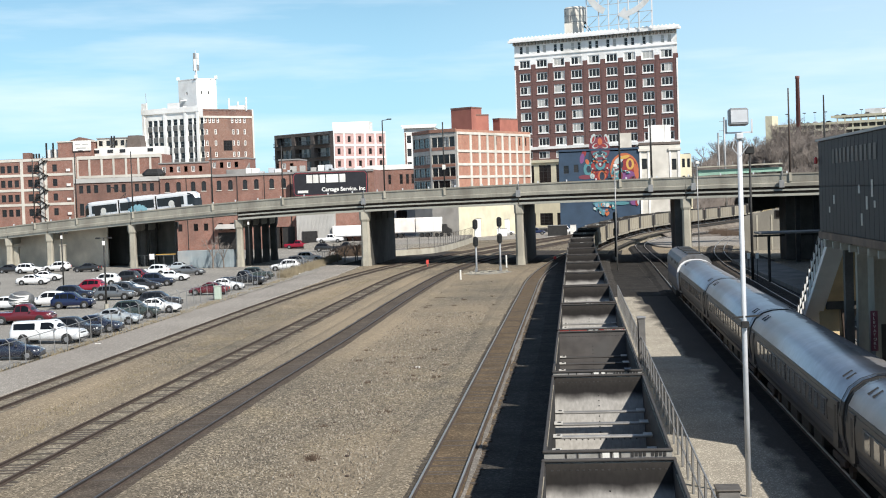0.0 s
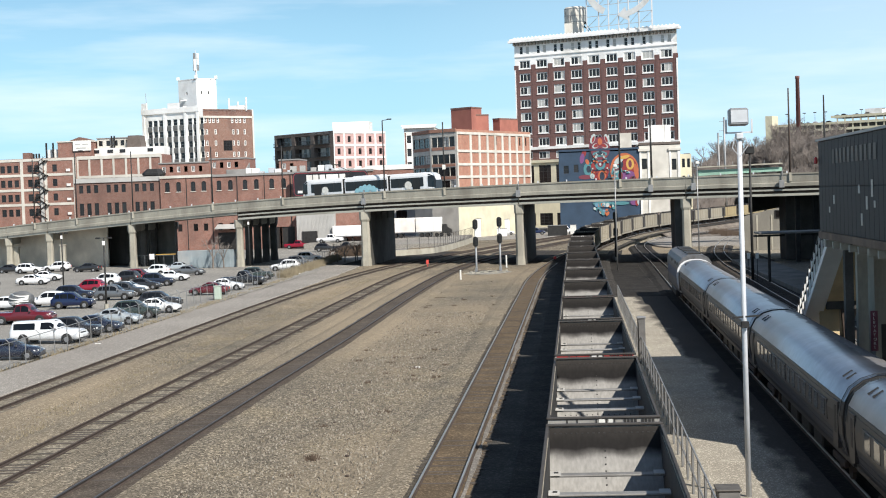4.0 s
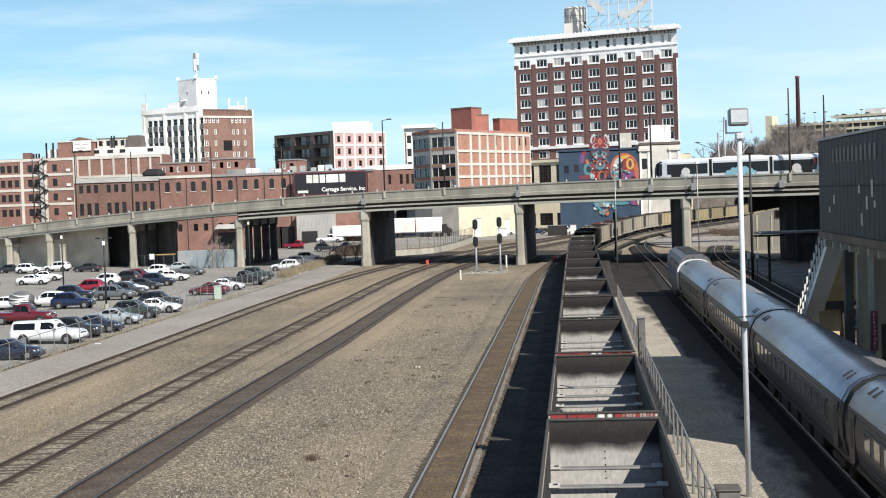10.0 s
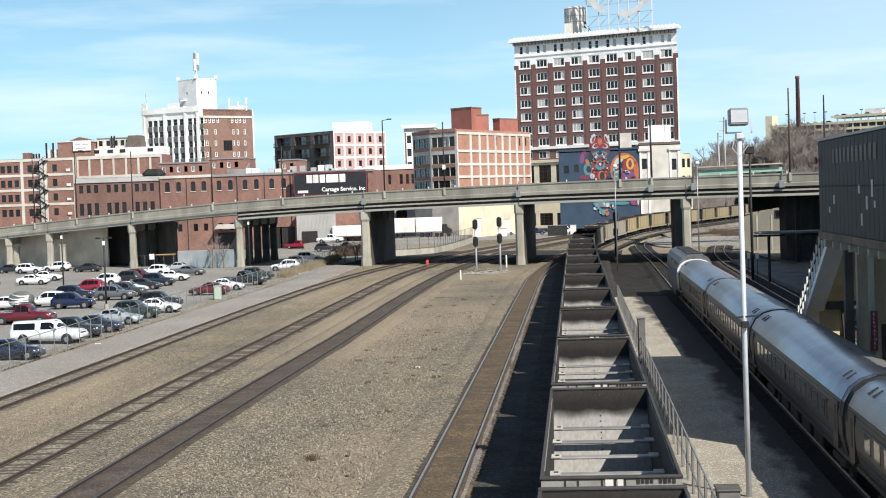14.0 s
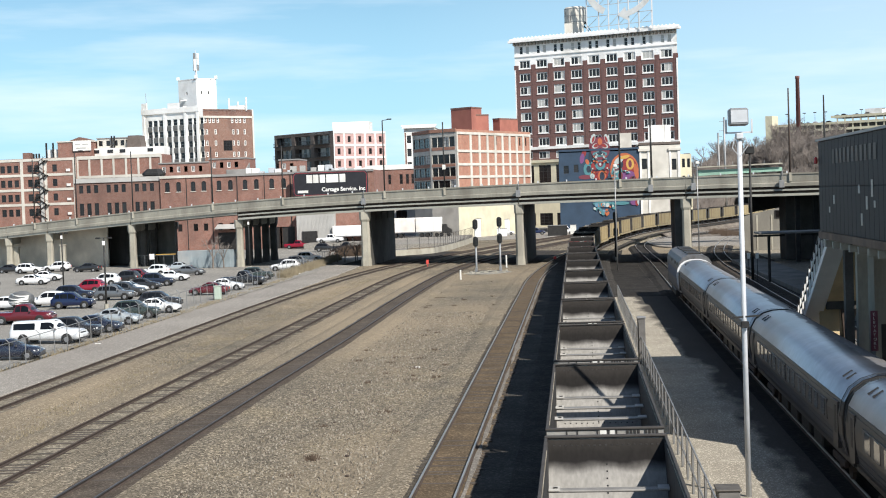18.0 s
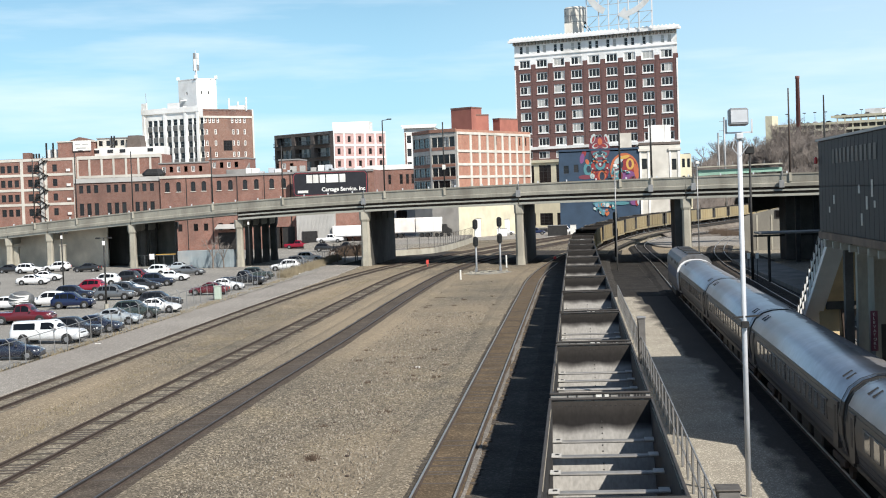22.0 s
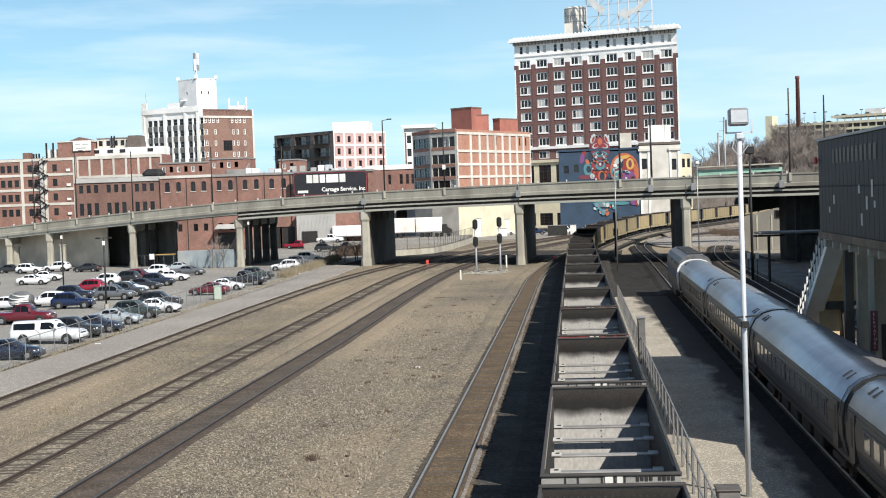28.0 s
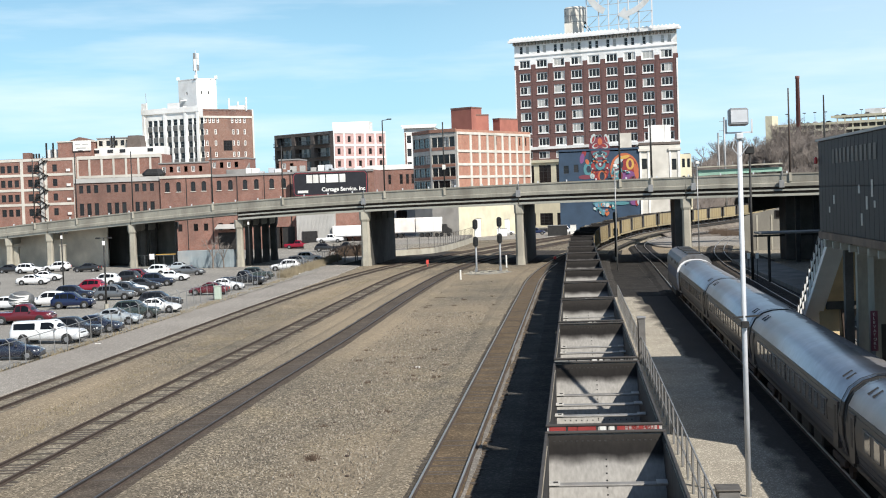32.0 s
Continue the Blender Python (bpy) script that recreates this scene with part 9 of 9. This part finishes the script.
piece("pillar", "concrete_dark", hall, [(HX + 0.15, HX + 0.55, 72.0, 72.5, 0.2, HZ0 - 0.4)], "dark concrete pillar")
stair = thing("stair", "enclosed platform stair with steel railings descending from the hall", "stair")
# the flight falls away from the hall's far end
under = lambda y: 6.55 - 0.54 * (y - 79.0)


def incline(x0, x1, y0, y1, thick, mat, name, label):
    bm = BM()
    r = [[bm.verts.new((x, y, under(y) + dz)) for x, dz in ((x0, 0), (x1, 0), (x1, thick), (x0, thick))] for y in (y0, y1)]
    skin(bm, r)
    bm.faces.new(r[0][::-1])
    bm.faces.new(r[1])
    return part(name, bm, mat, stair, label)


M["soffit_tan"] = surface("soffit_tan", (0.66, 0.52, 0.31), 0.85, spread=0.15, scale=0.8, stain=(0.36, 0.29, 0.18))
incline(13.15, 14.12, 78.2, 91.0, 0.42, "glazed_white", "stringer", "broad white-painted stringer")
incline(14.12, 15.85, 78.6, 85.0, 0.40, "soffit_tan", "soffit", "tan sloping underside")
incline(15.85, 16.05, 78.6, 91.0, 0.42, "concrete_dark", "stringer", "")
piece("landing_beam", "concrete_dark", stair, [(14.13, 16.05, 85.0, 85.5, 2.85, 3.55)], "dark landing beam")
piece("back_wall", "soffit_tan", stair, [(13.9, 15.0, 86.2, 86.4, 0.26, 3.2)], "olive wall under the landing")
bm = BM()
r = [[bm.verts.new((15.15 + a * k, 84.9 + b, z)) for a, b in ((-1, 0), (1, 0), (1, 0.4), (-1, 0.4))] for z, k in ((0.26, 0.1), (1.4, 0.14), (2.9, 0.24))]
skin(bm, r)
part("prop", bm, "rust", stair, "dark tapering prop under the landing")
for k in range(38):
    y = 78.3 + 12.6 * k / 38
    piece("step", "concrete", stair, [(13.2, 16.0, y, y + 0.36, under(y) + 0.36, under(y) + 0.56)])
for x in (13.12, 16.02):
    for k in range(15):
        y = 78.4 + 12.4 * k / 14
        piece("baluster", "white_paint", stair, [(x - 0.045, x + 0.045, y - 0.045, y + 0.045, under(y) + 0.3, under(y) + 1.75)])
    for h in (1.72, 1.1):
        bm = BM()
        beam(bm, (x, 78.3, under(78.3) + h), (x, 90.9, under(90.9) + h), 0.07)
        part("handrail", bm, "steel_dark", stair)
esign = thing("elevator_sign", "dark maroon vertical sign reading elevators", "sign")
piece("board", "mural_plum", esign, [(HX + 0.82, HX + 1.14, 69.5, 69.58, 2.18, 4.05)])
for k, ch in enumerate("ELEVATORS"):
    lettering(ch, 0.19, pose(HX + 0.92, 69.48, 3.84 - k * 0.195, 90, 0, 0), "plate_white", esign, "letter")

# ---- hill, garage and skyline on the far side ----
HILL_A = (0.050, 0.0721, 0.0797, 0.0893, 0.0988, 0.1081, 0.117, 0.123, 0.1344, 0.1456, 0.1622, 0.24)
HILL_FRONT = (452, 462, 468, 492, 548, 618, 668, 585, 560, 555, 555, 555)
HILL_CREST = (-1, 9, 11.5, 15, 19, 22, 22, 22, 24, 27, 25, 25)


def hill_front(a):
    return float(np.interp(a, HILL_A, HILL_FRONT))


def hill_z(x, y):
    """A bluff that rises behind the curving tracks, by bearing and distance."""
    a = x / y
    u = min(max((y - hill_front(a)) / 60.0, 0), 1)
    h = float(np.interp(a, HILL_A, HILL_CREST))
    return -0.5 + h * u * u * (3 - 2 * u) + 0.8 * noise.noise((x * 0.08, y * 0.08, 0)) * u


bm = BM()
nx, ny = 52, 56
vs = []
for j in range(ny + 1):
    y = 445 + 330 * j / ny
    vs.append([bm.verts.new((y * a, y, hill_z(y * a, y))) for a in (0.05 + 0.19 * i / nx for i in range(nx + 1))])
for j in range(ny):
    for i in range(nx):
        bm.faces.new((vs[j][i], vs[j][i + 1], vs[j + 1][i + 1], vs[j + 1][i]))
tagged(part("hillside", bm, "hill_soil", smooth=True), "brown winter hillside beyond the tracks", "hillside", "", "structure")


def grow(bm, p, d, ln, r, depth, rng, spread=0.6):
    """A bare limb and its forks, as thin tapering tubes."""
    q = p + d * ln
    mid = p + d * ln * 0.5 + Vector((rng.uniform(-1, 1), rng.uniform(-1, 1), rng.uniform(-0.5, 0.5))) * ln * 0.07
    n = 5 if depth > 2 else 3
    tube(bm, [p, mid, q], [r, r * 0.82, r * 0.62], n)
    if depth == 0:
        return
    for k in range(rng.choice((2, 3, 3))):
        nd = (d + Vector((rng.uniform(-1, 1), rng.uniform(-1, 1), rng.uniform(-0.25, 0.7))) * spread).normalized()
        grow(bm, p + d * ln * rng.uniform(0.55, 1.0), nd, ln * rng.uniform(0.58, 0.8), r * 0.58, depth - 1, rng, spread)


def tree_meshes(seed, h, depth=5):
    rng = random.Random(seed)
    tr_, cr = BM(), BM()
    tube(tr_, [(0, 0, -0.5), (0.05, 0.02, h * 0.18), (0.0, 0.1, h * 0.34)], [h * 0.028, h * 0.021, h * 0.018], 8)
    for k in range(4):
        a = k * 1.6 + rng.uniform(-0.4, 0.4)
        grow(cr, Vector((0, 0.05, h * (0.2 + 0.045 * k))), Vector((math.cos(a) * 0.5, math.sin(a) * 0.5, 1)).normalized(), h * 0.24, h * 0.013, depth, rng)
    return mesh_of(tr_, "trunk", "bark"), mesh_of(cr, "branches", "twig")


TREES = [tree_meshes(k, 1.0 * h, 5 if k < 3 else 4) for k, h in enumerate((9.0, 7.5, 10.5, 6.0))]


def bare_tree(x, y, z, k, scale=1.0, turn=0.0, group="bare trees on the hillside"):
    t = thing("bare_tree", "leafless grey-brown winter tree with fine twigs", "tree", group, at=Matrix.Translation((x, y, z)) @ Matrix.Rotation(turn, 4, "Z") @ Matrix.Scale(scale, 4))
    shared("trunk", TREES[k][0], t)
    shared("crown", TREES[k][1], t)


rng = random.Random(5)
for k in range(280):
    a = rng.uniform(0.066, 0.178)
    y = hill_front(a) + rng.uniform(10, 78)
    bare_tree(a * y, y, hill_z(a * y, y) - 0.2, rng.randrange(4), rng.uniform(0.8, 1.3), rng.uniform(0, 6.28))
bare_tree(-58.0, 231.0, -0.3, 3, 1.05, 0.6, "trees of the lot")
bare_tree(-56.4, 231.8, -0.3, 1, 0.62, 2.6, "trees of the lot")
for x, y, k, s_ in ((-37.4, 236.0, 3, 0.75), (-35.6, 238.0, 1, 0.6), (-39.0, 238.5, 3, 0.65), (-36.4, 241.0, 1, 0.55), (-34.2, 236.5, 3, 0.55)):
    bare_tree(x, y, -0.4, k, s_, x, "scrub beside the viaduct pier")
# low brush
bm = BM()
for k in range(3000):
    a = rng.uniform(0.064, 0.18)
    y = hill_front(a) + rng.uniform(8, 75)
    x = a * y
    z = hill_z(x, y)
    if z < 0.6:
        continue
    for j in range(7):
        d = Vector((rng.uniform(-0.6, 0.6), rng.uniform(-0.6, 0.6), 1)).normalized()
        ln = rng.uniform(2.0, 5.5)
        p = Vector((x + rng.uniform(-0.8, 0.8), y + rng.uniform(-0.8, 0.8), z - 0.1))
        w = 0.13
        quad(bm, p - Vector((w, 0, 0)), p + Vector((w, 0, 0)), p + d * ln + Vector((w * 0.3, 0, 0)), p + d * ln - Vector((w * 0.3, 0, 0)))
        d2 = (d + Vector((rng.uniform(-1, 1), 0, 0.4))).normalized()
        q = p + d * ln * 0.5
        quad(bm, q - Vector((w * 0.6, 0, 0)), q + Vector((w * 0.6, 0, 0)), q + d2 * ln * 0.6 + Vector((0.01, 0, 0)), q + d2 * ln * 0.6 - Vector((0.01, 0, 0)))
tagged(part("brush", bm, "twig"), "dense leafless brush covering the hillside", "brush", "", "stuff")

gar = thing("parking_garage", "cream concrete parking garage with open decks on the hill", "parking garage")
g0, g1 = (117.0, 856.0), (185.0, 815.0)
gl = (Vector(g1) - Vector(g0)).length
for z in (46.2, 42.8, 39.4, 36.0, 32.6):
    u_start = gl * 0.4 if z > 43 else -1
    bm = BM()
    m = wall_pose(g0, g1, 0, 0)
    box(bm, u_start, gl, 0, 20, z - 0.5, z - 0.1, m)
    part("deck", bm, "pale_stone", gar)
    bm = BM()
    box(bm, u_start, gl, -0.15, 0.1, z - 0.6, z + 0.75, m)
    part("parapet", bm, "cream", gar, "cream concrete parapet")
for k in range(19):
    bm = BM()
    box(bm, k * gl / 18 - 0.35, k * gl / 18 + 0.35, 0.15, 0.8, 0, 46.1 if k > 7 else 42.7, wall_pose(g0, g1, 0, 0))
    part("column", bm, "cream", gar)
bm = BM()
box(bm, -7.2, -3.0, -0.5, 8, 0, 49.0, wall_pose(g0, g1, 0, 0))
part("stair_tower", bm, "cream", gar, "cream stair tower")
# a dark block gives the shade inside the decks
bm = BM()
box(bm, -1, gl, 1.2, 20, 0, 42.7, wall_pose(g0, g1, 0, 0))
part("dark_core", bm, "concrete_dark", gar, "shaded inner decks")
bm = BM()
box(bm, gl * 0.62, gl * 0.74, 6, 12, 46.1, 50.0, wall_pose(g0, g1, 0, 0))
part("roof_house", bm, "white_paint", gar, "white roof house")
for k, (f, col) in enumerate(((0.12, "white"), (0.17, "grey"), (0.22, "black"), (0.28, "white"), (0.33, "silver"), (0.38, "black"), (0.44, "darkgrey"), (0.49, "black"), (0.58, "navy"), (0.66, "black"), (0.8, "grey"), (0.9, "black"))):
    up = 3.4 if f > 0.4 else 0.0
    m = wall_pose(g0, g1, gl * f, 42.75, 2.6)
    v = vehicle(m.translation.x, m.translation.y, "suv" if k % 2 else "sedan", col, 1, "parked on the garage roof", z=42.72 + up, turn=-25, group="cars on the garage roof")
for f in (0.05, 0.18, 0.26, 0.34, 0.60, 0.76):
    m = wall_pose(g0, g1, gl * f, 42.8, 4.5)
    p = m.translation
    t = post("roof_lamp", "slim dark lamp post on the garage roof", "lamp post", p.x, p.y, 42.7, 49.5, 0.1, 0.07, "steel_dark", "lamps of the garage roof")
    bm = BM()
    rounded_box(bm, p.x - 0.9, p.x + 0.9, p.y - 0.2, p.y + 0.2, 49.3, 49.8, 0.1)
    part("lamp_head", bm, "steel_dark", t)

chim = thing("chimney", "tall tapering red brick factory chimney", "chimney")
bm = BM()
tube(bm, [(105.3, 700, 0), (105.3, 700, 58.6), (105.3, 700, 58.7), (105.3, 700, 60.0)], [1.45, 0.88, 1.05, 1.05], 20)
M["chimney_brick"] = brickwork("chimney_brick", (0.17, 0.062, 0.06), (0.2, 0.075, 0.066), (0.2, 0.12, 0.1))
part("stack", bm, "chimney_brick", chim, smooth=True)
for x, y, z in ((56.8, 560, 35.7), (54.5, 560, 30.0)):
    t = post("utility_tower", "distant grey steel utility tower", "utility tower", x, y, 0, z, 0.55, 0.3, "steel_grey", "utility towers")
    for dz in (1.5, 5, 8.5):
        bm = BM()
        beam(bm, (x - (1.8 if z > 33 else 0.3), y, z - dz), (x + (0.2 if z > 33 else 1.4), y, z - dz), 0.16)
        part("cross_arm", bm, "steel_grey", t)
far = thing("far_block", "distant dark brown block beyond the trees", "building")
bm = BM()
box(bm, 41.7, 44.0, 560, 572, 0, 22.7)
part("wall", bm, "brick_grey", far)

# green steel footbridge behind the viaduct
gb = thing("green_bridge", "green-painted steel girder bridge behind the viaduct", "bridge")
for y in (262.0, 266.5):
    bm = BM()
    r = [[bm.verts.new(v) for v in ((x, y, z0), (x, y + 0.3, z0), (x, y + 0.3, z1), (x, y, z1))] for x, z0, z1 in ((21.9, 11.95, 12.95), (35.6, 12.3, 13.0), (36.4, 12.3, 13.0))]
    skin(bm, r)
    bm.faces.new(r[0][::-1])
    bm.faces.new(r[-1])
    part("girder", bm, "green_steel", gb, "pale green plate girder")
    for k in range(9):
        piece("stiffener", "green_steel", gb, [(22.2 + k * 1.6, 22.3 + k * 1.6, y - 0.06, y, 12.35, 12.9)])
bm = BM()
beam(bm, (21.6, 264.0, 13.45), (36.4, 264.0, 13.65), 5.6, 0.22)
part("deck", bm, "concrete", gb, "thin grey deck")
piece("bearer", "steel_dark", gb, [(17.4, 22.4, 262.2, 266.4, 10.6, 11.9)], "dark cross beam under the girders")
piece("pier", "concrete_dark", gb, [(17.5, 18.5, 262.4, 266.2, -0.4, 10.6)])
piece("pier", "concrete_dark", gb, [(36.0, 37.2, 262.4, 266.2, -0.4, 12.25)])
for k in range(6):
    piece("deck_post", "steel_grey", gb, [(22.4 + k * 2.7, 22.5 + k * 2.7, 261.3, 261.4, 13.5, 14.3)])

# ---- small growth and litter ----
def tuft_patch(name, label, spots, n, h, mat, spread, seed):
    r2 = random.Random(seed)
    bm = BM()
    for (x, y) in spots:
        for k in range(n):
            p = Vector((x + r2.gauss(0, spread), y + r2.gauss(0, spread), -0.34))
            d = Vector((r2.uniform(-0.5, 0.5), r2.uniform(-0.5, 0.5), 1)) * r2.uniform(0.5, 1.0) * h
            w = 0.03
            quad(bm, p - Vector((w, 0, 0)), p + Vector((w, 0, 0)), p + d + Vector((0.006, 0, 0)), p + d - Vector((0.006, 0, 0)))
    return tagged(part(name, bm, mat), label, "grass", "", "stuff")


tuft_patch("dry_grass", "dry straw-coloured grass along the lot fence", [(-39.9 - 0.02 * (y - 196) + random.uniform(-0.5, 0.5), y) for y in np.arange(196, 250, 0.7)], 60, 1.1, "dry_grass", 0.4, 3)
tuft_patch("dry_grass", "sparse dead grass between the sidings", [(random.uniform(-29, -24.6), random.uniform(50, 190)) for k in range(500)], 12, 0.16, "dry_grass", 0.4, 4)
tuft_patch("dry_grass", "low dead weeds along the fence foot", [(-37.2 - 0.012 * (y - 80) + random.uniform(-0.5, 0.4), y) for y in (random.uniform(80, 196) for k in range(300))], 7, 0.22, "dry_grass", 0.35, 6)
M["dead_weed"] = surface("dead_weed", (0.10, 0.07, 0.05), 0.95, bump=0)
tuft_patch("weed", "small dark dead weed on the gravel", [(-10.8, 57.7)], 80, 0.3, "dead_weed", 0.13, 7)
tuft_patch("weed", "scattered dead weeds on the gravel", [(random.uniform(-15.5, -7.2), random.uniform(48, 150)) for k in range(46)], 26, 0.16, "dead_weed", 0.16, 8)
for x, y, s in ((-9.8, 88.3, 0.17), (-17.3, 105.0, 0.15), (-36.4, 108.5, 0.25), (-39.4, 206, 0.3)):
    t = thing("litter", "scrap of white paper litter on the gravel", "litter", "litter")
    bm = BM()
    rounded_box(bm, x - s, x + s, y - s * 0.7, y + s * 0.7, -0.33, -0.22, 0.04)
    part("scrap", bm, "plate_white", t)
for k in range(90):
    x, y = random.uniform(-16, -7), random.uniform(46, 175)
    s = random.uniform(0.04, 0.11)
    me = cached(("stone", k % 3), lambda: mesh_of(rounded_box(BM(), -1, 1, -0.8, 0.8, -0.5, 0.6, 0.4), "stone", ("gravel", "grey_ballast", "rust")[k % 3]))
    ob = shared("loose_stone", me, None, pose(x, y, -0.28, 0, 0, random.uniform(0, 360)) @ Matrix.Scale(s, 4))
    tagged(ob, "loose stone lying on the gravel", "stone", "loose stones")


tuft_patch("brush", "tangled bare brush behind the lot's end", [(random.uniform(-44, -38.5), random.uniform(262, 284)) for k in range(70)], 26, 1.7, "dead_weed", 0.5, 9)
tuft_patch("brush", "low dead brush on the rubble beyond the tracks", [(random.uniform(29.5, 33.5), random.uniform(300, 330)) for k in range(40)], 30, 1.3, "dead_weed", 0.5, 10)
# loose stones that lie on the gravel, grey, buff and dark
def stone_field(label, n, x0, x1, y0, y1, r0, r1, seed):
    r2 = random.Random(seed)
    vs, fs = [], []
    for k in range(n):
        y = y0 + (y1 - y0) * r2.random() ** 1.6
        x, r, h = r2.uniform(x0, x1), r2.uniform(r0, r1), r2.uniform(0.3, 0.7)
        a0, b = r2.uniform(0, 6.28), len(vs)
        for j in range(4):
            a = a0 + j * 1.57 + r2.uniform(-0.4, 0.4)
            vs.append((x + r * math.cos(a), y + r * math.sin(a), -0.36))
        for j in range(3):
            a = a0 + 0.5 + j * 2.1
            vs.append((x + r * 0.55 * math.cos(a), y + r * 0.55 * math.sin(a), -0.27 + r * h))
        fs += [(b, b + 1, b + 4), (b + 1, b + 5, b + 4), (b + 1, b + 2, b + 5), (b + 2, b + 3, b + 5), (b + 3, b + 6, b + 5), (b + 3, b, b + 6), (b, b + 4, b + 6), (b + 4, b + 5, b + 6)]
    me = bpy.data.meshes.new("stones")
    me.from_pydata(vs, [], fs)
    me.materials.append(M["loose_stone"])
    tagged(new("loose_stones", me), label, "stones", "", "stuff")


m_, nt_, b_ = principled("loose_stone", 0.9)
g_ = nt_.nodes.new("ShaderNodeNewGeometry")
c_ = ramp(nt_, g_.outputs["Random Per Island"], [(0.0, (0.085, 0.073, 0.06)), (0.35, (0.17, 0.145, 0.112)), (0.7, (0.27, 0.232, 0.18)), (1.0, (0.37, 0.335, 0.28))])
nt_.links.new(c_.outputs["Color"], b_.inputs["Base Color"])
M["loose_stone"] = m_
stone_field("scattered grey and buff stones on the yard gravel", 15000, -16.2, -6.9, 44, 130, 0.028, 0.06, 21)
stone_field("scattered stones between the sidings", 7000, -29.0, -18.9, 52, 150, 0.028, 0.05, 22)
motions()
